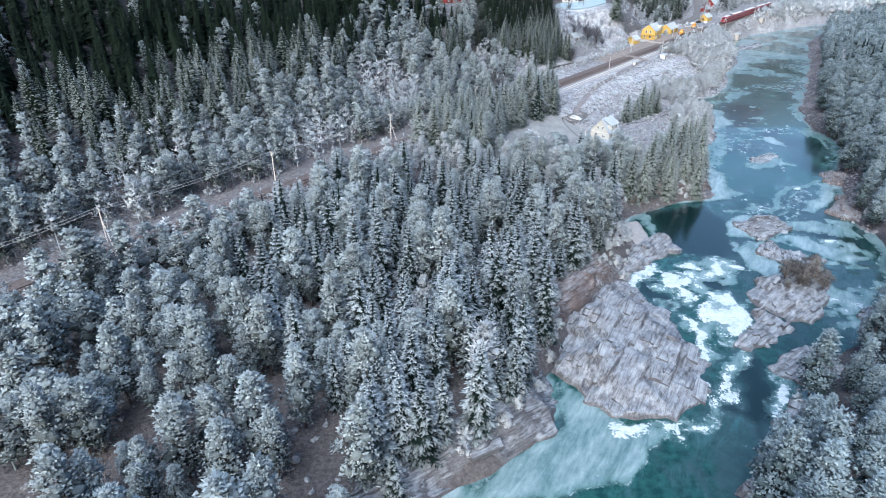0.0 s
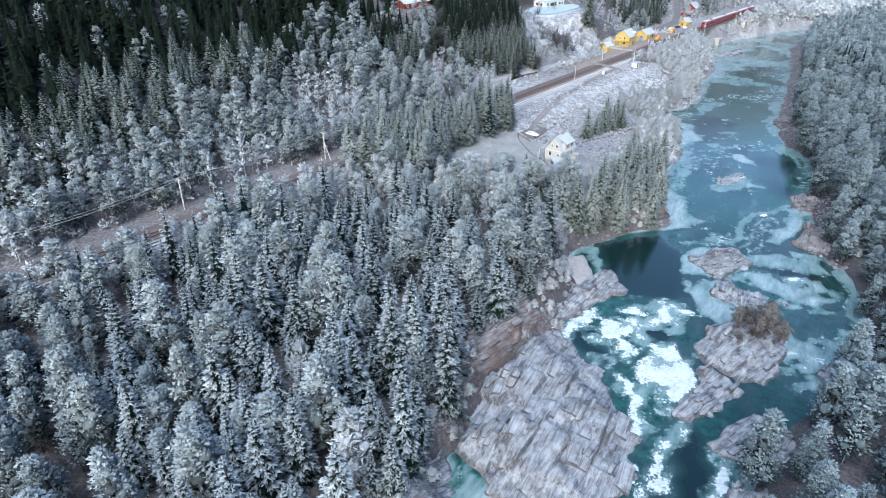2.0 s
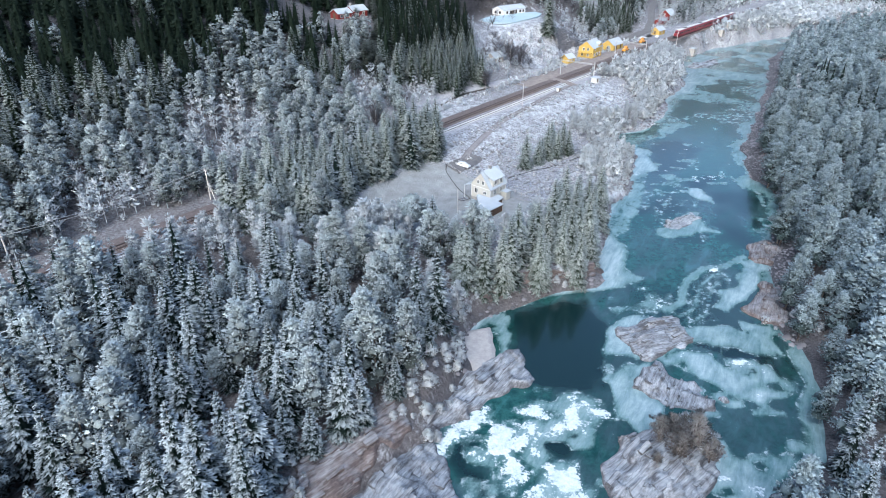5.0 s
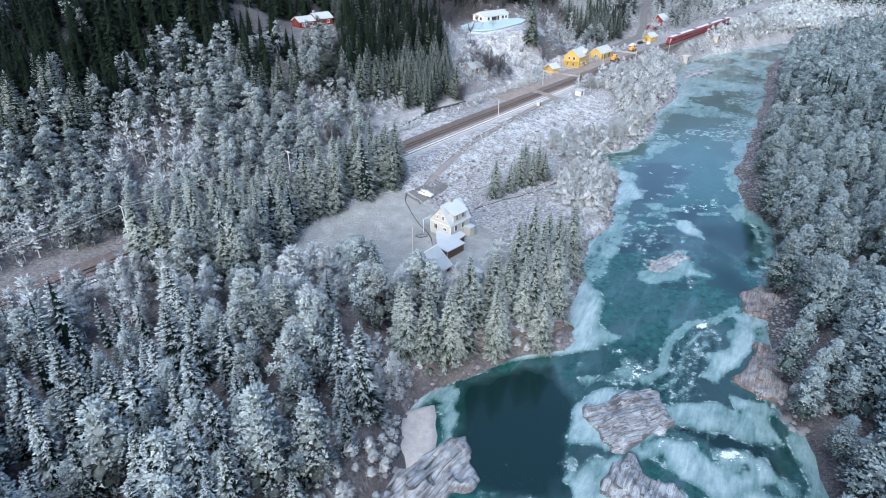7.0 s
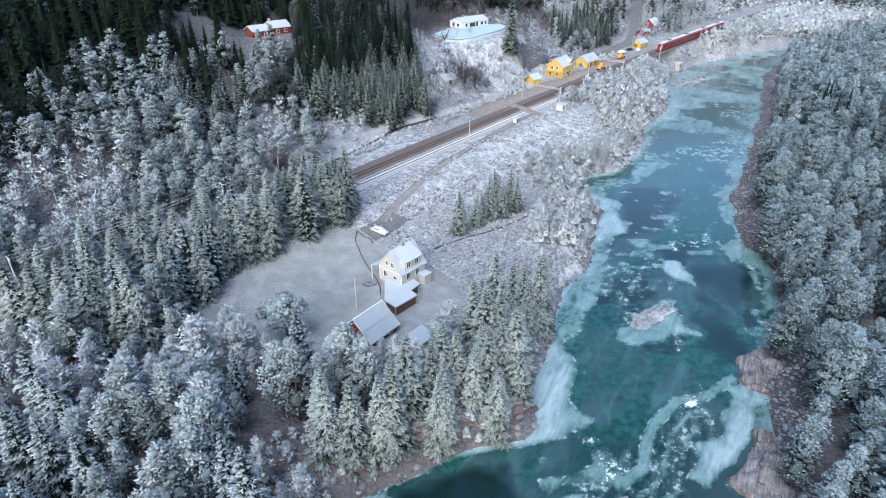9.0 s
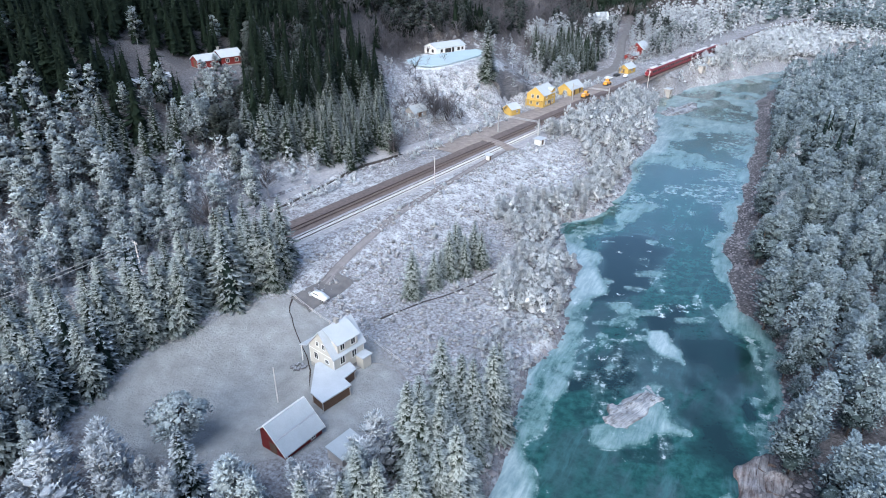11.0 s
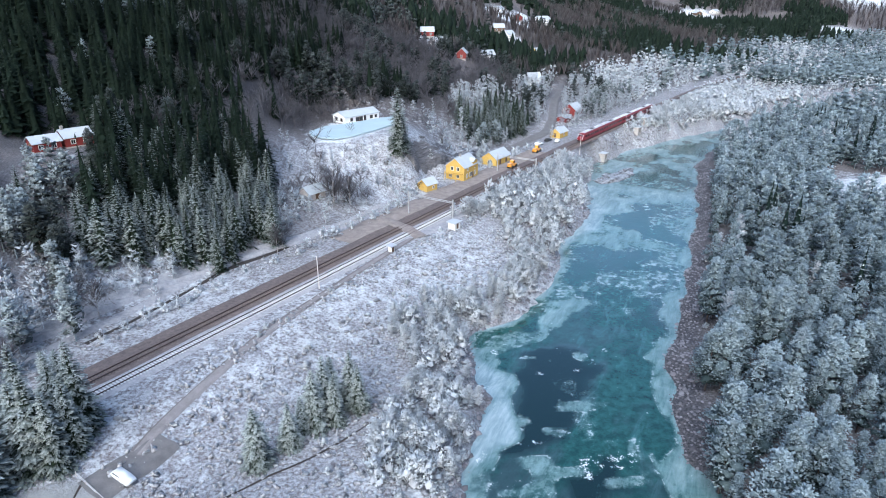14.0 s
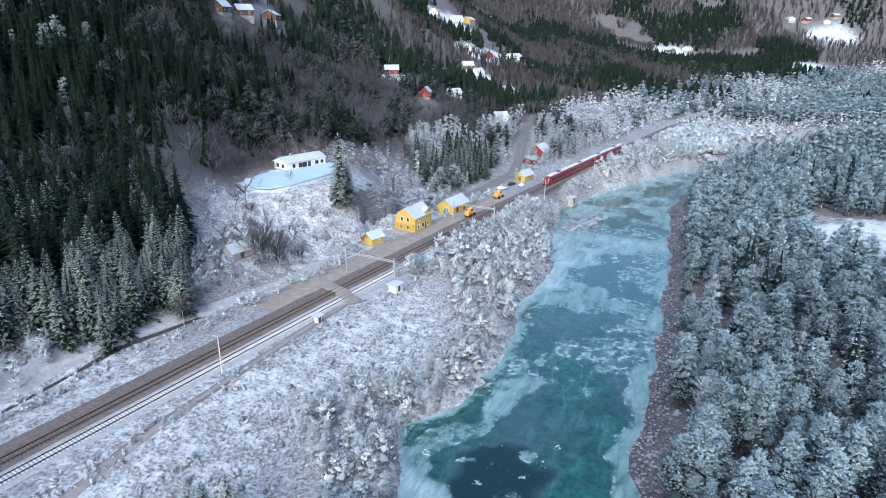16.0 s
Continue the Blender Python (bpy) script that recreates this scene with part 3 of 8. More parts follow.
zone_dirt = ease(VV, -7, -5) * (1 - ease(VV, 9, 12)) * 0.12
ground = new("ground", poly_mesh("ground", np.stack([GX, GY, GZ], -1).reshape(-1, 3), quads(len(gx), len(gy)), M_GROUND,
             wood=zone_wood.ravel(), lawn=zone_lawn.ravel(), snow=zone_snow.ravel(), gravel=zone_gravel_shade.ravel(), dirt=zone_dirt.ravel()))
ground.data.shade_smooth()
tagged(ground, "frosted heath, forest floor and hillside of a river valley", "ground", kind="structure")

# ---- river ----
wx, wy = np.arange(-80, 330, 0.8), np.concatenate([np.arange(-20, 330, 0.8), np.arange(330, 560, 1.6)])
WX, WY = np.meshgrid(wx, wy)
wl, wr = -from_left(WX, WY), -from_right(WX, WY)
ragged = 2.4 * fuzz(WX, WY, 11, 21) + 1.2 * fuzz(WX, WY, 4, 22) + 0.5 * fuzz(WX, WY, 1.8, 23)
calm = ease(WY, 190, 215)
shelf_l = 0.2 + 1.5 * ease(WY, 205, 225) + 6 * ease(fuzz(WX * 0, WY, 34, 24), 0.0, 0.8)
shelf_r = -0.6 + 0.8 * ease(WY, 215, 260) + 3.2 * ease(fuzz(WX * 0, WY, 23, 28), 0.0, 0.8) * ease(WY, 205, 230)
ice = np.maximum(1 - ease(wl + ragged, shelf_l - 2.2, shelf_l + 2.2), 0.62 * (1 - ease(wr + ragged, shelf_r - 2.2, shelf_r + 1.6)))
far_ice = ease(WY, 240, 380)
ice = np.maximum(ice, far_ice * ease(fuzz(WX, WY, 16, 25) + 0.5 * fuzz(WX, WY, 6, 26), -0.4, 0.5) * 0.75)
ice = np.maximum(ice, (0.26 + 0.14 * ease(WY, 262, 330)) * ease(WY, 160, 182) * ease(fuzz(WX, WY * 0.6, 13, 52) + 0.5 * fuzz(WX, WY, 5, 53) + 0.6 * ease(9 - wl, 0, 8) - 0.5 * ease(WY, 215, 235) * (1 - ease(WY, 250, 280)), -0.7, 0.6) * (0.4 + 0.6 * np.maximum(ease(wr, 3, 15), ease(WY, 225, 250))))
white = np.zeros_like(ice)
# depth tone; up the river it drops below zero for the painted sky sheen
deep_sheen = 0.5 + 0.5 * fuzz(WX, WY, 22, 27) - 0.2 * ease(WY, 150, 200) - 0.35 * ease(WY, 160, 185) * (1 - ease(WY, 205, 225)) - 1.1 * ease(WY, 255, 340)


# shapes on the water are looked up through a wavering, so that no edge runs straight
QX = WX + 1.6 * fuzz(WX, WY, 9, 61) + 1.5 * fuzz(WX, WY, 4, 62) + 0.8 * fuzz(WX, WY, 1.9, 63)
QY = WY + 1.6 * fuzz(WX, WY, 9, 64) + 1.5 * fuzz(WX, WY, 4, 65) + 0.8 * fuzz(WX, WY, 1.9, 66)


def patch(poly, soft=1.5):
    return ease(edge_distance(QX, QY, poly), -soft, soft)


POOL = [(55.6, 149.7), (64.5, 158.1), (73.6, 158.1), (75.3, 145.7), (72.6, 133.3), (67.5, 128.6), (61.1, 129.4), (55.8, 131.8), (53.9, 138.5)]
ice = np.maximum(ice, patch([(54.3, 154.1), (57.0, 153.2), (55.6, 148.9), (54.0, 143.4), (53.4, 137.0), (55.5, 132.5), (52.5, 133.8), (51.0, 136.4), (52.1, 143.4), (52.8, 149.0), (49.3, 150.7), (51.0, 156.0)], 0.9) * 0.75)
ice = np.maximum(ice * (1 - patch(POOL)), ice * patch([(54.3, 154.1), (57.0, 153.2), (55.6, 148.9), (54.0, 143.4), (53.4, 137.0), (55.5, 132.5), (52.5, 133.8), (51.0, 136.4), (52.1, 143.4), (52.8, 149.0), (49.3, 150.7), (51.0, 156.0)], 0.9))
DARK_POOLS = [POOL, [(57.7, 123.4), (66.8, 124.1), (64.8, 117.2), (61.6, 113.4), (57.1, 113.4), (54, 118.6)], [(41.2, 117.1), (48.6, 119.3), (48.8, 113.5), (49.9, 107.5), (46.3, 105.9), (43.1, 111)],
              [(89.9, 142.9), (100, 142.8), (102.6, 136.6), (100.3, 133.2), (94.2, 134.9)], [(118, 262), (131.6, 266), (133.6, 252.7), (123.4, 240.2), (112.6, 228.4), (106.9, 230)],
              [(116.5, 224), (128.2, 230.4), (125.4, 220.9), (116.6, 214.2)], [(128.2, 219.5), (134.7, 223), (134.9, 213.2), (128.5, 203.2), (123, 205.4)], [(91.7, 200.7), (100.7, 208.6), (110.8, 215.7), (110.9, 208.1), (105.7, 199.9)],
              [(56, 92), (59, 90), (56, 78), (50, 70), (47, 78)]]
DARK_POOLS += [[(110, 236), (118, 252), (125, 260), (129, 254), (121, 235), (113, 230)], [(117, 224), (125, 231), (127.5, 226), (121, 215), (115, 211)], [(99, 200), (108.5, 214), (112, 210), (111, 204), (103, 198)]]
for poly in DARK_POOLS:
    deep_sheen = np.maximum(deep_sheen, patch(poly, 2.5) * 1.1)
# sunken boulders below the slab
for cx, cy, r in ((61.5, 73.5, 3.0), (66.5, 78.0, 2.2), (52.5, 66.5, 2.6), (58.0, 66.0, 2.0), (56.5, 74.5, 1.6)):
    deep_sheen = np.maximum(deep_sheen, (1 - ease(np.hypot(QX - cx, QY - cy), r * 0.5, r * 1.2)) * 1.3)
WHITE_PATCHES = [[(50.4, 120), (54.3, 122.7), (53.6, 116), (54.1, 112.2), (50.6, 108.7), (50, 112.2), (49, 116)], [(52.4, 107.5), (57.1, 113.4), (61.9, 112.2), (62.5, 104.1), (60.9, 101), (55.8, 96.1), (53.3, 92.5), (52.8, 97.1), (51.6, 102.1)],
                 [(40.7, 119.2), (44.1, 121), (50.5, 124.5), (50.3, 121), (44.4, 117.6), (41.2, 116.7)], [(61.7, 128.6), (64.8, 127.8), (68.3, 124.8), (66.5, 122), (62.5, 123.4), (60.4, 125.6)], [(54.4, 126.8), (58.7, 127.5), (59.5, 124.1), (54.6, 123.5)],
                 [(59, 88.2), (60.5, 85), (61.3, 82.8), (59.1, 80), (55.4, 77), (53, 76), (56.5, 81), (58.3, 82.8), (57.8, 85.8)], [(42.4, 84.9), (45, 84), (45, 80.2), (41.9, 79.5), (39.5, 80.2)], [(46.9, 106), (50, 102), (50.5, 92), (49, 90), (47.6, 99)],
                 [(27, 73), (38, 72), (46, 80), (48, 86), (50, 85), (46, 76), (36, 70), (26, 71)]]
for poly in WHITE_PATCHES:
    white = np.maximum(white, patch(poly, 1.3) * (0.3 + 0.62 * ease(fuzz(WX, WY, 3.2, 29) + 0.6 * fuzz(WX, WY, 1.5, 20), -0.5, 0.3)))
    ice = np.maximum(ice, patch(poly, 3.0) * 0.75)
COVE = [(2, 60), (12, 68), (18, 74), (20, 88), (27, 76), (34, 70), (26, 64), (14, 58)]
ice = np.maximum(ice, patch(COVE) * 0.75)
ice = np.maximum(ice, patch([(74.3, 145.7), (72.6, 133.3), (78, 125.5), (76, 119.8), (71.7, 119.9), (69.3, 124.1), (70.6, 135)], 1.2) * 0.9)
ice = np.maximum(ice, patch([(82.3, 140.2), (88.8, 138.4), (93.4, 133.3), (97.7, 133.2), (94.4, 128.5), (90.2, 128.5), (86.5, 133.3)], 1.2) * 0.9)
ice = np.maximum(ice, patch([(107.8, 267.2), (116.3, 272.9), (124.7, 273.7), (130.8, 287.4), (145, 299.5), (136.5, 281.2), (122.7, 266.4), (112.9, 262.3), (108.9, 248.2), (111, 236), (106.6, 228.7), (102.1, 215), (90.4, 201.7), (86, 201.7), (96, 217.5), (102, 243)], 1.2) * (0.42 + 0.22 * ease(fuzz(WX, WY, 5, 93) + 0.6 * fuzz(WX, WY, 1.8, 94), -0.3, 0.5)))
ice = np.maximum(ice, patch([(125.6, 200), (130.8, 200.3), (129.8, 193.9), (124.4, 187.6), (123.5, 190.8)], 1.2) * 0.5)
CYAN = patch([(82.8, 112.1), (94.7, 117.1), (93.4, 108.5), (83.3, 101.9), (77.6, 103), (77.8, 106.3)], 3) + patch([(47.7, 103.1), (50.9, 102.1), (51.6, 95.2), (52.4, 91.6), (49, 86.6), (48.5, 93.4)], 2)
ice = np.maximum(ice, CYAN * ease(fuzz(WX, WY, 3.5, 91) + 0.6 * fuzz(WX, WY, 1.4, 92), -0.4, 0.4) * 0.75)
ICE_ISLE = [(96.1, 188.4), (98.8, 192.3), (103, 196.4), (110.8, 202.8), (113.2, 202.8), (112.2, 199.9), (112.7, 195.7), (112, 191.1), (98.1, 186.8)]
ice = np.maximum(ice, patch(ICE_ISLE, 1.0) * 0.62)
ice = np.maximum(ice, patch([(115, 218), (119, 218), (120, 208), (117, 206)], 0.8))
# swirl of thin ice behind the rapids: pale rims, a grey film and a milky lobe
SWIRL = [(88.4, 154.3), (92, 156.7), (94.2, 161.4), (96.8, 166), (102.6, 171.4), (107.5, 172.1), (114.2, 176.8)]
rim = np.full(WX.shape, 1e9)
for (ax, ay), (bx, by) in zip(SWIRL, SWIRL[1:]):
    s_ = np.clip(((WX - ax) * (bx - ax) + (WY - ay) * (by - ay)) / ((bx - ax) ** 2 + (by - ay) ** 2), 0, 1)
    rim = np.minimum(rim, np.hypot(WX - ax - s_ * (bx - ax), WY - ay - s_ * (by - ay)))
FILM = [(88.8, 153.9), (92.7, 157.1), (96.2, 165), (102.4, 170.9), (107, 170.9), (106.2, 163.9), (101.7, 162.2), (98, 154.6), (97.1, 150), (92.1, 150.1)]
deep_sheen = np.maximum(deep_sheen, patch(FILM, 1.0) * 0.9)
ice = np.maximum(ice, patch(FILM, 0.8) * 0.26)
ice = np.maximum(ice, (1 - ease(rim, 0.5, 1.4)) * 0.6)
# flow lines frozen into the film, side by side with its rim
ice = np.maximum(ice, ease(np.sin(rim * 2.6), 0.5, 0.95) * patch(FILM, 1.5) * (1 - ease(rim, 6, 10)) * 0.5)
ice = np.where(edge_distance(WX, WY, POOL) > 1.5, ice * 0.4, ice)
ice = np.maximum(ice, patch([(101.1, 162.2), (106.8, 163.9), (112.3, 170.8), (113.5, 175.1), (115.1, 174), (117.1, 171.8), (112.9, 164.8), (107.7, 160.3), (102.9, 154.5), (99.3, 151.4), (98.2, 153.8)], 0.9) * 0.85)
ice = np.maximum(ice, patch([(78.7, 181.3), (85.1, 190.3), (91.3, 208.7), (99, 212.2), (93.3, 193), (85.3, 187.6), (84.2, 175.5), (83.6, 168.1), (76, 167.2)], 1.5) * (0.45 + 0.25 * ease(fuzz(WX, WY, 5, 93) + 0.6 * fuzz(WX, WY, 1.8, 94), -0.3, 0.5)))
ice = np.maximum(ice, patch([(102, 148.5), (106.1, 149.1), (106.3, 145), (105.5, 140.1), (102.1, 140.5), (102.1, 145)], 1.0) * 0.8)
ice = np.maximum(ice, patch([(74, 146.1), (77.2, 150.3), (81.5, 152.6), (86.5, 152.2), (90.6, 151.4), (91.2, 145.2), (87.6, 141.6), (83.4, 139.5), (73.8, 139.6)], 1.0) * 0.9)
deep_sheen = np.maximum(deep_sheen, patch([(90.3, 144.5), (98.4, 143.7), (101.6, 140.5), (98.9, 139), (89.4, 139)], 1.0) * 1.2)
white = np.maximum(white, patch([(102.7, 169.9), (105.3, 171.4), (107.3, 169.8), (104.5, 167.8)], 0.8) * 0.6)
ice = np.maximum(ice, patch([(84, 142), (88, 149), (98, 148), (104, 142), (102, 138), (92, 141)]) * 0.7)
ice = np.maximum(ice, patch([(72, 134), (79, 139), (80, 126), (72, 124)]) * 0.75)
# broken water of the rapids
rapid = ease(WY, 62, 75) * (1 - ease(WY, 165, 200)) * (1 - patch(POOL, 2))
streak = fuzz(WX * 0.8 + WY * 0.5, WY * 0.8 - WX * 0.5, 5, 30) * 0.6 + fuzz(WX, WY, 2.2, 31) * 0.5
foam_zone = 0.75 * ease(edge_distance(WX, WY, [(44, 118), (56, 130), (68, 128), (66, 112), (58, 94), (50, 84), (46, 100)]), -4, 3)
foam_zone = np.maximum(foam_zone, 0.3 * ease(edge_distance(WX, WY, [(76, 150), (92, 166), (110, 180), (106, 150), (94, 138), (80, 140)]), -3, 4))
foam_zone = np.maximum(foam_zone, ease(edge_distance(WX, WY, [(76, 128), (84, 140), (104, 138), (100, 118), (84, 100), (76, 100)]), -4, 4), 0.35 * rapid)
foam_zone = np.maximum(foam_zone, ease(edge_distance(WX, WY, [(74, 166), (88, 163), (90, 154), (76, 152)]), -3, 3) * 0.6)
ice = np.maximum(ice, foam_zone * ease(streak, -0.15, 0.45) * 0.9)
white = np.maximum(white, foam_zone * ease(streak, 0.35, 0.75) * 0.8)
# loose floes on the quiet reach
floes = ease(fuzz(WX, WY, 17, 34) + 0.4 * fuzz(WX * 0.5, WY, 4, 35), 0.25, 0.6) * calm * ease(wr, 3, 8)
white = np.maximum(white, floes * ease(fuzz(WX * 0.6, WY, 2.4, 37), 0.45, 0.8) * 0.3)
ice = np.maximum(ice, floes * ease(fuzz(WX * 0.6, WY, 3.5, 38), 0.1, 0.5) * 0.45)
deep_sheen = np.maximum(deep_sheen, 0.9 * ease(edge_distance(WX, WY, [(128, 200), (136, 214), (132, 222), (126, 214)]), -2, 3))
deep_sheen = np.maximum(deep_sheen, 0.6 * ease(edge_distance(WX, WY, [(100, 205), (110, 235), (130, 228), (126, 205)]), -8, 6))
# clear green reach along the right shore, its ribbon of ice, and the films round the rocky ice isle
clear = np.maximum(patch([(122.6, 220.8), (133.3, 222.4), (135.6, 213.4), (134.3, 208.6), (127.9, 201.4), (123.7, 196.2), (120.8, 200.2), (118.8, 207.5)], 2.0), patch([(118.7, 206.0), (123.1, 195.0), (121.6, 188.1), (119.6, 180.2), (111.0, 182.5), (114.2, 195.3)], 2.0))
ice, white = ice * (1 - 0.8 * clear), white * (1 - 0.8 * clear)
deep_sheen = deep_sheen * (1 - clear) + clear * (0.85 + 0.3 * fuzz(WX, WY, 4, 95))
ribbon = patch([(133.6, 228.5), (135.8, 220.5), (136.4, 211.7), (133.1, 201.3), (129.4, 192.4), (122.9, 183.9), (121.3, 184.0), (124.8, 190.2), (128.9, 194.9), (131.2, 201.3), (133.6, 210.2), (133.0, 216.9), (131.9, 224.4)], 1.0)
ice = np.maximum(ice, ribbon * (0.5 + 0.2 * fuzz(WX, WY, 3, 96)))
strip_ = patch([(126.3, 200.1), (129.0, 196.1), (128.1, 192.5), (124.9, 191.4), (124.4, 195.0)], 0.7)
ice, deep_sheen = ice * (1 - 0.8 * strip_), np.maximum(deep_sheen, strip_)
slate = patch([(99.4, 205.0), (110.2, 215.8), (114.3, 209.1), (109.1, 201.9), (101.2, 196.9), (97.2, 191.0), (96.7, 197.0)], 1.2)
ice, deep_sheen = ice * (1 - slate) + 0.24 * slate, np.maximum(deep_sheen, slate * 0.75)
ice = np.maximum(ice, patch([(96.3, 188.9), (100.3, 189.8), (105.5, 193.1), (110.7, 195.4), (112.0, 190.6), (111.0, 189.0), (102.7, 189.2), (98.0, 187.2)], 0.9) * 0.8)
hollow = patch([(100.7, 188.2), (111.0, 189.0), (109.7, 184.3), (99.7, 184.6)], 0.8)
ice, deep_sheen = ice * (1 - hollow) + 0.22 * hollow, np.maximum(deep_sheen, hollow * 0.85)
milk = patch([(102.8, 216.0), (112.3, 219.3), (108.8, 210.9), (102.9, 203.5), (100.0, 208.0)], 2.0)
ice = np.maximum(ice, milk * ease(fuzz(WX, WY, 3.5, 97) + 0.7 * fuzz(WX, WY, 1.3, 98), -0.4, 0.6) * 0.6)
WZ = water_z(WY) + 0.05 * ease(ice, 0.4, 0.6) + 0.12 * ease(white, 0.4, 0.6) + 0.1 * foam_zone * fuzz(WX, WY, 1.7, 36)
keep = (wl > -7) & (wr > -7)
cells = quads(len(wx), len(wy))
cells = cells[keep.ravel()[cells].any(1)]
used = np.unique(cells)
remap = np.full(WX.size, -1)
remap[used] = np.arange(len(used))
river = new("water", poly_mesh("water", np.stack([WX, WY, WZ], -1).reshape(-1, 3)[used], remap[cells], M_WATER,
            ice=ice.ravel()[used], white=white.ravel()[used], deep_sheen=deep_sheen.ravel()[used]))
river.data.shade_smooth()
tagged(river, "turquoise half-frozen river with pale ice shelves", "river", kind="structure")


# pale gravel beach beside the green pool
BEACH = [(44.5, 143.5), (46.5, 147.0), (51.0, 148.6), (51.9, 143.4), (51.0, 137.7), (49.5, 135.1), (47.5, 134.1), (45.1, 137.8)]
bx_, by_ = np.arange(36, 60, 0.5), np.arange(124, 160, 0.5)
BX, BY = np.meshgrid(bx_, by_)
be = edge_distance(BX + 0.5 * fuzz(BX, BY, 2.5, 38), BY + 0.5 * fuzz(BX, BY, 2.5, 39), BEACH)
BZ = -0.8 + 1.35 * ease(be, -1.6, 1.2) + 0.05 * fuzz(BX, BY, 0.8, 40)
cells = quads(len(bx_), len(by_))
cells = cells[(be.ravel()[cells] > -1.8).all(1)]
beach = new("beach", poly_mesh("beach", np.stack([BX, BY, BZ], -1).reshape(-1, 3), cells, M_BEACH))
beach.data.shade_smooth()
tagged(beach, "small pale gravel beach beside the green pool", "beach", kind="structure")
# ---- trees ----
import functools


def kites(b, d, length, wide, sag, f0, f1, soft=None):
    """Folded four-cornered sprays: two triangles each."""
    d = d / np.linalg.norm(d, axis=1, keepdims=True)
    s = np.cross(d, (0, 0, 1.0))
    s /= np.linalg.norm(s, axis=1, keepdims=True) + 1e-6
    L = length[:, None]
    down = np.array((0, 0, 1.0)) * L
    mid = b + d * L * 0.5
    V = np.stack([b, mid + s * L * wide - down * sag, b + d * L - down * sag * 0.6, mid - s * L * wide - down * sag], 1)
    n = len(b)
    k = np.arange(n)[:, None] * 4
    T = np.concatenate([k + [0, 1, 2], k + [0, 2, 3]], 0)
    fr = np.stack([f0, (f0 + f1) / 2, f1, (f0 + f1) / 2], 1)
    soft = d + (0, 0, 0.7) if soft is None else soft
    soft = soft / (np.linalg.norm(soft, axis=1, keepdims=True) + 1e-6)
    return V.reshape(-1, 3), T, fr.ravel(), np.repeat(soft, 4, 0)


def blades(b, d, length, wide, f0, f1, soft, rng):
    """Small three-cornered sprays, each turned at random about its own line."""
    d = d / (np.linalg.norm(d, axis=1, keepdims=True) + 1e-9)
    s = np.cross(d, rng.normal(size=d.shape))
    s /= np.linalg.norm(s, axis=1, keepdims=True) + 1e-6
    L = length[:, None]
    V = np.stack([b + s * L * wide, b + d * L, b - s * L * wide], 1)
    T = np.arange(len(b) * 3).reshape(-1, 3)
    soft = soft / (np.linalg.norm(soft, axis=1, keepdims=True) + 1e-6)
    return V.reshape(-1, 3), T, np.stack([f0, f1, f0], 1).ravel(), np.repeat(soft, 3, 0)


def gather(parts_):
    V, T, F, N, n = [], [], [], [], 0
    for v, t, f, s in parts_:
        V.append(v), T.append(t + n), F.append(f), N.append(s)
        n += len(v)
    return np.concatenate(V), np.concatenate(T), np.concatenate(F), np.concatenate(N)


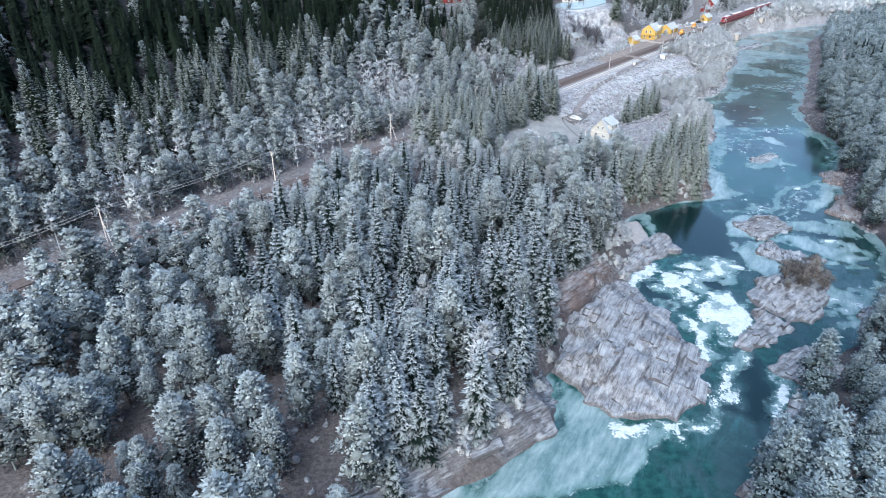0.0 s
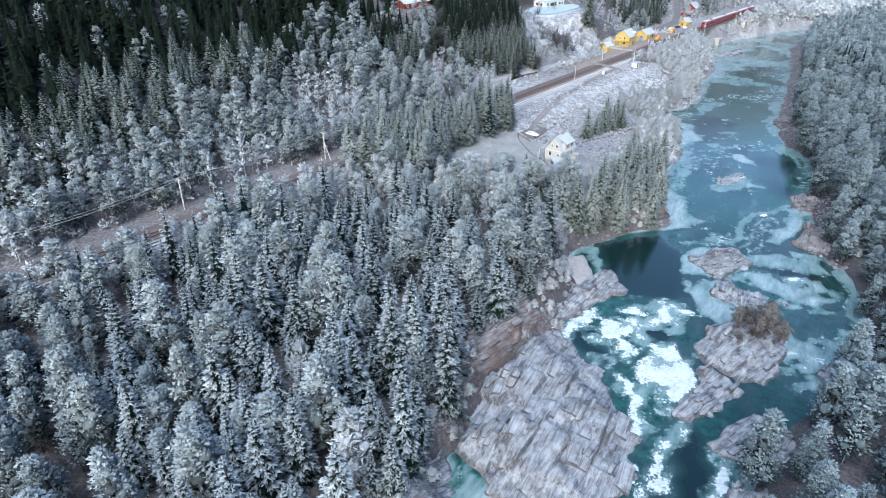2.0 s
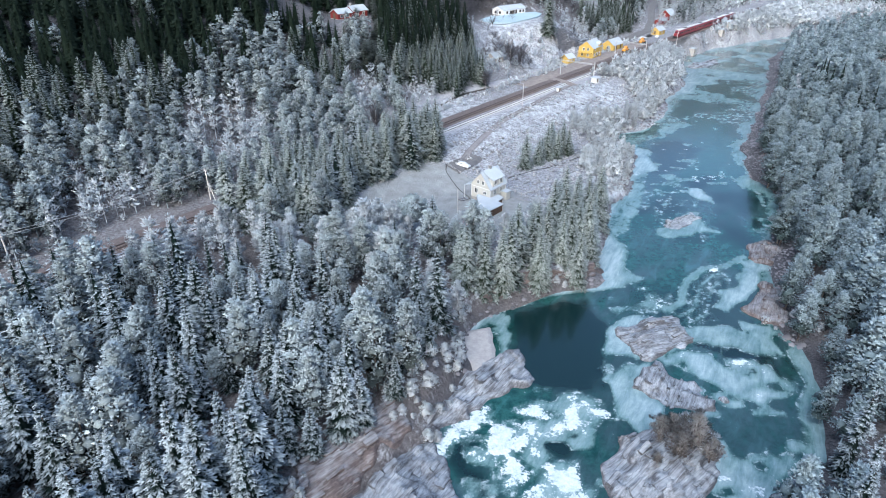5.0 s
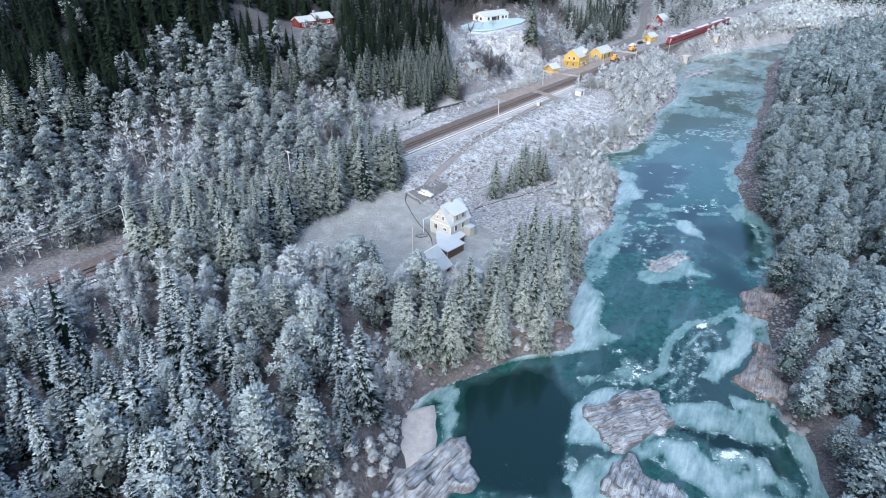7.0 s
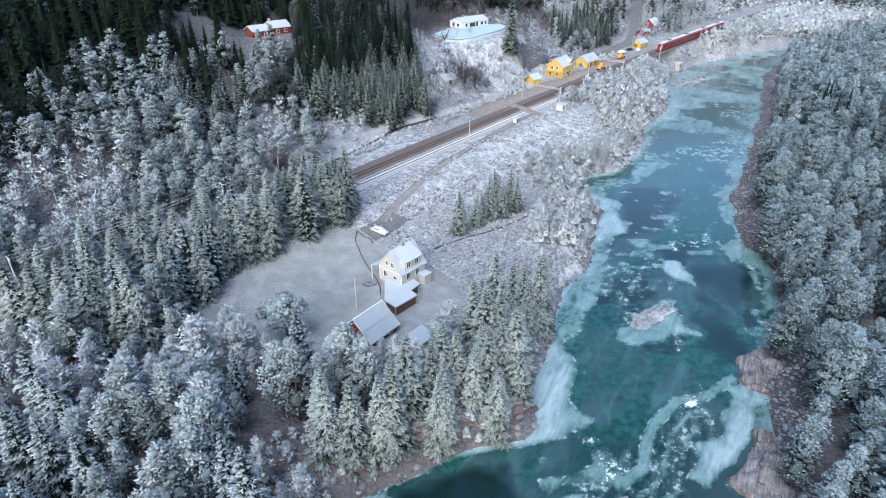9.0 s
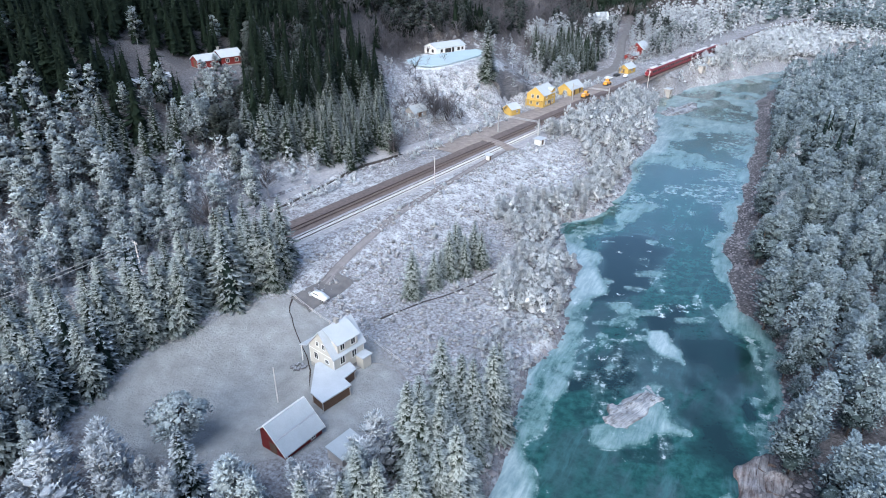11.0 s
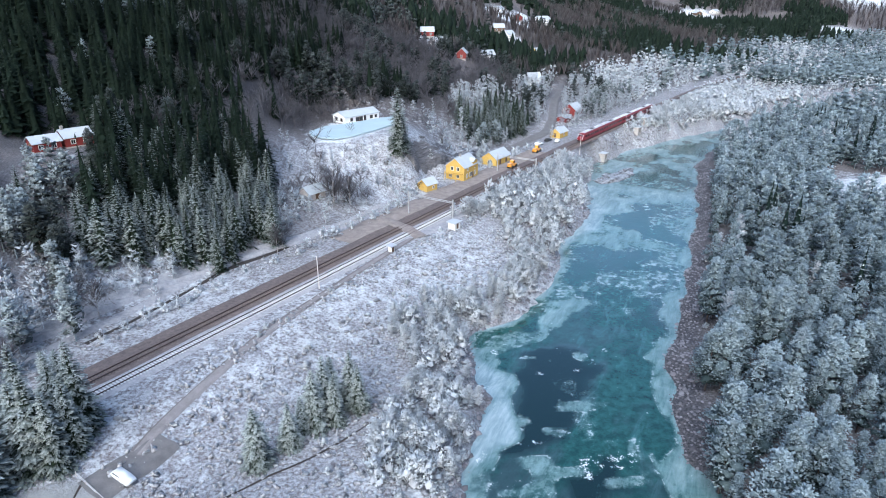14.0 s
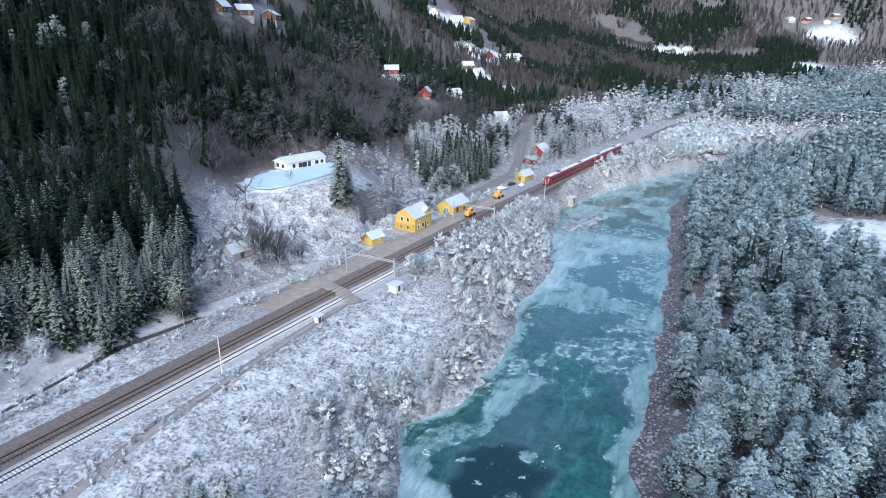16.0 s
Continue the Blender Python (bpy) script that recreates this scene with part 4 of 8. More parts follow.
def spruce_crown(rng, whorls, arms, subs, radius=0.15, low=0.06, lift=0.0):
    """Unit-high spruce: tiers of drooping boughs, shade painted dark inside, rimed towards the tips, round a thin dark
    core.
    """
    out = []
    tier = np.linspace(low, 0.965, whorls) ** 0.92
    h = np.repeat(tier, arms) + rng.uniform(-0.5, 0.5, whorls * arms) * 0.9 / whorls * (0.5 if subs else 1.0)
    n = len(h)
    az = np.arange(n) * 2 * np.pi / arms + np.repeat(rng.uniform(0, 6.28, whorls), arms) + rng.uniform(-0.35, 0.35, n)
    lump = 1 + 0.16 * np.sin(az * 2 + rng.uniform(0, 6)) * np.sin(7 * h + rng.uniform(0, 6))
    R = radius * np.clip(1 - h, 0.02, 1) ** 0.82 * lump * np.repeat(rng.uniform(0.78, 1.18, whorls), arms) * rng.uniform(0.7, 1.22, n) + 0.01
    droop = -0.12 - 0.5 * (1 - h) + rng.uniform(-0.14, 0.14, n)
    d = np.stack([np.cos(az), np.sin(az), droop], 1)
    d /= np.linalg.norm(d, axis=1, keepdims=True)
    b = np.stack([0 * h, 0 * h, h], 1) + d * (R * 0.1)[:, None]
    # rime fades downwards, which also paints the shade low in the crown
    high = 0.35 + 0.65 * np.clip((h - 0.1) / 0.6, 0, 1) + lift
    up = np.stack([np.cos(az) * 0.6, np.sin(az) * 0.6, 0 * az + 0.8], 1)
    out.append(kites(b, d, R * (0.8 if subs else 1.0), 0.17 if subs else 0.26, 0.1, np.full(n, -0.45), 0.75 * high - 0.2, up))
    if subs:
        tip = d + (0, 0, 0.25)
        out.append(kites(b + d * (R * 0.62)[:, None], tip, R * 0.46, 0.2, 0.1, 0.3 * high, 1.05 * high, up))
    for k in range(subs):
        s = 0.32 + 0.62 * (k // 2 + rng.uniform(0.1, 0.9, n)) / max(1, (subs + 1) // 2)
        turn = az + (0.75 if k % 2 else -0.75) + rng.uniform(-0.3, 0.3, n)
        d2 = np.stack([np.cos(turn), np.sin(turn), droop * 0.8 + rng.uniform(-0.2, 0.15, n)], 1)
        out.append(kites(b + d * (R * s)[:, None], d2, R * (0.48 - 0.2 * s) + 0.004, 0.2, 0.14, 0.9 * s * high - 0.4, (0.15 + 0.95 * s) * high, up))
    a = np.arange(6) * np.pi / 3
    # core coloured dark as the shade inside the crown
    core = radius * (0.42 if subs else 0.5)
    V = np.concatenate([np.stack([core * np.cos(a), core * np.sin(a), 0 * a + low], 1), [[0, 0, 0.9]]])
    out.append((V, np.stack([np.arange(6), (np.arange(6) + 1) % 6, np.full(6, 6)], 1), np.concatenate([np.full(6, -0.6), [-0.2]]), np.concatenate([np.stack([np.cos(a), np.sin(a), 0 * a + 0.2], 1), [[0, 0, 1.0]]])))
    top = np.array([[0, 0, 0.92], [0, 0, 0.93]])
    out.append(kites(top, np.array([[0.02, 0.01, 1.0], [-0.01, 0.03, 1.0]]), np.array([0.08, 0.06]), 0.12, 0, np.array([0.5, 0.5]), np.array([0.9, 0.9])))
    return gather(out)


def lobe_crown(rng, lobes, tufts, tuft, low=0.3, wide=0.17, size=0.075, slim=0.25, flat=0.62, shape=(0.35, 0.45), frost=(-0.25, 0.6), rise=0.35, gaps=0.5, core=0.86, inner_shade=0.1):
    """Unit-high crown of needle or twig lobes at the ends of limbs: a lumpy heart in each, bristling with fine sprays."""
    rel = (np.arange(lobes) + rng.uniform(0.1, 0.9, lobes)) / lobes
    rel[-1] = 1.0
    peak, point = shape
    prof = np.where(rel < peak, 0.62 + 0.38 * rel / peak, np.sqrt(np.clip(1 - ((rel - peak) / (1.04 - peak)) ** 2, 0.02, 1)) * (1 - point * (rel - peak)))
    az = np.arange(lobes) * 2.39996 + rng.uniform(-0.6, 0.6, lobes)
    side = 1 + 0.3 * np.sin(az + rng.uniform(0, 6)) * np.sin(5 * rel + rng.uniform(0, 6))
    cs = size * (1.18 - 0.5 * rel) * rng.uniform(0.6, 1.35, lobes)
    r = wide * prof * side * (1 - gaps * rng.uniform(0, 1, lobes) ** 1.6)
    r = np.maximum(r - cs * 0.45, 0.15 * r)
    r[-1] = 0
    c = np.stack([r * np.cos(az), r * np.sin(az), low + (1 - 0.5 * size - low) * rel + rng.uniform(-0.02, 0.02, lobes)], 1)
    c[-1, 2] = 1 - size * 0.6
    out_ = np.stack([np.cos(az), np.sin(az), 0 * az], 1)
    axis = out_ * (0.6 * r / wide)[:, None] + (0, 0, 1.0)
    axis /= np.linalg.norm(axis, axis=1, keepdims=True)
    ex = np.cross(axis, np.stack([-np.sin(az), np.cos(az), 0 * az], 1))
    ex /= np.linalg.norm(ex, axis=1, keepdims=True)
    ey = np.cross(axis, ex)
    # rime grows upwards and outwards; its low end paints the lower crown's shade
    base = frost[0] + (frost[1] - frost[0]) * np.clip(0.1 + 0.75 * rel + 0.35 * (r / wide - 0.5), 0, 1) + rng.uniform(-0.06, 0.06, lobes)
    out = []
    # hearts with shade painted in, darkest below: a ring of five, a top and a foot
    th = np.arange(5) * 2 * np.pi / 5
    q = rng.uniform(0.7, 1.25, (lobes, 5)) * core
    vec = (q * np.cos(th))[..., None] * ex[:, None] + (q * np.sin(th))[..., None] * ey[:, None] + (flat * rng.uniform(-0.15, 0.3, (lobes, 5)))[..., None] * axis[:, None]
    ring = c[:, None] + vec * cs[:, None, None]
    apex = c + axis * (cs * flat * core * rng.uniform(0.9, 1.2, lobes))[:, None]
    foot = c - axis * (cs * flat * 0.5)[:, None] - out_ * (cs * 0.3)[:, None]
    V = np.concatenate([ring, apex[:, None], foot[:, None]], 1)
    F = np.concatenate([base[:, None] - inner_shade - 0.06 + rng.uniform(-0.08, 0.08, (lobes, 5)), (base + 0.08 - inner_shade)[:, None], (base - 0.3 - inner_shade)[:, None]], 1)
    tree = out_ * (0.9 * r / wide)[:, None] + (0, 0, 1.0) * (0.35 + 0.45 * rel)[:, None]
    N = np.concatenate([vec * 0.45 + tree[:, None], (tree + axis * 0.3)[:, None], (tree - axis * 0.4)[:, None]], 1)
    N = N / (np.linalg.norm(N, axis=2, keepdims=True) + 1e-6)
    k = np.arange(5)
    j = (k + 1) % 5
    T = np.concatenate([np.stack([k, j, 0 * k + 5], 1), np.stack([j, k, 0 * k + 6], 1)])
    out.append((V.reshape(-1, 3), (T[None] + (np.arange(lobes) * 7)[:, None, None]).reshape(-1, 3), F.ravel(), N.reshape(-1, 3)))
    # limbs from the trunk
    stem = np.stack([0 * r, 0 * r, np.maximum(c[:, 2] - 0.6 * r - 0.02, 0.1)], 1)
    run = c - stem + (0, 0, 1e-4)
    out.append(blades(stem, run, np.linalg.norm(run, axis=1), 0.03, np.full(lobes, -0.2), np.full(lobes, 0.0), out_ + (0, 0, 0.3), rng))
    # fine sprays over the upper side and the rim
    q = rng.normal(size=(lobes, tufts, 3))
    q /= np.linalg.norm(q, axis=2, keepdims=True)
    q[..., 2] = np.abs(q[..., 2]) * 1.15 - 0.25
    vec = q[..., :1] * ex[:, None] + q[..., 1:2] * ey[:, None] + q[..., 2:] * axis[:, None] * flat
    at = (c[:, None] + vec * cs[:, None, None] * rng.uniform(0.5, 1.0, (lobes, tufts, 1))).reshape(-1, 3)
    d = vec.reshape(-1, 3) + rng.normal(scale=0.4, size=(lobes * tufts, 3)) + (0, 0, rise)
    f = (base[:, None] + 0.16 * q[..., 2] + rng.uniform(-0.13, 0.13, (lobes, tufts))).ravel()
    soft = vec * 0.45 + tree[:, None]
    out.append(blades(at, d, tuft * rng.uniform(0.6, 1.5, len(at)), slim, f - 0.1, f + 0.12, soft.reshape(-1, 3), rng))
    return gather(out)


G_ = (1 + 5 ** 0.5) / 2
ICO_V = np.array([(-1, G_, 0), (1, G_, 0), (-1, -G_, 0), (1, -G_, 0), (0, -1, G_), (0, 1, G_), (0, -1, -G_), (0, 1, -G_), (G_, 0, -1), (G_, 0, 1), (-G_, 0, -1), (-G_, 0, 1)]) / np.sqrt(1 + G_ * G_)
ICO_T = np.array([(i, j, k) for i in range(12) for j in range(i + 1, 12) for k in range(j + 1, 12) if max(np.linalg.norm(ICO_V[i] - ICO_V[j]), np.linalg.norm(ICO_V[j] - ICO_V[k]), np.linalg.norm(ICO_V[i] - ICO_V[k])) < 1.2])


def puff_crown(rng, clumps, tufts, low=0.35, wide=0.2, size=0.085, tuft=0.06, slim=0.3, hang=0.0, top=1.0, point=0.5, core=0.72):
    """Unit-high crown of lumpy needle or twig cushions at the ends of limbs, bristling with tufts."""
    rel = rng.uniform(0, 1, clumps) ** 0.85
    rel[0] = 1.0
    z = low + (top - size - low) * rel
    rad = wide * np.sqrt(np.clip(1 - np.abs(rel - 0.35) ** 2 * 1.6, 0.05, 1)) * (1 - point * rel)
    r = rad * np.sqrt(rng.uniform(0.1, 1.0, clumps))
    r[0] = 0
    az = np.arange(clumps) * 2.39996 + rng.uniform(-0.4, 0.4, clumps)
    c = np.stack([r * np.cos(az), r * np.sin(az), z], 1)
    cs = size * rng.uniform(0.65, 1.3, clumps) * (1.1 - 0.4 * rel)
    lean = (c * (1, 1, 0) / wide)[:, None]
    # rime by height and reach, with shade painted in towards the foot
    height_frost_shade = 0.05 + 0.55 * rel[:, None] + 0.2 * (r / (wide + 1e-6))[:, None]
    out = []
    if core:
        ball = ICO_V[None] * rng.uniform(0.7, 1.25, (clumps, 12, 1)) * (1, 1, 0.8)
        turn = rng.uniform(0, 6.28, clumps)[:, None]
        ball = np.stack([ball[..., 0] * np.cos(turn) - ball[..., 1] * np.sin(turn), ball[..., 0] * np.sin(turn) + ball[..., 1] * np.cos(turn), ball[..., 2]], -1)
        V = c[:, None] + ball * cs[:, None, None] * core
        # undersides of the cushions painted darker as shade
        fr = np.clip(height_frost_shade - 0.15 + 0.4 * ball[..., 2], -0.4, 1)
        T = (ICO_T[None] + (np.arange(clumps) * 12)[:, None, None]).reshape(-1, 3)
        nr = ball + lean * 0.5 + (0, 0, 0.35)
        out.append((V.reshape(-1, 3), T, fr.ravel(), (nr / np.linalg.norm(nr, axis=2, keepdims=True)).reshape(-1, 3)))
    q = rng.normal(size=(clumps, tufts, 3))
    q /= np.linalg.norm(q, axis=2, keepdims=True)
    q[..., 2] = np.abs(q[..., 2]) * 1.0 - 0.3
    b = (c[:, None] + q * cs[:, None, None] * (core * 0.85 if core else 0.7)).reshape(-1, 3)
    d = (q + (0, 0, 0.3 - hang)).reshape(-1, 3) + rng.normal(scale=0.3, size=(clumps * tufts, 3))
    n = len(b)
    outer = np.clip(height_frost_shade + 0.4 * q[..., 2] + 0.0, -0.3, 1).ravel()
    out.append(kites(b, d, tuft * rng.uniform(0.6, 1.4, n), slim, 0.08, outer - 0.12, np.clip(outer + 0.15, -0.2, 1), (q * 0.9 + lean * 0.6 + (0, 0, 0.45)).reshape(-1, 3)))
    return gather(out)


def limbs(rng, count, low, wide):
    """Bare ascending limbs with forked twigs."""
    h = rng.uniform(low, 0.92, count)
    az = rng.uniform(0, 2 * np.pi, count)
    R = wide * (1.15 - h) * rng.uniform(0.6, 1.2, count)
    d = np.stack([np.cos(az), np.sin(az), rng.uniform(0.7, 1.5, count)], 1)
    b = np.stack([0 * h, 0 * h, h * 0.9], 1)
    out = [kites(b, d, R, 0.05, 0.0, np.full(count, 0.1), np.full(count, 0.4))]
    dn = d / np.linalg.norm(d, axis=1, keepdims=True)
    for k in range(8):
        s = rng.uniform(0.35, 1.0, count)
        d2 = d + rng.normal(scale=0.7, size=(count, 3))
        out.append(kites(b + dn * (R * s)[:, None], d2, R * 0.5, 0.045, 0.02, np.full(count, 0.3), np.full(count, 0.8)))
    return gather(out)


def trunk_mesh(name, bottom, top, high, material, sides=6):
    bm = bmesh.new()
    tube(bm, [(0, 0, -0.03), (0.004, 0, high * 0.4), (-0.003, 0.004, high)], [bottom, (bottom + top) / 2, top], sides)
    me = bpy.data.meshes.new(name)
    bm.to_mesh(me)
    bm.free()
    me.materials.append(material)
    return me


def trunk_cone(bottom, high, sides=4):
    a = np.arange(sides) * 2 * np.pi / sides
    V = np.concatenate([np.stack([bottom * np.cos(a), bottom * np.sin(a), a * 0 - 0.03], 1), [[0, 0, high]]])
    return V, np.stack([np.arange(sides), (np.arange(sides) + 1) % sides, np.full(sides, sides)], 1), np.full(sides + 1, 0.1), np.concatenate([np.stack([np.cos(a), np.sin(a), a * 0 + 0.2], 1), [[0, 0, 1.0]]])


def spike_crown(rng, tiers=3, sides=6, radius=0.17, low=0.06):
    """A far spruce: ragged stacked skirts, no two points alike."""
    out = []
    for k in range(tiers):
        z0 = low + (1 - low) * k / tiers * 0.85
        z1 = 1.0 if k == tiers - 1 else z0 + (1 - low) * 0.5
        r = radius * (1 - 0.62 * k / tiers)
        a = np.arange(sides) * 2 * np.pi / sides + rng.uniform(0, 6)
        q = r * rng.uniform(0.4, 1.35, sides)
        V = np.concatenate([np.stack([q * np.cos(a), q * np.sin(a), z0 + rng.uniform(-0.1, 0.08, sides)], 1), [[rng.uniform(-0.02, 0.02), rng.uniform(-0.02, 0.02), z1]]])
        out.append((V, np.stack([np.arange(sides), (np.arange(sides) + 1) % sides, np.full(sides, sides)], 1), np.concatenate([rng.uniform(0.0, 0.45, sides), [0.2]]), np.concatenate([np.stack([np.cos(a), np.sin(a), a * 0 + 0.5], 1), [[0, 0, 1.0]]])))
    return gather(out)


def brush_crown(rng, twigs=15, spread=0.3):
    """A far leafless tree: a fan of slender rising limbs."""
    az, lean = rng.uniform(0, 6.28, twigs), spread * np.sqrt(rng.uniform(0, 1, twigs))
    d = np.stack([np.cos(az) * lean, np.sin(az) * lean, np.ones(twigs)], 1)
    b = np.stack([0 * az, 0 * az, rng.uniform(0.1, 0.45, twigs)], 1)
    f = rng.uniform(0.0, 0.6, twigs)
    return gather([blades(b, d, (1 - b[:, 2]) * rng.uniform(0.7, 1.0, twigs), 0.035, f - 0.2, f + 0.2, d * (1, 1, 0.4), rng)])


def pick(*levels):
    """Crown makers from near to far, each from a maker and its numbers."""
    return [functools.partial(lambda r, f, g: f(r, *g), f=lv[0], g=lv[1:]) for lv in levels]


S_, P_, B_ = spruce_crown, puff_crown, lobe_crown
FIR = (0.16, 0.165, 0.095, 0.42, 0.9, (0.25, 0.6), (-0.3, 0.68), 0.3, 0.45, 0.5, 0.28)
PINE = (0.18, 0.17, 0.095, 0.42, 0.85, (0.3, 0.5), (-0.3, 0.78), 0.3, 0.45, 0.5, 0.34)
BIRCH = (0.16, 0.15, 0.075, 0.2, 1.2, (0.38, 0.3), (-0.1, 0.45), 0.9, 0.7, 0.45, 0.2)
BUSH = (0.12, 0.46, 0.21, 0.22, 0.95, (0.3, 0.2), (-0.1, 0.45), 0.9, 0.55, 0.5, 0.2)
SHRUB = (0.2, 0.4, 0.14, 0.12, 0.95, (0.45, 0.2), (-0.1, 0.3), 0.8, 0.8, 0.35, 0.3)
KINDS = {
    # kind: crowns from near to far, needles, bark, trunk's foot, trunk's height
    "spruce": (pick((S_, 20, 9, 4, 0.15), (S_, 15, 8, 2, 0.15), (S_, 10, 6, 0, 0.155), (spike_crown,)), M_SPRUCE, M_BARK, 0.012, 0.9),
    "green": (pick((S_, 28, 11, 4, 0.165, 0.04), (S_, 24, 10, 2, 0.165, 0.04), (S_, 11, 6, 0, 0.17), (spike_crown,)), M_GREEN, M_BARK, 0.012, 0.9),
    "dark": (pick((S_, 20, 8, 5, 0.155), (S_, 15, 8, 2, 0.16), (S_, 12, 7, 0, 0.165), (spike_crown,)), M_DARK, M_BARK, 0.012, 0.9),
    "pine": (pick((B_, 36, 52, 0.021) + PINE, (B_, 26, 38, 0.026) + PINE, (B_, 16, 18, 0.042) + PINE, (B_, 6, 7, 0.07, 0.15, 0.15, 0.12, 0.4, 1.1)), M_PINE, M_BARK, 0.012, 0.85),
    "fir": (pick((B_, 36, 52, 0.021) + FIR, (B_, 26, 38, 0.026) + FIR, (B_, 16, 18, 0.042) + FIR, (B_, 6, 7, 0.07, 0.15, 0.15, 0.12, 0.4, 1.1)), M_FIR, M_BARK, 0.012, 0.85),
    "plain": (pick((B_, 36, 48, 0.025) + PINE, (B_, 28, 30, 0.032) + PINE, (B_, 16, 18, 0.045) + PINE, (B_, 6, 7, 0.07, 0.15, 0.15, 0.12, 0.4, 1.1)), M_HILLPINE, M_BARK, 0.012, 0.85),
    "birch": (pick((B_, 34, 44, 0.034) + BIRCH, (B_, 22, 26, 0.043) + BIRCH, (B_, 11, 12, 0.062) + BIRCH, (B_, 5, 4, 0.08, 0.12, 0.14, 0.09, 0.3, 1.7, (0.38, 0.3), (0.25, 0.5))), M_BIRCH, M_BIRCHBARK, 0.008, 0.9),
    "bare": (pick((limbs, 46, 0.2, 0.4), (limbs, 24, 0.2, 0.42), (limbs, 13, 0.2, 0.45), (brush_crown,)), M_BARE, M_BIRCHBARK, 0.008, 0.95),
    "bush": (pick((B_, 22, 40, 0.08) + BUSH, (B_, 15, 26, 0.095) + BUSH, (B_, 8, 12, 0.15) + BUSH, (B_, 4, 5, 0.22, 0.12, 0.5, 0.35, 0.3, 1.1)), M_BUSH, M_BARK, 0.03, 0.5),
    "shrub": (pick(*[(B_, 34, 44, 0.09) + SHRUB] * 4), M_SHRUB, M_BARK, 0.03, 0.6),
    "tussock": (pick(*[(P_, 2, 1, 0.0, 0.7, 0.6, 0.5, 0.2, -0.1, 0.9, 0.1, 0.95)] * 4), M_HEATH, M_BARK, 0.03, 0.3),
}
LABELS = {
    "spruce": ("spruce_tree", "frosted dark green spruce tree in the riverside forest", "spruces of the wood"),
    "green": ("spruce_tree", "tall green spruce with lightly frosted branches", "spruces by the house"),
    "dark": ("spruce_tree", "dark green spruce on the hillside, free of frost", "spruces of the hillside"),
    "pine": ("pine_tree", "pine tree with rounded frost-covered crown", "pines of the wood"),
    "plain": ("hill_pine", "grey-green pine almost free of frost on the hillside", "pines of the hillside"),
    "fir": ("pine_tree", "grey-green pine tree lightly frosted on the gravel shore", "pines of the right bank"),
    "birch": ("birch_tree", "birch tree white with hoarfrost", "birches of the wood"),
    "bare": ("birch_tree", "bare greyish brown birch tree", "bare birches"),
    "shrub": ("shrub", "brownish leafless shrub with frosted twigs on the rock", "shrubs on the island"),
    "tussock": ("heather_tussock", "low heather tussock white with rime", "tussocks"),
    "bush": ("bush", "leafless riverside bush white with hoarfrost", "bushes along the river"),
}
near_models, stuff_models = {}, {}
for kind, (crowns, leaf, bark, foot, high) in KINDS.items():
    near_models[kind] = []
    for k in range(5):
        rng = np.random.default_rng(100 + k)
        V, T, Fr, Nr = crowns[0](rng)
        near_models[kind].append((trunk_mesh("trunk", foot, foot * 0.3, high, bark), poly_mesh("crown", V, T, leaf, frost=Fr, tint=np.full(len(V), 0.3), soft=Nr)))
    stuff_models[kind] = [[gather([f(np.random.default_rng(200 + k)), trunk_cone(foot, high * 0.8)]) for k in range(5)] for f in crowns[1:]]


def grow(kind, x, y, h, spin, model, z=None, fat=1.0):
    """One tree as a thing of its own."""
    name, label, group = LABELS[kind]
    t = thing(name, pose(x, y, ground_at(x, y) - 0.1 if z is None else z, 0, 0, spin) @ Matrix.Diagonal((h * fat, h * fat, h, 1)), label, name.replace("_", " "), group)
    trunk, crown = near_models[kind][model % 5]
    part("trunk", trunk, None, t)
    part("crown", crown, None, t)
    return t


def forest(name, label, kind, rows, lod):
    """Many trees of a kind in one mesh: rows of x, y, height, spin, tint."""
    if not len(rows):
        return
    rows = np.asarray(rows)
    z = height(rows[:, 0], rows[:, 1])
    Vs, Ts, Fs, Cs, Ns, n = [], [], [], [], [], 0
    for k, (V, T, Fr, Nr) in enumerate(stuff_models[kind][lod]):
        sel = np.arange(len(rows)) % 5 == k
        r, zz = rows[sel], z[sel]
        if not len(r):
            continue
        c, s = np.cos(r[:, 3])[:, None], np.sin(r[:, 3])[:, None]
        fat = r[:, 2:3] * r[:, 5:6]
        P = np.stack([(V[:, 0] * c - V[:, 1] * s) * fat + r[:, :1], (V[:, 0] * s + V[:, 1] * c) * fat + r[:, 1:2], V[:, 2] * r[:, 2:3] + zz[:, None] - 0.1], -1)
        Ns.append(np.stack([Nr[:, 0] * c - Nr[:, 1] * s, Nr[:, 0] * s + Nr[:, 1] * c, np.tile(Nr[:, 2], (len(r), 1))], -1).reshape(-1, 3))
        Vs.append(P.reshape(-1, 3))
        Ts.append((T[None] + (np.arange(len(r)) * len(V))[:, None, None]).reshape(-1, 3) + n)
        Fs.append(np.tile(Fr, len(r)))
        Cs.append(np.repeat(r[:, 4], len(V)))
        n += P.shape[0] * P.shape[1]
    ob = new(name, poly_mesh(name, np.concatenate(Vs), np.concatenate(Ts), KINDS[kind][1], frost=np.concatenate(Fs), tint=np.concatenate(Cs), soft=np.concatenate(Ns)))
    return tagged(ob, label, "trees", kind="stuff")


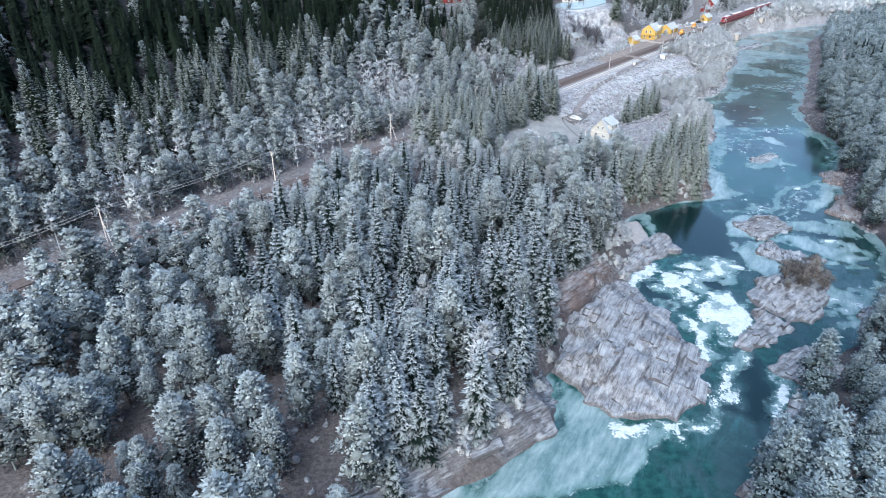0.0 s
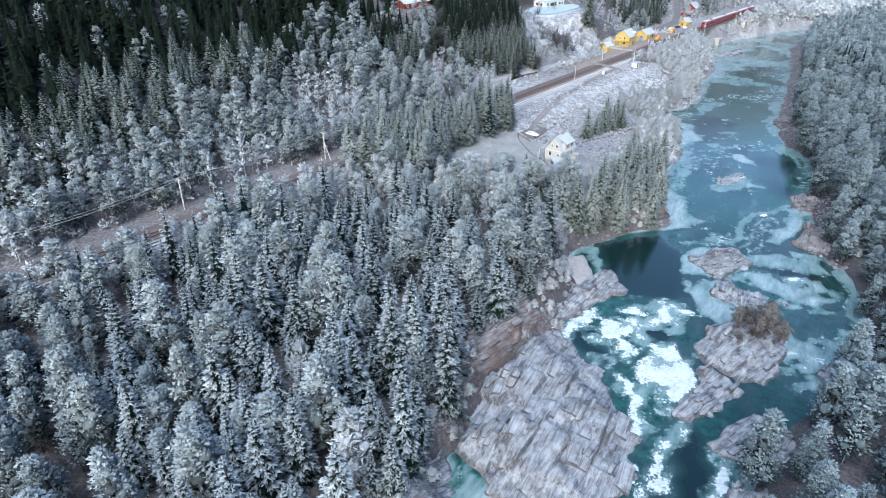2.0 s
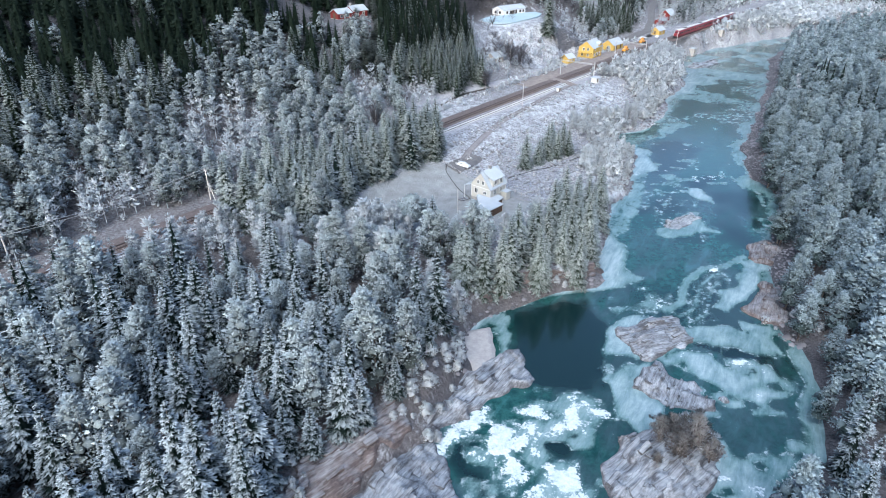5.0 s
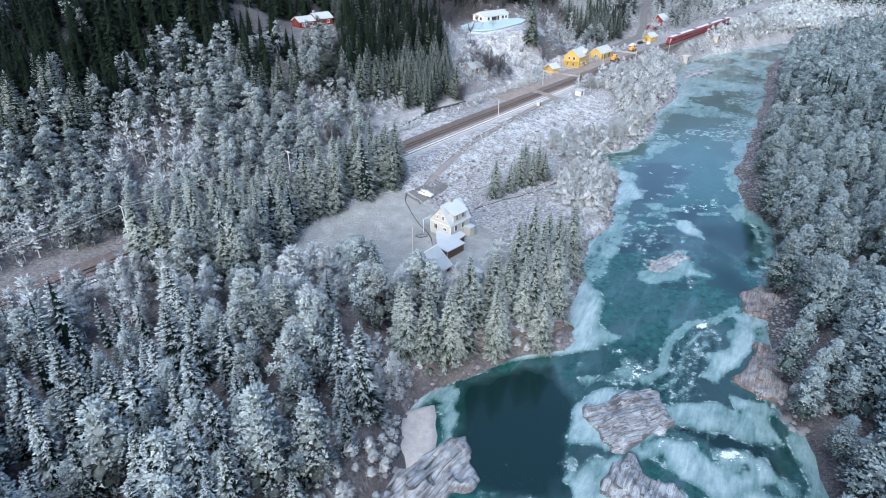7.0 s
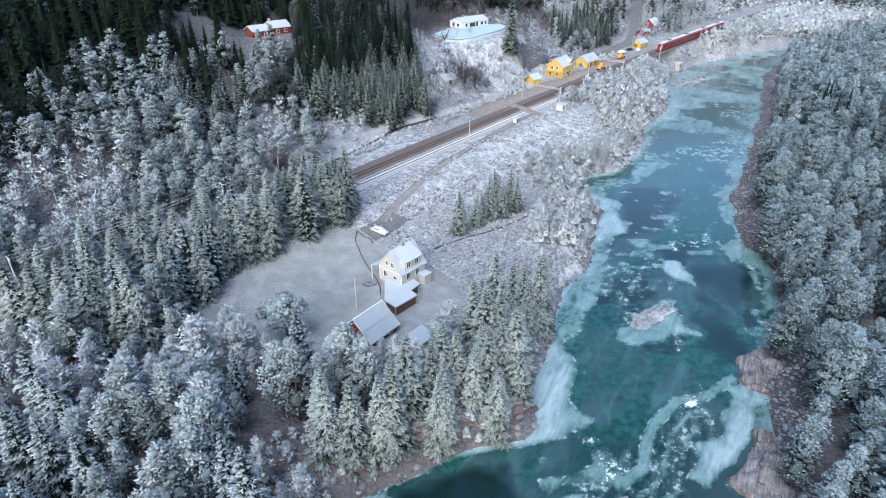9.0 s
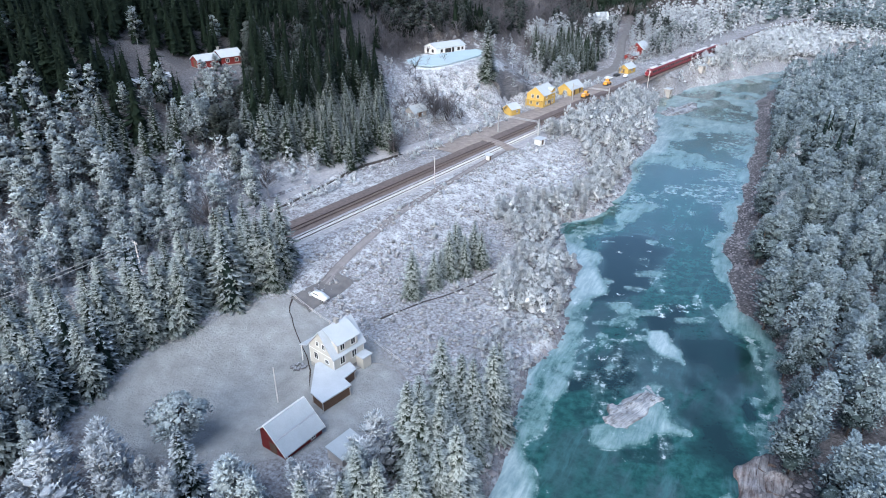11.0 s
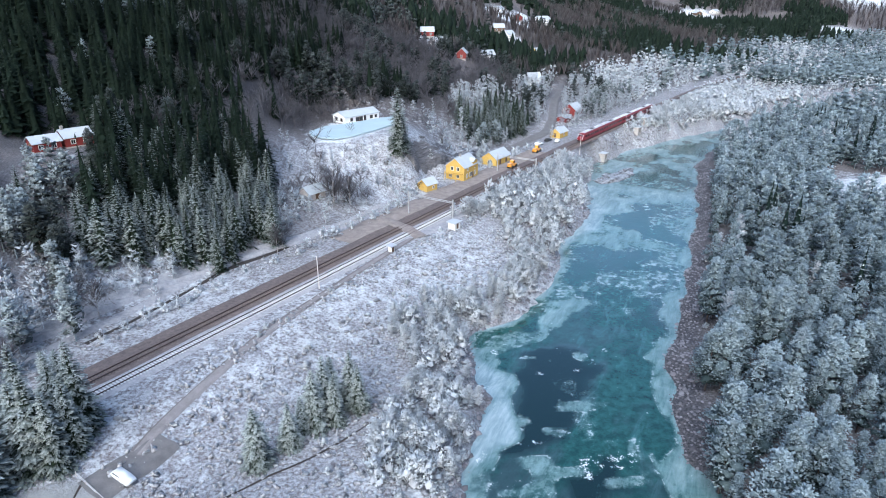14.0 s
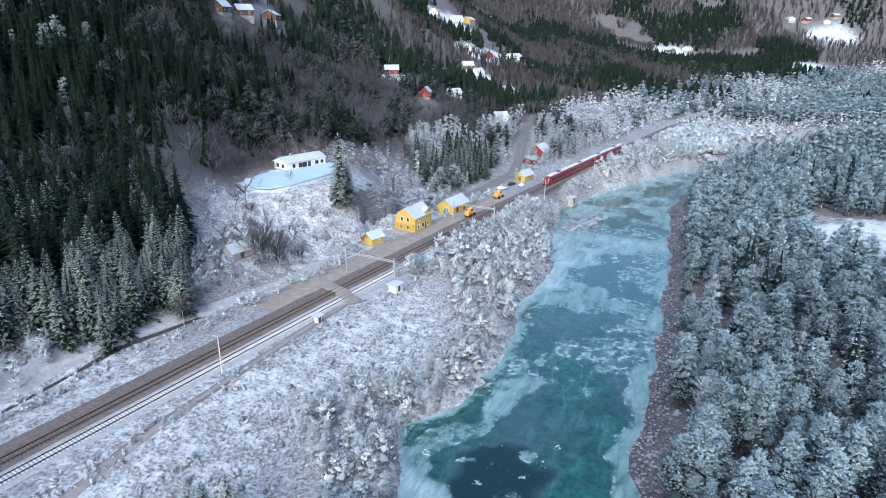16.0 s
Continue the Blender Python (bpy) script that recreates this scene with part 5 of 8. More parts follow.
def scatter(x0, x1, y0, y1, step, seed):
    rng = np.random.default_rng(seed)
    X, Y = np.meshgrid(np.arange(x0, x1, step), np.arange(y0, y1, step))
    X, Y = X + rng.uniform(-0.48, 0.48, X.shape) * step, Y + rng.uniform(-0.48, 0.48, Y.shape) * step
    X = X + (np.arange(Y.shape[0]) % 2)[:, None] * step * 0.5
    return X.ravel(), Y.ravel(), rng


def around(x, y, cx, cy, r):
    return np.hypot(x - cx, y - cy) < r


ROAD_HILL = [(138, 405), (151, 421), (172, 449), (181, 472), (186, 490), (192, 508), (205, 540), (214, 575)]


VILLAGE = [(125, 602, 9, "RED"), (132, 588, 10, "WHITE"), (142, 545, 8, "RED"), (165, 589, 9, "WHITE"), (204, 760, 12, "WHITE"), (190, 684, 9, "BROWN"), (197, 676, 9, "WHITE"), (220, 749, 12, "RED"), (250, 778, 14, "WHITE"),
           (196, 655, 8, "WHITE"), (187, 544, 8, "WHITE"), (211, 633, 10, "YELLOW"), (52, 580, 13, "BROWN"), (41, 552, 9, "BROWN"), (34, 530, 8, "BROWN"), (60, 640, 11, "BROWN"), (554, 1086, 14, "WHITE"), (580, 1123, 14, "BROWN"), (611, 1130, 14, "WHITE"),
           (180, 826, 12, "WHITE"), (205, 850, 13, "WHITE"), (224, 884, 14, "YELLOW"), (280, 1064, 16, "WHITE"), (300, 1040, 14, "RED"), (817, 1190, 14, "WHITE"), (838, 1178, 14, "RED"), (860, 1160, 14, "WHITE"), (880, 1168, 12, "BROWN")]


def off_road(x, y, path):
    """Metres from a road's middle line."""
    best = np.full(np.shape(x), 1e9)
    for (x0, y0), (x1, y1) in zip(path, path[1:]):
        q = np.clip(((x - x0) * (x1 - x0) + (y - y0) * (y1 - y0)) / ((x1 - x0) ** 2 + (y1 - y0) ** 2), 0, 1)
        best = np.minimum(best, np.hypot(x - x0 - q * (x1 - x0), y - y0 - q * (y1 - y0)))
    return best


plots = {}          # kind -> rows of x, y, height, spin, tint, fat


def plant(kind, x, y, h, rng, fat=1.0):
    """Trees on the valley stretch that the place takes in: a wedge opening to the north."""
    sel = (x > -0.76 * y - 14) & (x < np.maximum(130 + 0.93 * (y - 150), 0.78 * y + 48)) & (off_road(x, y, ROAD_HILL) > 4.5) & (np.abs(off_track(x, y)) > 6)
    for hx, hy, L, _ in VILLAGE:
        # gardens slope down towards the river
        far = math.hypot(hx - 110, hy - 170)
        gx_, gy_ = (110 - hx) / far, (170 - hy) / far
        sel &= off_road(x, y, [(hx, hy), (hx + gx_ * 26, hy + gy_ * 26)]) > L * 0.75
    for cx, cy, r in ((57.5, 184.5, 6.5), (53.0, 181.5, 3.5), (45.5, 181.5, 5.0), (36.5, 182.5, 7.5)):
        sel &= ~around(x, y, cx, cy, r)
    x, y, h = x[sel], y[sel], h[sel]
    n = len(x)
    rows = np.stack([x, y, h, rng.uniform(0, 6.28, n), rng.uniform(0, 0.6, n), fat * rng.uniform(0.85, 1.2, n)], 1)
    plots.setdefault(kind, []).append(rows)


ROCKY = [SLAB, [(38, 119), (50, 126), (57, 133), (55, 141), (44, 133), (38, 129)]]
# wood between railway and river
x, y, rng = scatter(-130, 95, 25, 215, 4.3, 11)
dl, v = from_left(x, y), off_track(x, y)
ok = (dl > 2.5) & (v < -9.6) & (y + 0.3 * x < 196 - 6 * ease(x, 16, 28) * (1 - ease(x, 34, 40)) + 4 * fuzz(x, y, 10, 1)) & ~((dl < 12) & (y + 0.15 * x > 159)) & (edge_distance(x, y, YARD) < -3)
for poly in ROCKY:
    ok &= edge_distance(x, y, poly) < -1
ok &= rng.uniform(0, 1, len(x)) < 0.93
mix = fuzz(x, y, 22, 41) + 0.55 * fuzz(x, y, 6, 42)
rail_edge = ease(v, -24, -10)
rear = ease(y + 0.25 * x, 142, 162)
lot = rng.uniform(0, 1, len(x))
pine = ok & ((mix + 1.0 * ease(-x, 0, 35) + 0.95 * rear > 0.55) & (lot < 0.75) | (lot < 0.2)) & (rail_edge < 0.6) & ~((rear > 0.4) & (fuzz(x, y, 9, 154) > 0.12))
west = (x + 11 + 0.81 * (y - 59) < 0) & (y < 125) & (rail_edge < 0.6)
pine = np.where(west, ok & (lot < 0.6), pine)
ok &= ~west | pine
birch = ok & ~pine & ((rail_edge + 0.75 * rear + 0.4 * fuzz(x, y, 8, 43) > 0.6) | (fuzz(x, y, 5, 44) > 0.8))
spruce = ok & ~pine & ~birch
hh = 12.0 + 4.4 * rng.uniform(-1, 1, len(x)) + 1.6 * fuzz(x, y, 18, 45) - 1.8 * ease(y + 0.25 * x, 150, 175)
hh = hh * np.clip((-v - 4) / 15, 0.42, 1)
plant("pine", x[pine], y[pine], hh[pine] * 1.03, rng, 1.2)
plant("birch", x[birch], y[birch], hh[birch] * 0.85, rng, 1.4)
plant("spruce", x[spruce], y[spruce], hh[spruce] * 1.05, rng, 1.28)
# tall spruces on the river bank by the house
x, y, rng = scatter(44, 92, 148, 200, 3.7, 33)
dl = from_left(x, y)
ok = (dl > 1.0) & (dl < 11 + 2 * fuzz(x, y, 6, 34)) & (y + 0.15 * x > 161) & (y < 194) & (edge_distance(x, y, YARD) < -1) & (rng.uniform(0, 1, len(x)) < 0.9)
plant("green", x[ok], y[ok], 13.8 + 3.2 * rng.uniform(-1, 1, ok.sum()), rng, 1.25)
# low scrub under the open pines
x, y, rng = scatter(-110, 5, 35, 125, 2.6, 35)
ok = (x + 9 + 0.81 * (y - 59) < 0) & (from_left(x, y) > 2) & (off_track(x, y) < -10) & (rng.uniform(0, 1, len(x)) < 0.35)
plant("tussock", x[ok], y[ok], rng.uniform(0.5, 1.3, ok.sum()), rng, 1.1)
# grove between yard and railway
x, y, rng = scatter(-12, 48, 180, 240, 3.5, 12)
v = off_track(x, y)
ok = (v < -8.5) & (v > -21 - 8 * ease(x, 24, 6)) & (edge_distance(x, y, YARD) < 0) & (x < 42)
rimed = ok & (rng.uniform(0, 1, len(x)) < 0.15)
plant("spruce", x[rimed], y[rimed], 15.0 + 3 * rng.uniform(-1, 1, rimed.sum()), rng, 1.5)
ok &= ~rimed
plant("green", x[ok], y[ok], 15.0 + 3 * rng.uniform(-1, 1, ok.sum()), rng, 1.3)
# spruces standing in the heath
for cx, cy, hgt in ((68.5, 229, 8.0), (73, 233, 6.5), (76.5, 238, 8.5), (78, 241.5, 9), (80, 239, 7.5), (82.5, 244, 8.5), (84, 242, 7), (74.5, 236.5, 5.5), (79, 244.5, 7.5)):
    plant("green", np.array([cx]), np.array([cy]), np.array([hgt * 1.4]), rng, 1.3)
t = thing("pine_tree", pose(34.9, 186.6, ground_at(34.9, 186.6) - 0.1, 0, 0, 30) @ Matrix.Diagonal((10.0, 10.0, 10.0, 1)), "single pine with round silvery crown standing in the yard", "pine tree")
part("trunk", trunk_mesh("trunk", 0.024, 0.012, 0.85, M_BARK), None, t)
V, T, Fr, Nr = lobe_crown(np.random.default_rng(77), 80, 60, 0.03, 0.34, 0.44, 0.125, 0.42, 0.9, (0.35, 0.2), (0.1, 0.75), 0.4, 0.5, 0.5, 0.25)
part("crown", poly_mesh("crown", V, T, M_PINE, frost=Fr, tint=np.full(len(V), 0.3), soft=Nr), None, t)
# rimed bushes along the left bank and below the railway
x, y, rng = scatter(60, 400, 200, 560, 2.9, 13)
dl, v = from_left(x, y), off_track(x, y)
band = 11 + 6 * fuzz(x, y, 20, 46) + 14 * ease(y, 300, 330)
ok = (dl > 0.6) & (v < -9.3) & (((dl < band) & (y > 222)) | around(x, y, 92, 252, 9) | (y > 318)) & (rng.uniform(0, 1, len(x)) < 0.55 + 0.4 * ease(fuzz(x, y, 9, 47), -0.4, 0.3))
ok &= ~((x < 125) & (y < 330) & (dl > 16))
tall = ok & (rng.uniform(0, 1, len(x)) < 0.42)
ok &= ~tall
plant("birch", x[tall], y[tall], 5.6 + 1.6 * rng.uniform(-1, 1, tall.sum()), rng, 1.55)
plant("bush", x[ok], y[ok], 4.4 + 2.0 * rng.uniform(-1, 1, ok.sum()) + 0.8 * ease(y[ok], 310, 340), rng)
x, y, rng = scatter(-45, 110, 40, 240, 2.2, 23)
dl = from_left(x, y)
ok = (dl > 0.3) & (dl < 9 + 3 * fuzz(x, y, 9, 71)) & (rng.uniform(0, 1, len(x)) < np.where(y < 90, 0.3, 0.85)) & (edge_distance(x, y, SLAB) < -0.5)
plant("bush", x[ok], y[ok], rng.uniform(1.0, 3.0, ok.sum()), rng)
x, y, rng = scatter(60, 150, 205, 330, 3.6, 24)
dl, v = from_left(x, y), off_track(x, y)
ok = (dl > 6) & (v < -13) & (y + 0.3 * x > 232) & (rng.uniform(0, 1, len(x)) < 0.16 + 0.3 * ease(fuzz(x, y, 12, 72), 0.1, 0.6)) & (np.abs(v + 20) > 3)
plant("bush", x[ok], y[ok], rng.uniform(0.8, 1.9, ok.sum()), rng)
x, y, rng = scatter(30, 200, 40, 330, 2.6, 25)
dr = from_right(x, y)
ok = (dr > np.where(y < 165, 0.5, 6.5)) & (dr < 12) & (rng.uniform(0, 1, len(x)) < 0.12)
plant("bush", x[ok], y[ok], rng.uniform(1.0, 2.6, ok.sum()), rng)
x, y, rng = scatter(150, 420, 370, 600, 3.6, 26)
dl, v = from_left(x, y), off_track(x, y)
ok = (dl > 0.5) & (dl < 34) & (v < np.where(x > 188, -5.6, -9.8)) & (rng.uniform(0, 1, len(x)) < 0.8)
plant("bush", x[ok], y[ok], rng.uniform(3.2, 5.6, ok.sum()), rng)
# wooded right bank
x, y, rng = scatter(20, 440, 30, 620, 5.3, 14)
dr = from_right(x, y)
ok = (dr > 8 + 2 * fuzz(x, y, 8, 48) - 6 * (1 - ease(y, 205, 262))) & (edge_distance(x, y, CLEARING) < 1) & (dr < 190)
mix = fuzz(x, y, 20, 49) + 0.6 * fuzz(x, y, 6, 50)
birch = ok & (fuzz(x, y, 7, 150) + 0.4 * fuzz(x, y, 30, 151) > 0.72) & (y > 190)
dark = ok & ~birch & (mix > 0.85)
pine = ok & ~birch & ~dark
hh = 12.6 + 4.6 * rng.uniform(-1, 1, len(x)) + 1.4 * fuzz(x, y, 22, 51)
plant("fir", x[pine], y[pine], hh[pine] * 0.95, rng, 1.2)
plant("birch", x[birch], y[birch], hh[birch] * 0.85, rng, 1.1)
plant("spruce", x[dark], y[dark], hh[dark] * 1.1, rng, 1.0)
# hillside above the railway
x, y, rng = scatter(-330, 420, 20, 620, 4.3, 15)
v = off_track(x, y)
ok = (v > np.where(x < 28, 8.5, 13)) & (v < 260)
stand = around(x, y, 28, 297, 12) | around(x, y, 40, 304, 14) | around(x, y, 50, 316, 12) | around(x, y, 0, 270, 11) | around(x, y, 44, 330, 14) | around(x, y, 30, 318, 13)
far_stand = around(x, y, 134, 430, 11) | around(x, y, 148, 436, 11) | around(x, y, 150, 452, 13)
open_ = around(x, y, 3, 317, 13) | around(x, y, -1, 309, 9) | around(x, y, -14, 307, 10) | (edge_distance(x, y, WHITE_YARD) > -5) | (around(x, y, 95, 385, 24) & (x > 78)) | around(x, y, 108, 372, 13)
thin = np.where((v < 17) & (x > 25), 0.6, 0.97) * np.where(around(x, y, 70, 350, 38), 0.55, 1) * np.where(around(x, y, 15, 285, 30), 0.8, 1)
ok &= rng.uniform(0, 1, len(x)) < thin
ok &= ~open_ | (rng.uniform(0, 1, len(x)) < 0.06)
up = ease(v + 24 * fuzz(x, y, 34, 52) + 22 * ease(-x, 0, 80), 42, 80)
draw = rng.uniform(0, 1, len(x))
dark = ok & (stand | far_stand | (draw < up * 0.95 * (1 - ease(x - 0.2 * (y - 380), 25, 60)) * (1 - 0.85 * ease(v, 112, 135) * ease(x, 5, 25))) | ((fuzz(x, y, 34, 93) + 0.25 * fuzz(x, y, 9, 94) > 0.3) & (v > 70) & (x > 25) & (draw < 0.85)))
rest = ok & ~dark
low_kind = 0.4 - 0.1 * (1 - ease(x, 5, 35)) + fuzz(x, y, 18, 53) + 0.7 * fuzz(x, y, 5, 54)
birch = rest & (low_kind > np.where(x > 125, 0.2, 0.4)) & (v < np.where(x < 125, 36, 62))
bare = rest & ~birch & ((v > 60) | (low_kind < -0.1)) & (x > 18) & (fuzz(x, y, 16, 152) < 0.35)
pine = rest & ~birch & ~bare
low_scrub = pine & (x > 35) & (x < 125) & (v < 60)
pine &= ~low_scrub
hh = 12 + 2.6 * rng.uniform(-1, 1, len(x))
front = dark & (v < 50 + 12 * fuzz(x, y, 12, 96))
scrub = front & ~stand & ~far_stand & (x > -25) & (x < 24) & (fuzz(x, y, 7, 98) < 0.55)
dark &= ~front
grey = scrub & (x < 24)
plant("pine", x[grey], y[grey], hh[grey] * 0.95, rng, 1.3)
plant("birch", x[scrub & ~grey], y[scrub & ~grey], hh[scrub & ~grey] * 0.62, rng, 1.25)
front &= ~scrub
plant("green", x[front], y[front], hh[front] * 1.1, rng, 1.25)
plant("dark", x[dark], y[dark], hh[dark] * (1.2 + 0.25 * fuzz(x[dark], y[dark], 3, 97)), rng, 1.3)
sx, sy, srng = scatter(5, 75, 280, 350, 3.3, 141)
core_stand = (around(sx, sy, 30, 302, 12) | around(sx, sy, 40, 310, 13) | around(sx, sy, 50, 318, 11) | around(sx, sy, 44, 331, 14) | around(sx, sy, 30, 320, 13)) & (off_track(sx, sy) > 16)
sv = off_track(sx, sy) + 5 * fuzz(sx, sy, 6, 142)
low_s, high_s = core_stand & (sv < 34), core_stand & (sv >= 34)
plant("green", sx[low_s], sy[low_s], 11 + 3.5 * srng.uniform(-1, 1, low_s.sum()), srng, 1.1)
plant("dark", sx[high_s], sy[high_s], 18 + 4 * srng.uniform(-1, 1, high_s.sum()), srng, 1.1)
plant("birch", x[birch], y[birch], hh[birch] * np.where((v[birch] < 35) & (x[birch] > 28), 0.5, 0.78), rng, 1.4)
plant("bare", x[bare], y[bare], hh[bare] * 0.9, rng, 1.2)
bare_scrub = low_scrub & (fuzz(x, y, 4, 99) > -0.2)
low_scrub &= ~bare_scrub
plant("birch", x[low_scrub], y[low_scrub], hh[low_scrub] * 0.4, rng, 1.5)
plant("bare", x[bare_scrub], y[bare_scrub], hh[bare_scrub] * 0.45, rng, 1.4)
upper = pine & (x > 14) & (v > 30 + 8 * fuzz(x, y, 10, 153))
pine &= ~upper
plant("plain", x[upper], y[upper], hh[upper] * 0.95, rng, 1.15)
plant("pine", x[pine], y[pine], hh[pine] * 0.95, rng, 1.2)
# pale birches close by the line
x, y, rng = scatter(-110, 32, 60, 245, 4.6, 21)
v = off_track(x, y)
ok = (((v > 10) & (v < 27)) | ((v < -8.8) & (v > -22) & (y + 0.3 * x < 190))) & (rng.uniform(0, 1, len(x)) < 0.65) & (fuzz(x, y, 14, 22) > -0.45)
plant("birch", x[ok], y[ok], np.where(v[ok] > 0, 8.0, 7.0) + 1.8 * rng.uniform(-1, 1, ok.sum()), rng, 1.45)
# scrub between the railway and the wood's edge
x, y, rng = scatter(-70, 160, 130, 420, 2.6, 16)
v = off_track(x, y)
ok = (v > 8.5) & (v < 34) & (rng.uniform(0, 1, len(x)) < 0.45) & (fuzz(x, y, 12, 55) > -0.5) & ~around(x, y, 112, 372, 22) & ~((v < 22) & (v > 12) & (x < 90))
plant("bush", x[ok], y[ok], rng.uniform(1.6, 3.6, ok.sum()), rng)
# far woods
def meadow_at(x, y):
    """Open fields among the far woods: above 0.72."""
    m = fuzz(x, y, 110, 56) + 0.3 * fuzz(x, y, 30, 57) - 0.8 * (1 - ease(off_track(x, y), 40, 90))
    for cx, cy, r in ((195, 672, 18), (245, 775, 24), (200, 845, 28), (290, 1050, 32), (585, 1115, 42), (187, 544, 10), (211, 633, 12), (165, 589, 10), (142, 545, 10), (850, 1125, 42), (730, 990, 40), (213, 750, 34), (128, 588, 18), (565, 1090, 30), (50, 585, 26), (186, 541, 12), (236, 785, 20)):
        m = np.where(np.hypot(x - cx, y - cy) < r * 0.85, 1.0, m)
    return m


x, y, rng = scatter(-400, 1500, 300, 1900, 9.0, 17)
v = off_track(x, y)
near_done = ((v > 0) & (v < 260) & (x > -330) & (x < 420) & (y < 620)) | ((v <= 0) & (y < 620) & (x < 440))
dl, dr = from_left(x, y), from_right(x, y)
ok = ~near_done & ((dl > 4) | (dr > 8)) & (y < 1850) & (np.abs(v) > 9)
meadow = meadow_at(x, y)
ok &= (meadow < 0.72) & (rng.uniform(0, 1, len(x)) < 0.92)
draw = fuzz(x, y, 70, 58) + 0.3 * fuzz(x, y, 25, 95) + 0.25 * rng.uniform(-1, 1, len(x))
far_low = v < 60
dark = ok & ((draw > np.where(far_low, 0.8, 0.25)) | around(x, y, 640, 1020, 85) | around(x, y, 420, 740, 30))
pine = ok & ~dark & ((draw > 0.15) | (far_low & ((v < -30) | (draw > -0.1))))
birch = ok & ~dark & ~pine & far_low
bare = ok & ~dark & ~pine & ~far_low
hh = 13 + 3 * rng.uniform(-1, 1, len(x))
for kind, sel in (("dark", dark), ("fir", pine & far_low), ("plain", pine & ~far_low), ("birch", birch), ("bare", bare)):
    plant(kind, x[sel], y[sel], hh[sel], rng, 1.5)

x, y, rng = scatter(-120, 800, 430, 1400, 7.5, 27)
v = off_track(x, y)
ok = (v > 110) & (meadow_at(x, y) < 0.72)
dark = ok & (fuzz(x, y, 70, 58) + 0.3 * fuzz(x, y, 25, 95) + 0.25 * rng.uniform(-1, 1, len(x)) > 0.25)
bare = ok & ~dark
plant("bare", x[bare], y[bare], 11 + 2 * rng.uniform(-1, 1, bare.sum()), rng, 1.5)
plant("dark", x[dark], y[dark], 13 + 3 * rng.uniform(-1, 1, dark.sum()), rng, 1.3)
# frosted woods on the flat where the river bends away
x, y, rng = scatter(380, 800, 560, 940, 6.5, 38)
dl, dr, v = from_left(x, y), from_right(x, y), off_track(x, y)
ok = ((dl > 2) | (dr > 6)) & (np.abs(v) > 6) & (v < 40) & (meadow_at(x, y) < 0.72) & ~((v <= 0) & (y < 620) & (x < 440))
pale = ok & (((dl > 0) & (dl < 26 + 12 * fuzz(x, y, 30, 39))) | (v > -14))
ok &= ~pale
plant("birch", x[pale], y[pale], 9 + 2.5 * rng.uniform(-1, 1, pale.sum()), rng, 1.5)
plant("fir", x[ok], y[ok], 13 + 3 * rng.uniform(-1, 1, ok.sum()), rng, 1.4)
# pale birches on both sides of the line past the station
x, y, rng = scatter(170, 460, 430, 700, 5.2, 40)
dl, v = from_left(x, y), off_track(x, y)
ok = (((v > 11) & (v < 55)) | ((v < -8) & (dl > 3) & (y > 540))) & (meadow_at(x, y) < 0.72) & (rng.uniform(0, 1, len(x)) < 0.8)
plant("birch", x[ok], y[ok], 6.5 + 2.2 * rng.uniform(-1, 1, ok.sum()), rng, 1.5)
# heather on the open land
x, y, rng = scatter(40, 175, 195, 400, 1.35, 18)
dl, v = from_left(x, y), off_track(x, y)
ok = (dl > 1) & (v < -12.5) & (np.abs(v + 20) > 2.2) & (edge_distance(x, y, YARD) < -1) & (y + 0.3 * x > 205) & (rng.uniform(0, 1, len(x)) < 0.75)
ok &= fuzz(x, y, 9, 61) + fuzz(x, y, 3.5, 62) > -0.75
plant("tussock", x[ok], y[ok], rng.uniform(0.4, 1.0, ok.sum()), rng, 1.1)
x, y, rng = scatter(-20, 100, 190, 340, 1.9, 19)
v = off_track(x, y)
ok = (v > 8) & (v < 40) & (np.abs(v - 18) > 3) & (rng.uniform(0, 1, len(x)) < 0.6)
plant("tussock", x[ok], y[ok], rng.uniform(0.4, 1.0, ok.sum()), rng, 1.1)
for kind, chunks in plots.items():
    rows = np.concatenate(chunks)
    # nearest first, by the distance from the line of the river reach
    ax, ay, bx_, by_ = 15.0, 75.0, 140.0, 255.0
    s = np.clip(((rows[:, 0] - ax) * (bx_ - ax) + (rows[:, 1] - ay) * (by_ - ay)) / ((bx_ - ax) ** 2 + (by_ - ay) ** 2), 0, 1)
    away = np.hypot(rows[:, 0] - ax - s * (bx_ - ax), rows[:, 1] - ay - s * (by_ - ay))
    order = np.argsort(away)
    rows, away = rows[order], away[order]
    most = {"spruce": 165, "pine": 150, "fir": 145, "shrub": 0, "birch": 110, "green": 105, "dark": 25, "plain": 20, "bare": 10, "bush": 90, "tussock": 0}[kind]
    for k, r in enumerate(rows[:most]):
        grow(kind, float(r[0]), float(r[1]), float(r[2]), math.degrees(r[3]), k, None, float(r[5]))
    rest, away = rows[most:], away[most:]
    name, label, _ = LABELS[kind]
    plural = ("shore_" if kind == "fir" else "") + name.replace("bush", "bushe") + "s"
    near_rim = {"green": 190, "pine": 125, "fir": 110, "dark": 110}.get(kind, 85)
    for lod, (lo, hi) in enumerate(((0, near_rim), (near_rim, 300), (300, 9999))):
        forest(("", "farther_", "far_")[lod] + plural, ("", "farther off, ", "distant woods, ")[lod] + label + " standing close together", kind, rest[(away >= lo) & (away < hi)], lod)


# the woods go on round about the valley stretch
x, y, rng = scatter(-320, 520, -160, 420, 14.0, 37)
inside_wedge = (x > -0.76 * y - 14) & (x < np.maximum(130 + 0.93 * (y - 150), 0.78 * y + 48))
v = off_track(x, y)
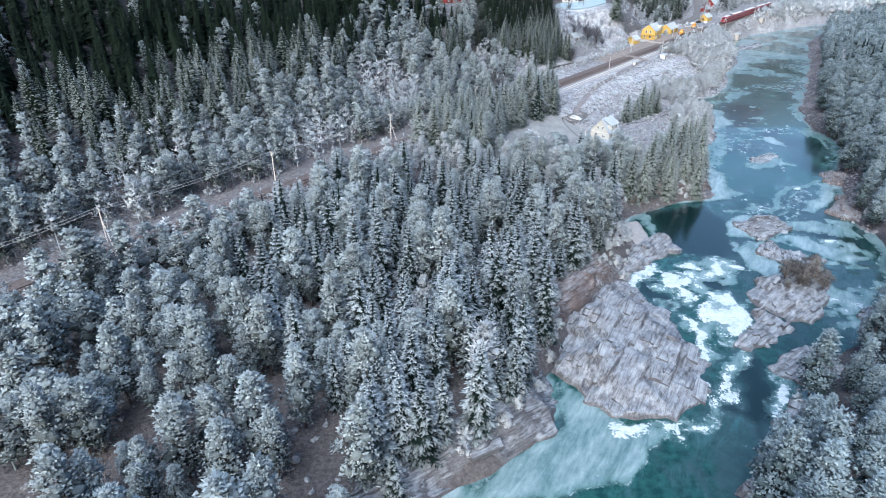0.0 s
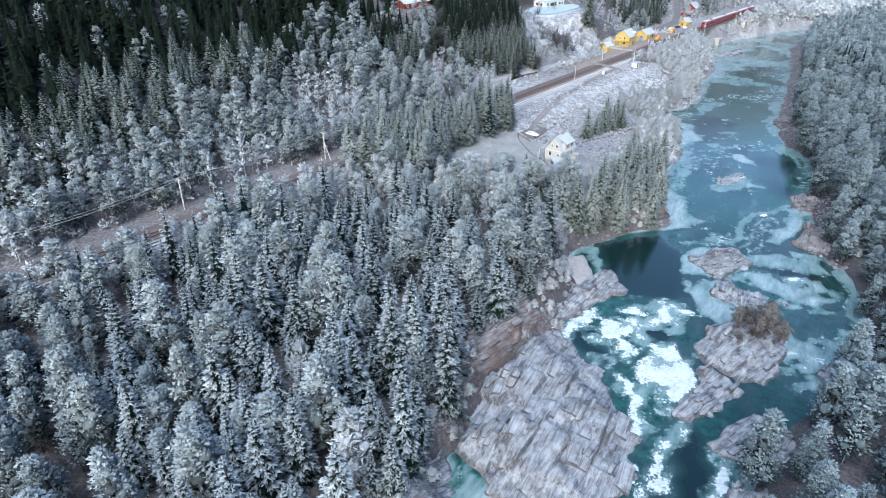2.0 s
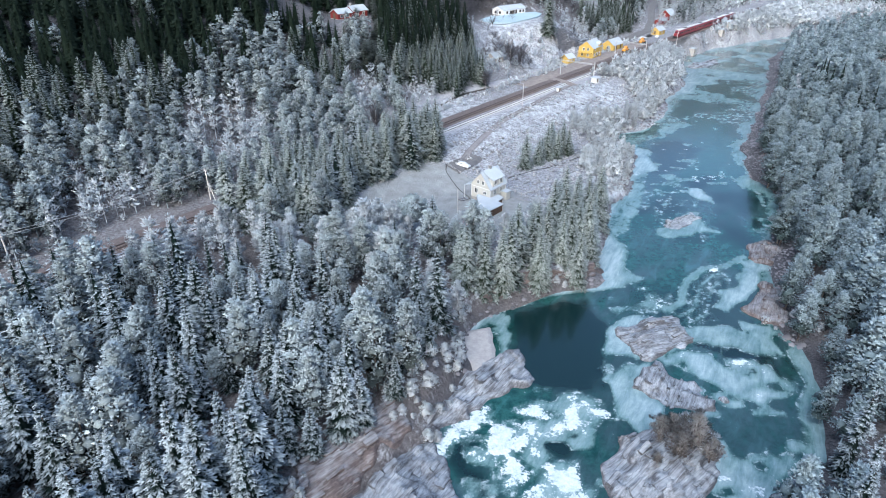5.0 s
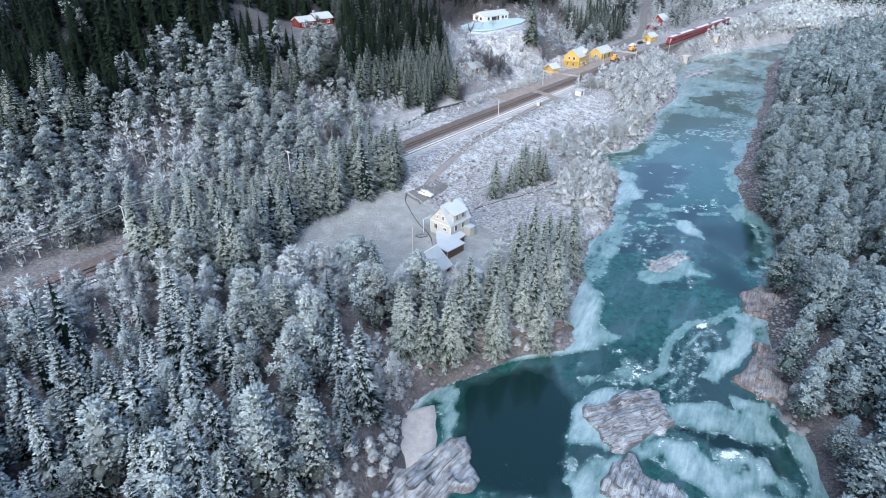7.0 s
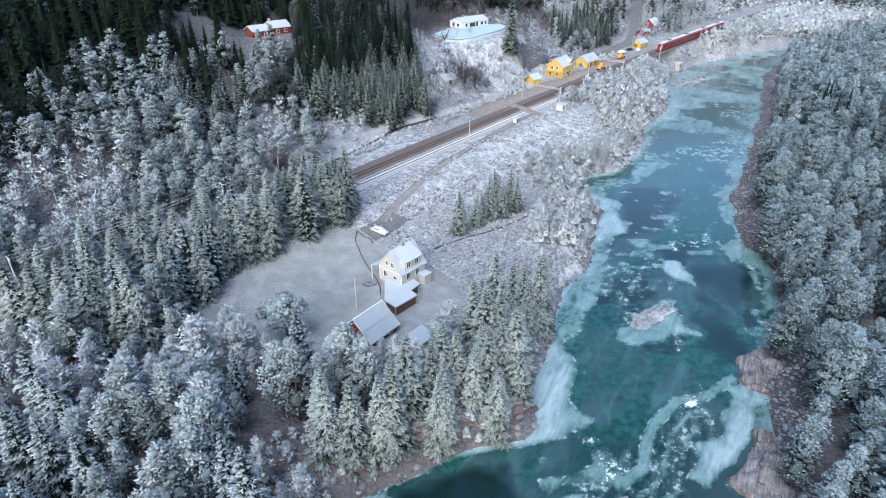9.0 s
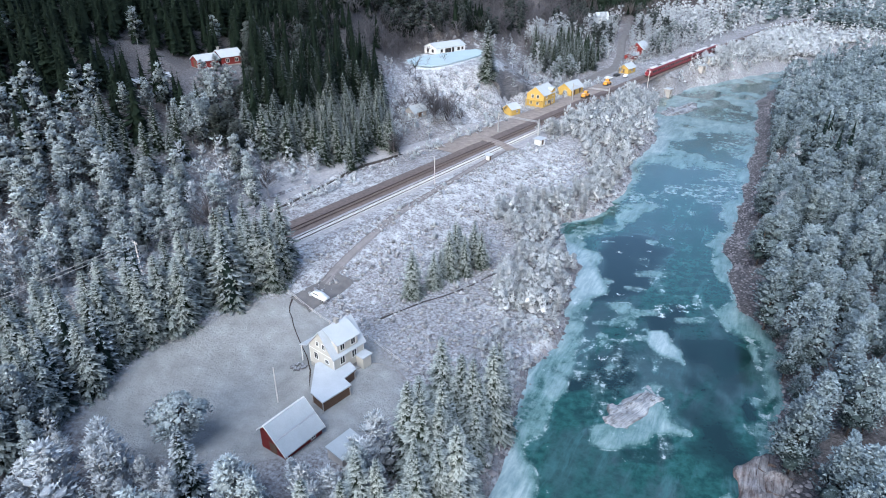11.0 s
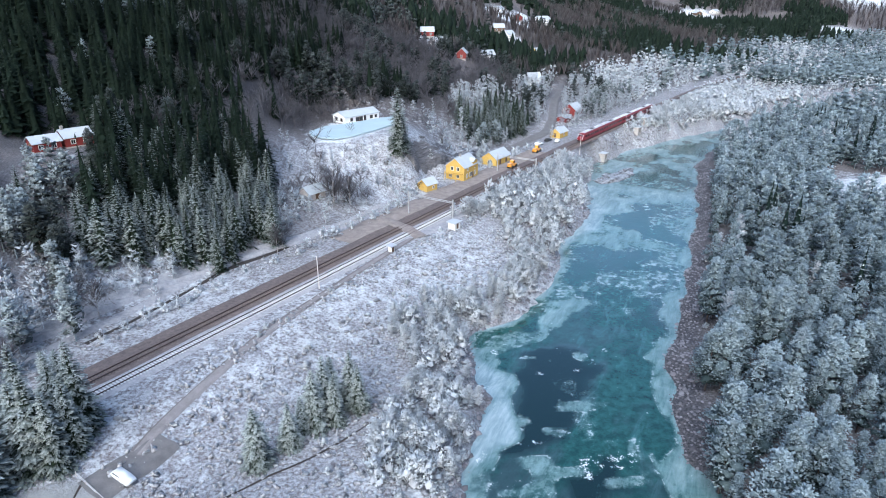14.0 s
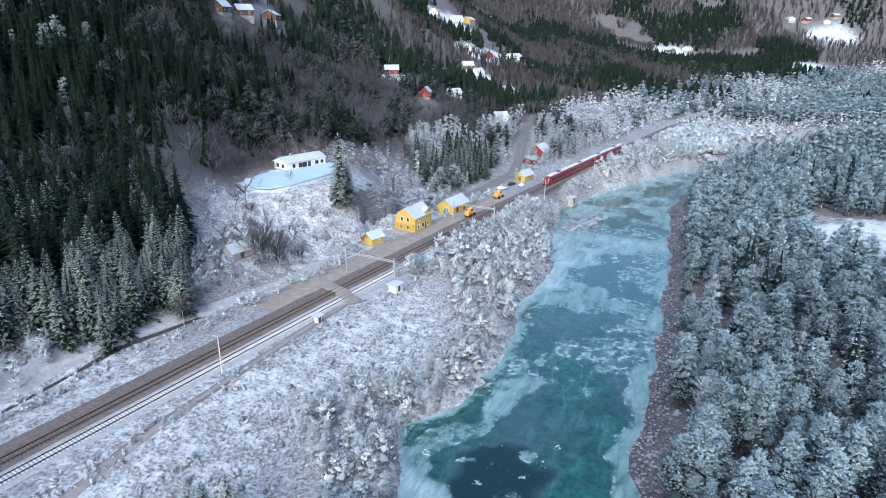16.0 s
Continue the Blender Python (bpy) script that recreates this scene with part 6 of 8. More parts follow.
ok = ~inside_wedge & (((from_right(x, y) > 8) & (v < -12)) | ((from_left(x, y) > 6) & (np.abs(v) > 12))) & (edge_distance(x, y, CLEARING) < -2)
x, y = x[ok], y[ok]
n = len(x)
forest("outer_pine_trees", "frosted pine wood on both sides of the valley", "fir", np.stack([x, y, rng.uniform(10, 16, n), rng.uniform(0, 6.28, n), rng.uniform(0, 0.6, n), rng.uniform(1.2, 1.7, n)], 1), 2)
grow("green", 96.0, 367.0, 23.0, 0, 1, None, 1.25)
grow("green", 98.0, 371.5, 13.0, 80, 2, None, 1.2)
# shrubs rooted in the rock of the island
for k, (x, y, h) in enumerate(((76.0, 113.0, 5.5), (79.0, 115.5, 6.5), (74.5, 117.0, 4.5), (80.5, 112.5, 4.5), (77.0, 118.0, 4.0), (72.5, 112.0, 2.5))):
    grow("shrub", x, y, h, 60 * k, k, 1.5)
# ---- rocks ----
def plate_mesh(seed, material):
    """A jointed rock slab, one unit long and wide: straight long sides, broken ends, a worn upper rim."""
    r = random.Random(seed)
    skew = r.uniform(-0.1, 0.1)
    ring = []
    for x, y in ((-0.5, -0.5), (-0.1, -0.5), (0.25, -0.5), (0.5, -0.5), (0.52, 0.05), (0.5, 0.5), (0.1, 0.5), (-0.3, 0.5), (-0.5, 0.5), (-0.53, 0.0)):
        end = abs(x) > 0.45
        ring.append((x + (skew * y * 2 + r.uniform(-0.05, 0.05) if end else r.uniform(-0.08, 0.08)), y + r.uniform(-0.1, 0.1) * (0.8 if end else 1)))
    bm = bmesh.new()
    n = len(ring)
    lo = [bm.verts.new((x * 1.02, y * 1.04, -0.7)) for x, y in ring]
    hi = [bm.verts.new((x, y, 0.34 + r.uniform(-0.06, 0.06))) for x, y in ring]
    top = [bm.verts.new((x * 0.965, y * 0.86, 0.5 + r.uniform(-0.07, 0.07))) for x, y in ring]
    for k in range(n):
        j = (k + 1) % n
        bm.faces.new((lo[k], lo[j], hi[j], hi[k]))
        bm.faces.new((hi[k], hi[j], top[j], top[k]))
    bm.faces.new(top)
    me = bpy.data.meshes.new("stone")
    bm.normal_update()
    bm.to_mesh(me)
    bm.free()
    me.materials.append(material)
    return me


PLATES = [plate_mesh(k, M_ROCK) for k in range(12)]
RED_PLATES = [plate_mesh(k, M_REDROCK) for k in range(12)]


def outcrop(name, poly, top, strike, label, lean=(0.0, 0.0), size=1.0, period=1.7, hug=False, cover=0.8, red=False):
    """Bedded rock: a stepped body overlaid by jointed slabs that run along its strike."""
    cx, cy = np.mean([p[0] for p in poly]), np.mean([p[1] for p in poly])
    z0 = float(water_z(cy))
    a = radians(strike)
    ca, sa = math.cos(a), math.sin(a)
    xs, ys = np.arange(min(p[0] for p in poly) - 2, max(p[0] for p in poly) + 2, 0.27), np.arange(min(p[1] for p in poly) - 2, max(p[1] for p in poly) + 2, 0.27)
    X, Y = np.meshgrid(xs, ys)

    def surface(X, Y):
        jx, jy = X + 1.5 * fuzz(X, Y, 5, 71) + 0.7 * fuzz(X, Y, 1.7, 72), Y + 1.5 * fuzz(X, Y, 5, 73) + 0.7 * fuzz(X, Y, 1.7, 74)
        e = edge_distance(jx, jy, poly)
        across = -(X - cx) * sa + (Y - cy) * ca + 0.5 * fuzz(X, Y, 8, 75) + 0.16 * fuzz(X, Y, 2.2, 78)
        along = (X - cx) * ca + (Y - cy) * sa
        bed = across / (period * 2.2)
        joint = (along + 1.8 * fuzz(X, Y, 9, 76) + 0.7 * fuzz(X, Y, 3, 79)) / 7.5 + 0.31 * np.floor(bed)
        tone = np.sin(np.floor(bed) * 12.9 + np.floor(joint) * 78.2)
        leaf = across / 0.62 + 0.4 * np.sin(np.floor(joint * 2) * 5.1)
        h = top + lean[0] * (X - cx) + lean[1] * (Y - cy) + min(1.0, top / 1.5) * (0.55 * (1 - bed % 1.0) + 0.42 * tone + 0.5 * (joint % 1.0))
        h = h * (0.2 + 0.8 * ease(e + 1.2 * fuzz(X, Y, 2.5, 81) + 1.5 * tone, 0, 2.0 + 3.2 * top)) if not hug else h
        h = h + 0.16 * (1 - leaf % 1.0) + 0.12 * fuzz(X, Y, 0.9, 77) + 0.3 * fuzz(X, Y, 3.2, 80)
        if hug:
            h = h + np.maximum(height(X, Y) - z0, 0)
        return z0 - 1.2 + (np.maximum(h, 0.08) + 1.2) * ease(e, -1.0, 0.6), e
    Z, e = surface(X, Y)
    cells = quads(len(xs), len(ys))
    cells = cells[(e.ravel()[cells] > -1.4).any(1)]
    used = np.unique(cells)
    re = np.full(X.size, -1)
    re[used] = np.arange(len(used))
    t = thing(name, pose(cx, cy, z0, 0, 0, strike), label, "rock")
    body = poly_mesh("rock_body", np.stack([(X - cx) * ca + (Y - cy) * sa, (Y - cy) * ca - (X - cx) * sa, Z - z0], -1).reshape(-1, 3)[used], re[cells], M_REDROCK if red else M_ROCK)
    part("rock_body", body, None, t)
    r = np.random.default_rng(int(cx * 7 + cy))
    reach = max(np.hypot(p[0] - cx, p[1] - cy) for p in poly)
    v = -reach
    while v < reach:
        wide = period * size * r.choice((0.25, 0.4, 0.6, 1.0))
        u = -reach + r.uniform(0, 4)
        while u < reach:
            long = size * r.uniform(1.2, 5.2) * (0.5 + 0.5 * wide / period)
            pu = np.array([u + 0.1 * long, u + 0.5 * long, u + 0.9 * long])
            pz, pe = surface(cx + pu * ca - v * sa, cy + pu * sa + v * ca)
            if pe[1] > 0.5 and pe.min() > -0.5 and r.uniform() < cover * 0.42:
                ob = part("stone", (RED_PLATES if red else PLATES)[r.integers(12)], None, t)
                pitch = math.degrees(math.atan2(pz[2] - pz[0], 0.8 * long))
                ob.matrix_basis = pose(u + long / 2, v, float(pz[1]) - z0 - 0.06 + r.uniform(-0.15, 0.12), 8 + r.uniform(-8, 8), -pitch * 0.8 + r.uniform(-3, 3), r.uniform(-7, 7)) @ Matrix.Diagonal((long * r.uniform(0.85, 1.1), wide * r.uniform(0.9, 1.12), r.uniform(0.3, 0.65), 1))
            u += long
        v += wide
    return t


outcrop("rock_slab", SLAB, 2.0, 59, "broad bedded grey rock slab sloping into the river", (-0.075, 0.02), 1.1, 1.9)
outcrop("rock_ledge", ROCKY[1], 1.6, 52, "narrow layered rock ledge beside the green pool", (-0.05, 0.0), 1.0, 1.3)
outcrop("rock_island", [(65, 113.4), (69.3, 119.9), (73.5, 120), (81, 122), (84.4, 118.5), (83.4, 113.3), (77.8, 106.3), (72, 102.5), (68, 104.5), (64.9, 108)], 1.5, 38, "layered rock island with frost and a bare tree", period=1.5)
outcrop("rock_reef", [(54.9, 94.3), (57.5, 91.6), (63.4, 97), (69.1, 101), (67.6, 104.6), (64.9, 107.4), (62.8, 106.3), (61.9, 102)], 0.9, 39, "low ribbed reef of layered rock at the island's foot", size=0.8, period=1.0, cover=0.9)
outcrop("rock_reef", [(75.9, 147.7), (83.2, 151.7), (88.6, 150.6), (90.3, 143.8), (84.2, 140.1), (80.2, 137.5), (77.5, 138.5), (75.8, 142)], 1.0, 20, "snow-dusted rocks in the rapids", size=0.8, period=1.3)
outcrop("rock_reef", [(77.6, 136), (82.7, 137.2), (84.9, 131.7), (89.4, 127), (87.5, 124.7), (82.9, 125.5), (78, 126.5), (75.7, 130.1)], 0.9, 60, "snow-dusted rocks in the rapids", size=0.8, period=1.3)
outcrop("rock_island", [(59.6, 89), (63.2, 93.3), (68.3, 96.1), (71.5, 93.3), (74.2, 89.8), (70.1, 84.2), (64.4, 80.9), (61.3, 84.3), (59, 87.4)], 1.8, 37, "rounded layered rock beside the wooded shore", period=1.2, cover=0.9)
outcrop("rock_reef", [(99.5, 191.5), (102.5, 197), (110.5, 202.3), (112.5, 198.7), (107.5, 194.2), (102.9, 190.8)], 0.4, 35, "low frosted rocks on the ice of the river", size=0.5, period=1.3, cover=0.5)
outcrop("rock_reef", [(110.2, 201.2), (112, 203), (113, 201.4), (111.2, 199.8)], 0.3, 35, "small frosted rock in the river", size=0.4, period=0.9)
outcrop("rock_ledge", [(42, 61), (52, 73), (57, 79), (64, 79), (60, 70), (48, 58)], 1.2, 50, "rocky shore under frosted trees")
outcrop("rock_ledge", [(72, 86), (84, 103), (92, 111), (96, 108), (86, 98), (76, 84)], 1.3, 45, "rocky shore under frosted trees", period=1.3)
outcrop("rock_ledge", [(103.4, 154.5), (108.3, 160.3), (112.2, 164), (117, 160), (114, 149), (106.5, 149)], 1.5, 60, "reddish rock shelf below the frosted pines", red=True)
outcrop("rock_ledge", [(115.4, 175), (118.3, 182.1), (123.9, 187.1), (125, 179.6), (119, 171.5)], 1.4, 60, "reddish rock shelf below the frosted pines", red=True)
outcrop("rock_ledge", [(-14, 47), (-4, 57), (4, 63.5), (10, 67), (17, 73), (19.5, 80), (18, 88), (12, 79), (3, 71), (-8, 62), (-18, 52)], 0.25, 38, "dark layered bank ledge below the wood", (0, 0), 1.0, 1.5, True, 0.6)
outcrop("rock_ledge", [(49, 153), (55, 157.5), (63, 161.5), (74, 164.5), (78, 170), (74, 170), (62, 166), (50, 160)], 1.3, 14, "brown rock face below the tall spruces", (0, 0), 1.0, 1.4, True, 0.6, red=True)
outcrop("rock_ledge", [(180, 400), (190, 410), (206, 419), (203, 410), (192, 400), (182, 394)], 1.2, 40, "snow-covered rock point reaching into the river")
outcrop("rock_ledge", [(101, 366), (110, 377), (118, 386), (127, 396), (134, 404), (131, 407), (122, 399), (113, 389), (104, 379), (98, 369)], 1.6, 48, "dark rock cutting behind the yellow station", (0, 0), 1.0, 1.4, True, 0.6)
outcrop("rock_ledge", [(22, 92), (25, 103), (31, 111), (37, 119), (33, 123), (24, 113), (16, 98)], 0.2, 44, "brown broken rock face at the wood's edge", (0, 0), 0.9, 1.5, True, 0.6, red=True)


def stones_along(name, label, x, y, size, rng, material):
    """Loose shingle, one mesh."""
    base = np.array([(1, 0, 0), (0.3, 0.9, 0.1), (-0.8, 0.5, 0), (-0.7, -0.6, 0.1), (0.4, -0.9, 0), (0.1, 0.0, 0.75)])
    tri = np.array([(0, 1, 5), (1, 2, 5), (2, 3, 5), (3, 4, 5), (4, 0, 5)])
    n = len(x)
    V = base[None] * size[:, None, None] * rng.uniform(0.6, 1.3, (n, 6, 3))
    a = rng.uniform(0, 6.28, n)[:, None]
    P = np.stack([V[..., 0] * np.cos(a) - V[..., 1] * np.sin(a) + x[:, None], V[..., 0] * np.sin(a) + V[..., 1] * np.cos(a) + y[:, None], V[..., 2] + height(x, y)[:, None] + 0.02], -1)
    T = tri[None] + (np.arange(n) * 6)[:, None, None]
    return tagged(new(name, poly_mesh(name, P.reshape(-1, 3), T.reshape(-1, 3), material)), label, "stones", kind="stuff")


x, y, rng = scatter(100, 260, 150, 450, 0.68, 31)
dr = from_right(x, y)
ok = (dr > -0.8) & (dr < 8.5 + 2 * fuzz(x, y, 7, 81)) & (rng.uniform(0, 1, len(x)) < 0.85)
stones_along("river_shingle", "dark grey river cobbles dusted with frost", x[ok], y[ok], rng.uniform(0.22, 0.46, ok.sum()) * (1 + 0.9 * (rng.uniform(0, 1, ok.sum()) > 0.95)), rng, M_SHINGLE)
x, y, rng = scatter(30, 250, 60, 480, 1.2, 32)
dl = from_left(x, y)
ok = (np.abs(dl - 0.2) < 1.3 + fuzz(x, y, 6, 82)) & (rng.uniform(0, 1, len(x)) < 0.7)
stones_along("bank_boulders", "dark boulders along the foot of the river bank", x[ok], y[ok], rng.uniform(0.25, 0.9, ok.sum()), rng, M_SHINGLE)

x, y, rng = scatter(100, 122, 138, 156, 1.1, 36)
ok = edge_distance(x, y, [(106.5, 149), (116.5, 152), (114.5, 144), (107.5, 140)]) > 0
stones_along("scree", "dark reddish boulders below the shore rocks", x[ok], y[ok], rng.uniform(0.4, 1.0, ok.sum()), rng, M_SHINGLE)

# ---- railway ----
S0, S1 = 0.0, rail_length(700)
MAIN, SIDE = -2.2, -6.9
strip("trackbed", S0, S1, MAIN - 2.4, MAIN + 4.6, 7.5, M_BALLAST, "dark brown railway ballast", "trackbed")
strip("siding_bed", rail_length(-90), rail_length(168), SIDE - 2.2, SIDE + 2.2, 7.46, M_SIDING, "frosted ballast of the siding", "trackbed")
strip("station_yard", rail_length(82), rail_length(165), MAIN + 4.8, MAIN + 12.5, 7.52, M_YARD, "brown gravel yard of the station", "yard", wobble=0.6)
strip("frosted_margin", rail_length(90), rail_length(165), SIDE - 5, SIDE - 2.5, 7.4, M_SIDING, "frosted gravel margin beside the tracks", "yard", wobble=0.8)


def rails(name, s0, s1, v, label):
    t = thing(name, pose(0, 0, 0), label, "rails")
    for off in (-0.75, 0.75):
        s = np.arange(s0, s1, 4.0)
        cols = []
        for dv, z in ((-0.1, 7.6), (-0.055, 7.78), (0.055, 7.78), (0.1, 7.6)):
            x, y, _ = rail_point(s, v + off + dv)
            cols.append(np.stack([x, y, x * 0 + z], 1))
        V = np.stack(cols, 1)
        i = np.arange(V.shape[0] * 4).reshape(-1, 4)
        F = np.stack([i[:-1, :-1], i[1:, :-1], i[1:, 1:], i[:-1, 1:]], -1).reshape(-1, 4)[:, ::-1]
        part("rail", poly_mesh("rail", V.reshape(-1, 3), F, M_RAIL), None, t)
    return t


main_track = rails("railway_track", S0, S1, MAIN, "brown main railway track with dark rails")
side_track = rails("railway_track", rail_length(-90), rail_length(168), SIDE, "siding track with pale concrete sleepers")


def sleepers(track, s, v, material, single):
    bm = boxes((-0.13, 0.13, -1.25, 1.25, 0, 0.14), bevel=0.02)
    me = bpy.data.meshes.new("sleeper")
    bm.to_mesh(me)
    bm.free()
    me.materials.append(material)
    x, y, h = rail_point(s, v)
    if single:
        for k in range(len(s)):
            ob = part("sleeper", me, None, track)
            ob.matrix_basis = pose(float(x[k]), float(y[k]), 7.5, 0, 0, math.degrees(h[k]))
        return
    base = np.array([(-0.13, -1.25, 0), (0.13, -1.25, 0), (0.13, 1.25, 0), (-0.13, 1.25, 0), (-0.13, -1.25, 0.13), (0.13, -1.25, 0.13), (0.13, 1.25, 0.13), (-0.13, 1.25, 0.13)])
    face = np.array([(4, 5, 6, 7), (0, 1, 5, 4), (1, 2, 6, 5), (2, 3, 7, 6), (3, 0, 4, 7)])
    c, sn = np.cos(h)[:, None], np.sin(h)[:, None]
    P = np.stack([base[:, 0] * c - base[:, 1] * sn + x[:, None], base[:, 0] * sn + base[:, 1] * c + y[:, None], np.tile(base[:, 2] + 7.5, (len(s), 1))], -1)
    Fc = face[None] + (np.arange(len(s)) * 8)[:, None, None]
    tagged(part("sleeper_band", poly_mesh("sleeper_band", P.reshape(-1, 3), Fc.reshape(-1, 4), material), None, track), kind="stuff")


a, b = rail_length(28), rail_length(112)
sleepers(side_track, np.arange(a, b, 0.62), SIDE, M_SLEEPER, True)
sleepers(side_track, np.concatenate([np.arange(rail_length(-90), a, 0.62), np.arange(b, rail_length(168), 0.62)]), SIDE, M_SLEEPER, False)
sleepers(main_track, np.arange(rail_length(-100), rail_length(300), 0.62), MAIN, M_SLEEPER_OLD, False)

# lanes and the road up from the station
lane = [(49.5, 231), (52, 238), (57.5, 249.5), (63.5, 262), (71, 273.5), (79.5, 286.5), (88, 299.5), (94.5, 309), (99, 316)]
path_band("road_lane", lane, 2.5, 0.1, M_ROAD, "grey frosted gravel lane between heath and railway", "lane")
for side in (-0.75, 0.75):
    path_band("wheel_rut", [(x + 0.8 * side, y - 0.6 * side) for x, y in lane], 0.5, 0.13, M_DIRT, "darker wheel rut of the gravel lane", "lane")
path_band("stream", [(30, 262), (37.9, 273.3), (40.9, 279.1), (44.5, 284.2), (47.3, 289.4), (51.1, 296.1), (58.5, 302.8), (64.3, 310.2)], 1.3, 0.08, M_DITCH, "narrow dark stream between snowy banks above the railway", "stream")
path_band("snow_strip", [(20, 254), (36.1, 276), (41, 284.5), (46.9, 294.5), (53.6, 302.5), (60, 309)], 2.6, 0.12, M_SIDING, "strip of old snow beside the stream", "snow strip")
path_band("road_turn", [(45.5, 223.5), (48, 227), (51, 230.5), (53.5, 235)], 5.6, 0.16, M_ASPHALT, "dark parking place by the garden gate", "parking place")
path_band("road_hill", ROAD_HILL, 5.0, 0.15, M_ASPHALT, "grey asphalt road curving up from the station", "road")
path_band("road_verge", [(10, 248), (34, 281), (53, 302), (68, 316), (81, 329), (92, 345)], 4.5, 0.12, M_SIDING, "snow-covered track above the railway", "lane")
path_band("crossing", [(88, 332), (96, 322), (101, 312)], 4.5, 0.45, M_YARD, "brown level crossing over the tracks", "crossing")


# flat band without a hollow: the ditch's shadow is in its dark colour
path_band("ditch", [(62, 221), (69, 225.5), (78, 231), (86, 239), (92, 242)], 0.7, 0.1, M_DITCH, "narrow dark ditch through the heather", "ditch")


# ---- houses ----
def wall_prism(L, W, eave, ridge, base):
    bm = bmesh.new()
    ends = []
    for x in (-L / 2, L / 2):
        ends.append([bm.verts.new((x, *p)) for p in ((-W / 2, -base), (W / 2, -base), (W / 2, eave), (0, ridge), (-W / 2, eave))])
    for k in range(5):
        j = (k + 1) % 5
        bm.faces.new((ends[0][k], ends[0][j], ends[1][j], ends[1][k]))
    bm.faces.new(ends[0][::-1])
    bm.faces.new(ends[1])
    bmesh.ops.recalc_face_normals(bm, faces=bm.faces[:])
    return bm


def roof_slabs(L, W, eave, ridge, over=0.4, thick=0.16):
    bm = bmesh.new()
    slope = (ridge - eave) / (W / 2)
    for s in (-1, 1):
        y0, z0 = s * (W / 2 + over), eave - slope * over + 0.02
        pts = [(y0, z0), (0, ridge + 0.02), (0, ridge + thick + 0.05), (y0, z0 + thick)]
        a = [bm.verts.new((-L / 2 - over, *p)) for p in pts]
        c = [bm.verts.new((L / 2 + over, *p)) for p in pts]
        for k in range(4):
            j = (k + 1) % 4
            bm.faces.new((a[k], a[j], c[j], c[k]))
        bm.faces.new(a)
        bm.faces.new(c)
    bmesh.ops.recalc_face_normals(bm, faces=bm.faces[:])
    return bm


SIDES = {"F": lambda L, W: (0, -W / 2, 0), "R": lambda L, W: (L / 2, 0, 90), "B": lambda L, W: (0, W / 2, 180), "L": lambda L, W: (-L / 2, 0, 270)}


def window_at(house, L, W, side, u, z, w, h, frame_mat, door=None):
    """A casement with frame, mullion and pane on a wall; or a door."""
    x, y, turn = SIDES[side](L, W)
    m = pose(x, y, 0, 0, 0, turn) @ pose(u, 0, z)
    t = 0.11
    if door:
        ob = part("door", boxes((-w / 2, w / 2, -0.06, 0.02, -h / 2, h / 2), (-w / 2 - t, w / 2 + t, -0.04, 0.02, h / 2, h / 2 + t)), door, house)
        ob.matrix_basis = m
        return
    rows = [(-w / 2 - t, -w / 2, -0.08, 0.03, -h / 2 - t, h / 2 + t), (w / 2, w / 2 + t, -0.08, 0.03, -h / 2 - t, h / 2 + t),
            (-w / 2, w / 2, -0.08, 0.03, h / 2, h / 2 + t), (-w / 2, w / 2, -0.08, 0.03, -h / 2 - t, -h / 2), (-0.035, 0.035, -0.06, 0.0, -h / 2, h / 2)]
    ob = part("window", boxes(*rows), frame_mat, house)
    ob.matrix_basis = m
    part("pane", boxes((-w / 2, w / 2, -0.025, 0.0, -h / 2, h / 2)), M_PANE, ob)


def gable_house(name, label, x, y, rot, L, W, eave, ridge, wall, roof, windows=(), trim=None, chimney=None, base=1.2, z=None, category="house", plinth=True):
    z = ground_at(x, y) if z is None else z
    h = thing(name, pose(x, y, z, 0, 0, rot), label, category)
    part("wall", wall_prism(L, W, eave, ridge, base if not plinth else 0), wall, h)
    if plinth:
        part("foundation", boxes((-L / 2 - 0.03, L / 2 + 0.03, -W / 2 - 0.03, W / 2 + 0.03, -base, 0.3)), M_STONE, h)
    part("roof", roof_slabs(L, W, eave, ridge), roof, h)
    for side, u, zz, w, hh, *door in windows:
        window_at(h, L, W, side, u, zz, w, hh, trim or M_WHITE, door[0] if door else None)
    for c in ([chimney] if chimney else []):
        part("chimney", boxes((c - 0.32, c + 0.32, -0.32, 0.32, ridge - 0.6, ridge + 0.9), (c - 0.4, c + 0.4, -0.4, 0.4, ridge + 0.9, ridge + 1.02)), M_STONE, h)
    return h


# dwelling house on the river plain
def roof_slab(xa, xb, pts):
    """A slab of roof drawn out along x from its four-cornered section."""
    bm = bmesh.new()
    e0, e1 = [bm.verts.new((xa, *p)) for p in pts], [bm.verts.new((xb, *p)) for p in pts]
    for k in range(len(pts)):
        j = (k + 1) % len(pts)
        bm.faces.new((e0[k], e0[j], e1[j], e1[k]))
    bm.faces.new(e0), bm.faces.new(e1)
    bmesh.ops.recalc_face_normals(bm, faces=bm.faces[:])
    return bm


def prism(plan, z0, z1):
    """An upright block over a plan."""
    bm = bmesh.new()
    lo, hi = [bm.verts.new((*p, z0)) for p in plan], [bm.verts.new((*p, z1)) for p in plan]
    for k in range(len(plan)):
        j = (k + 1) % len(plan)
        bm.faces.new((lo[k], lo[j], hi[j], hi[k]))
    bm.faces.new(lo), bm.faces.new(hi)
    bmesh.ops.recalc_face_normals(bm, faces=bm.faces[:])
    return bm


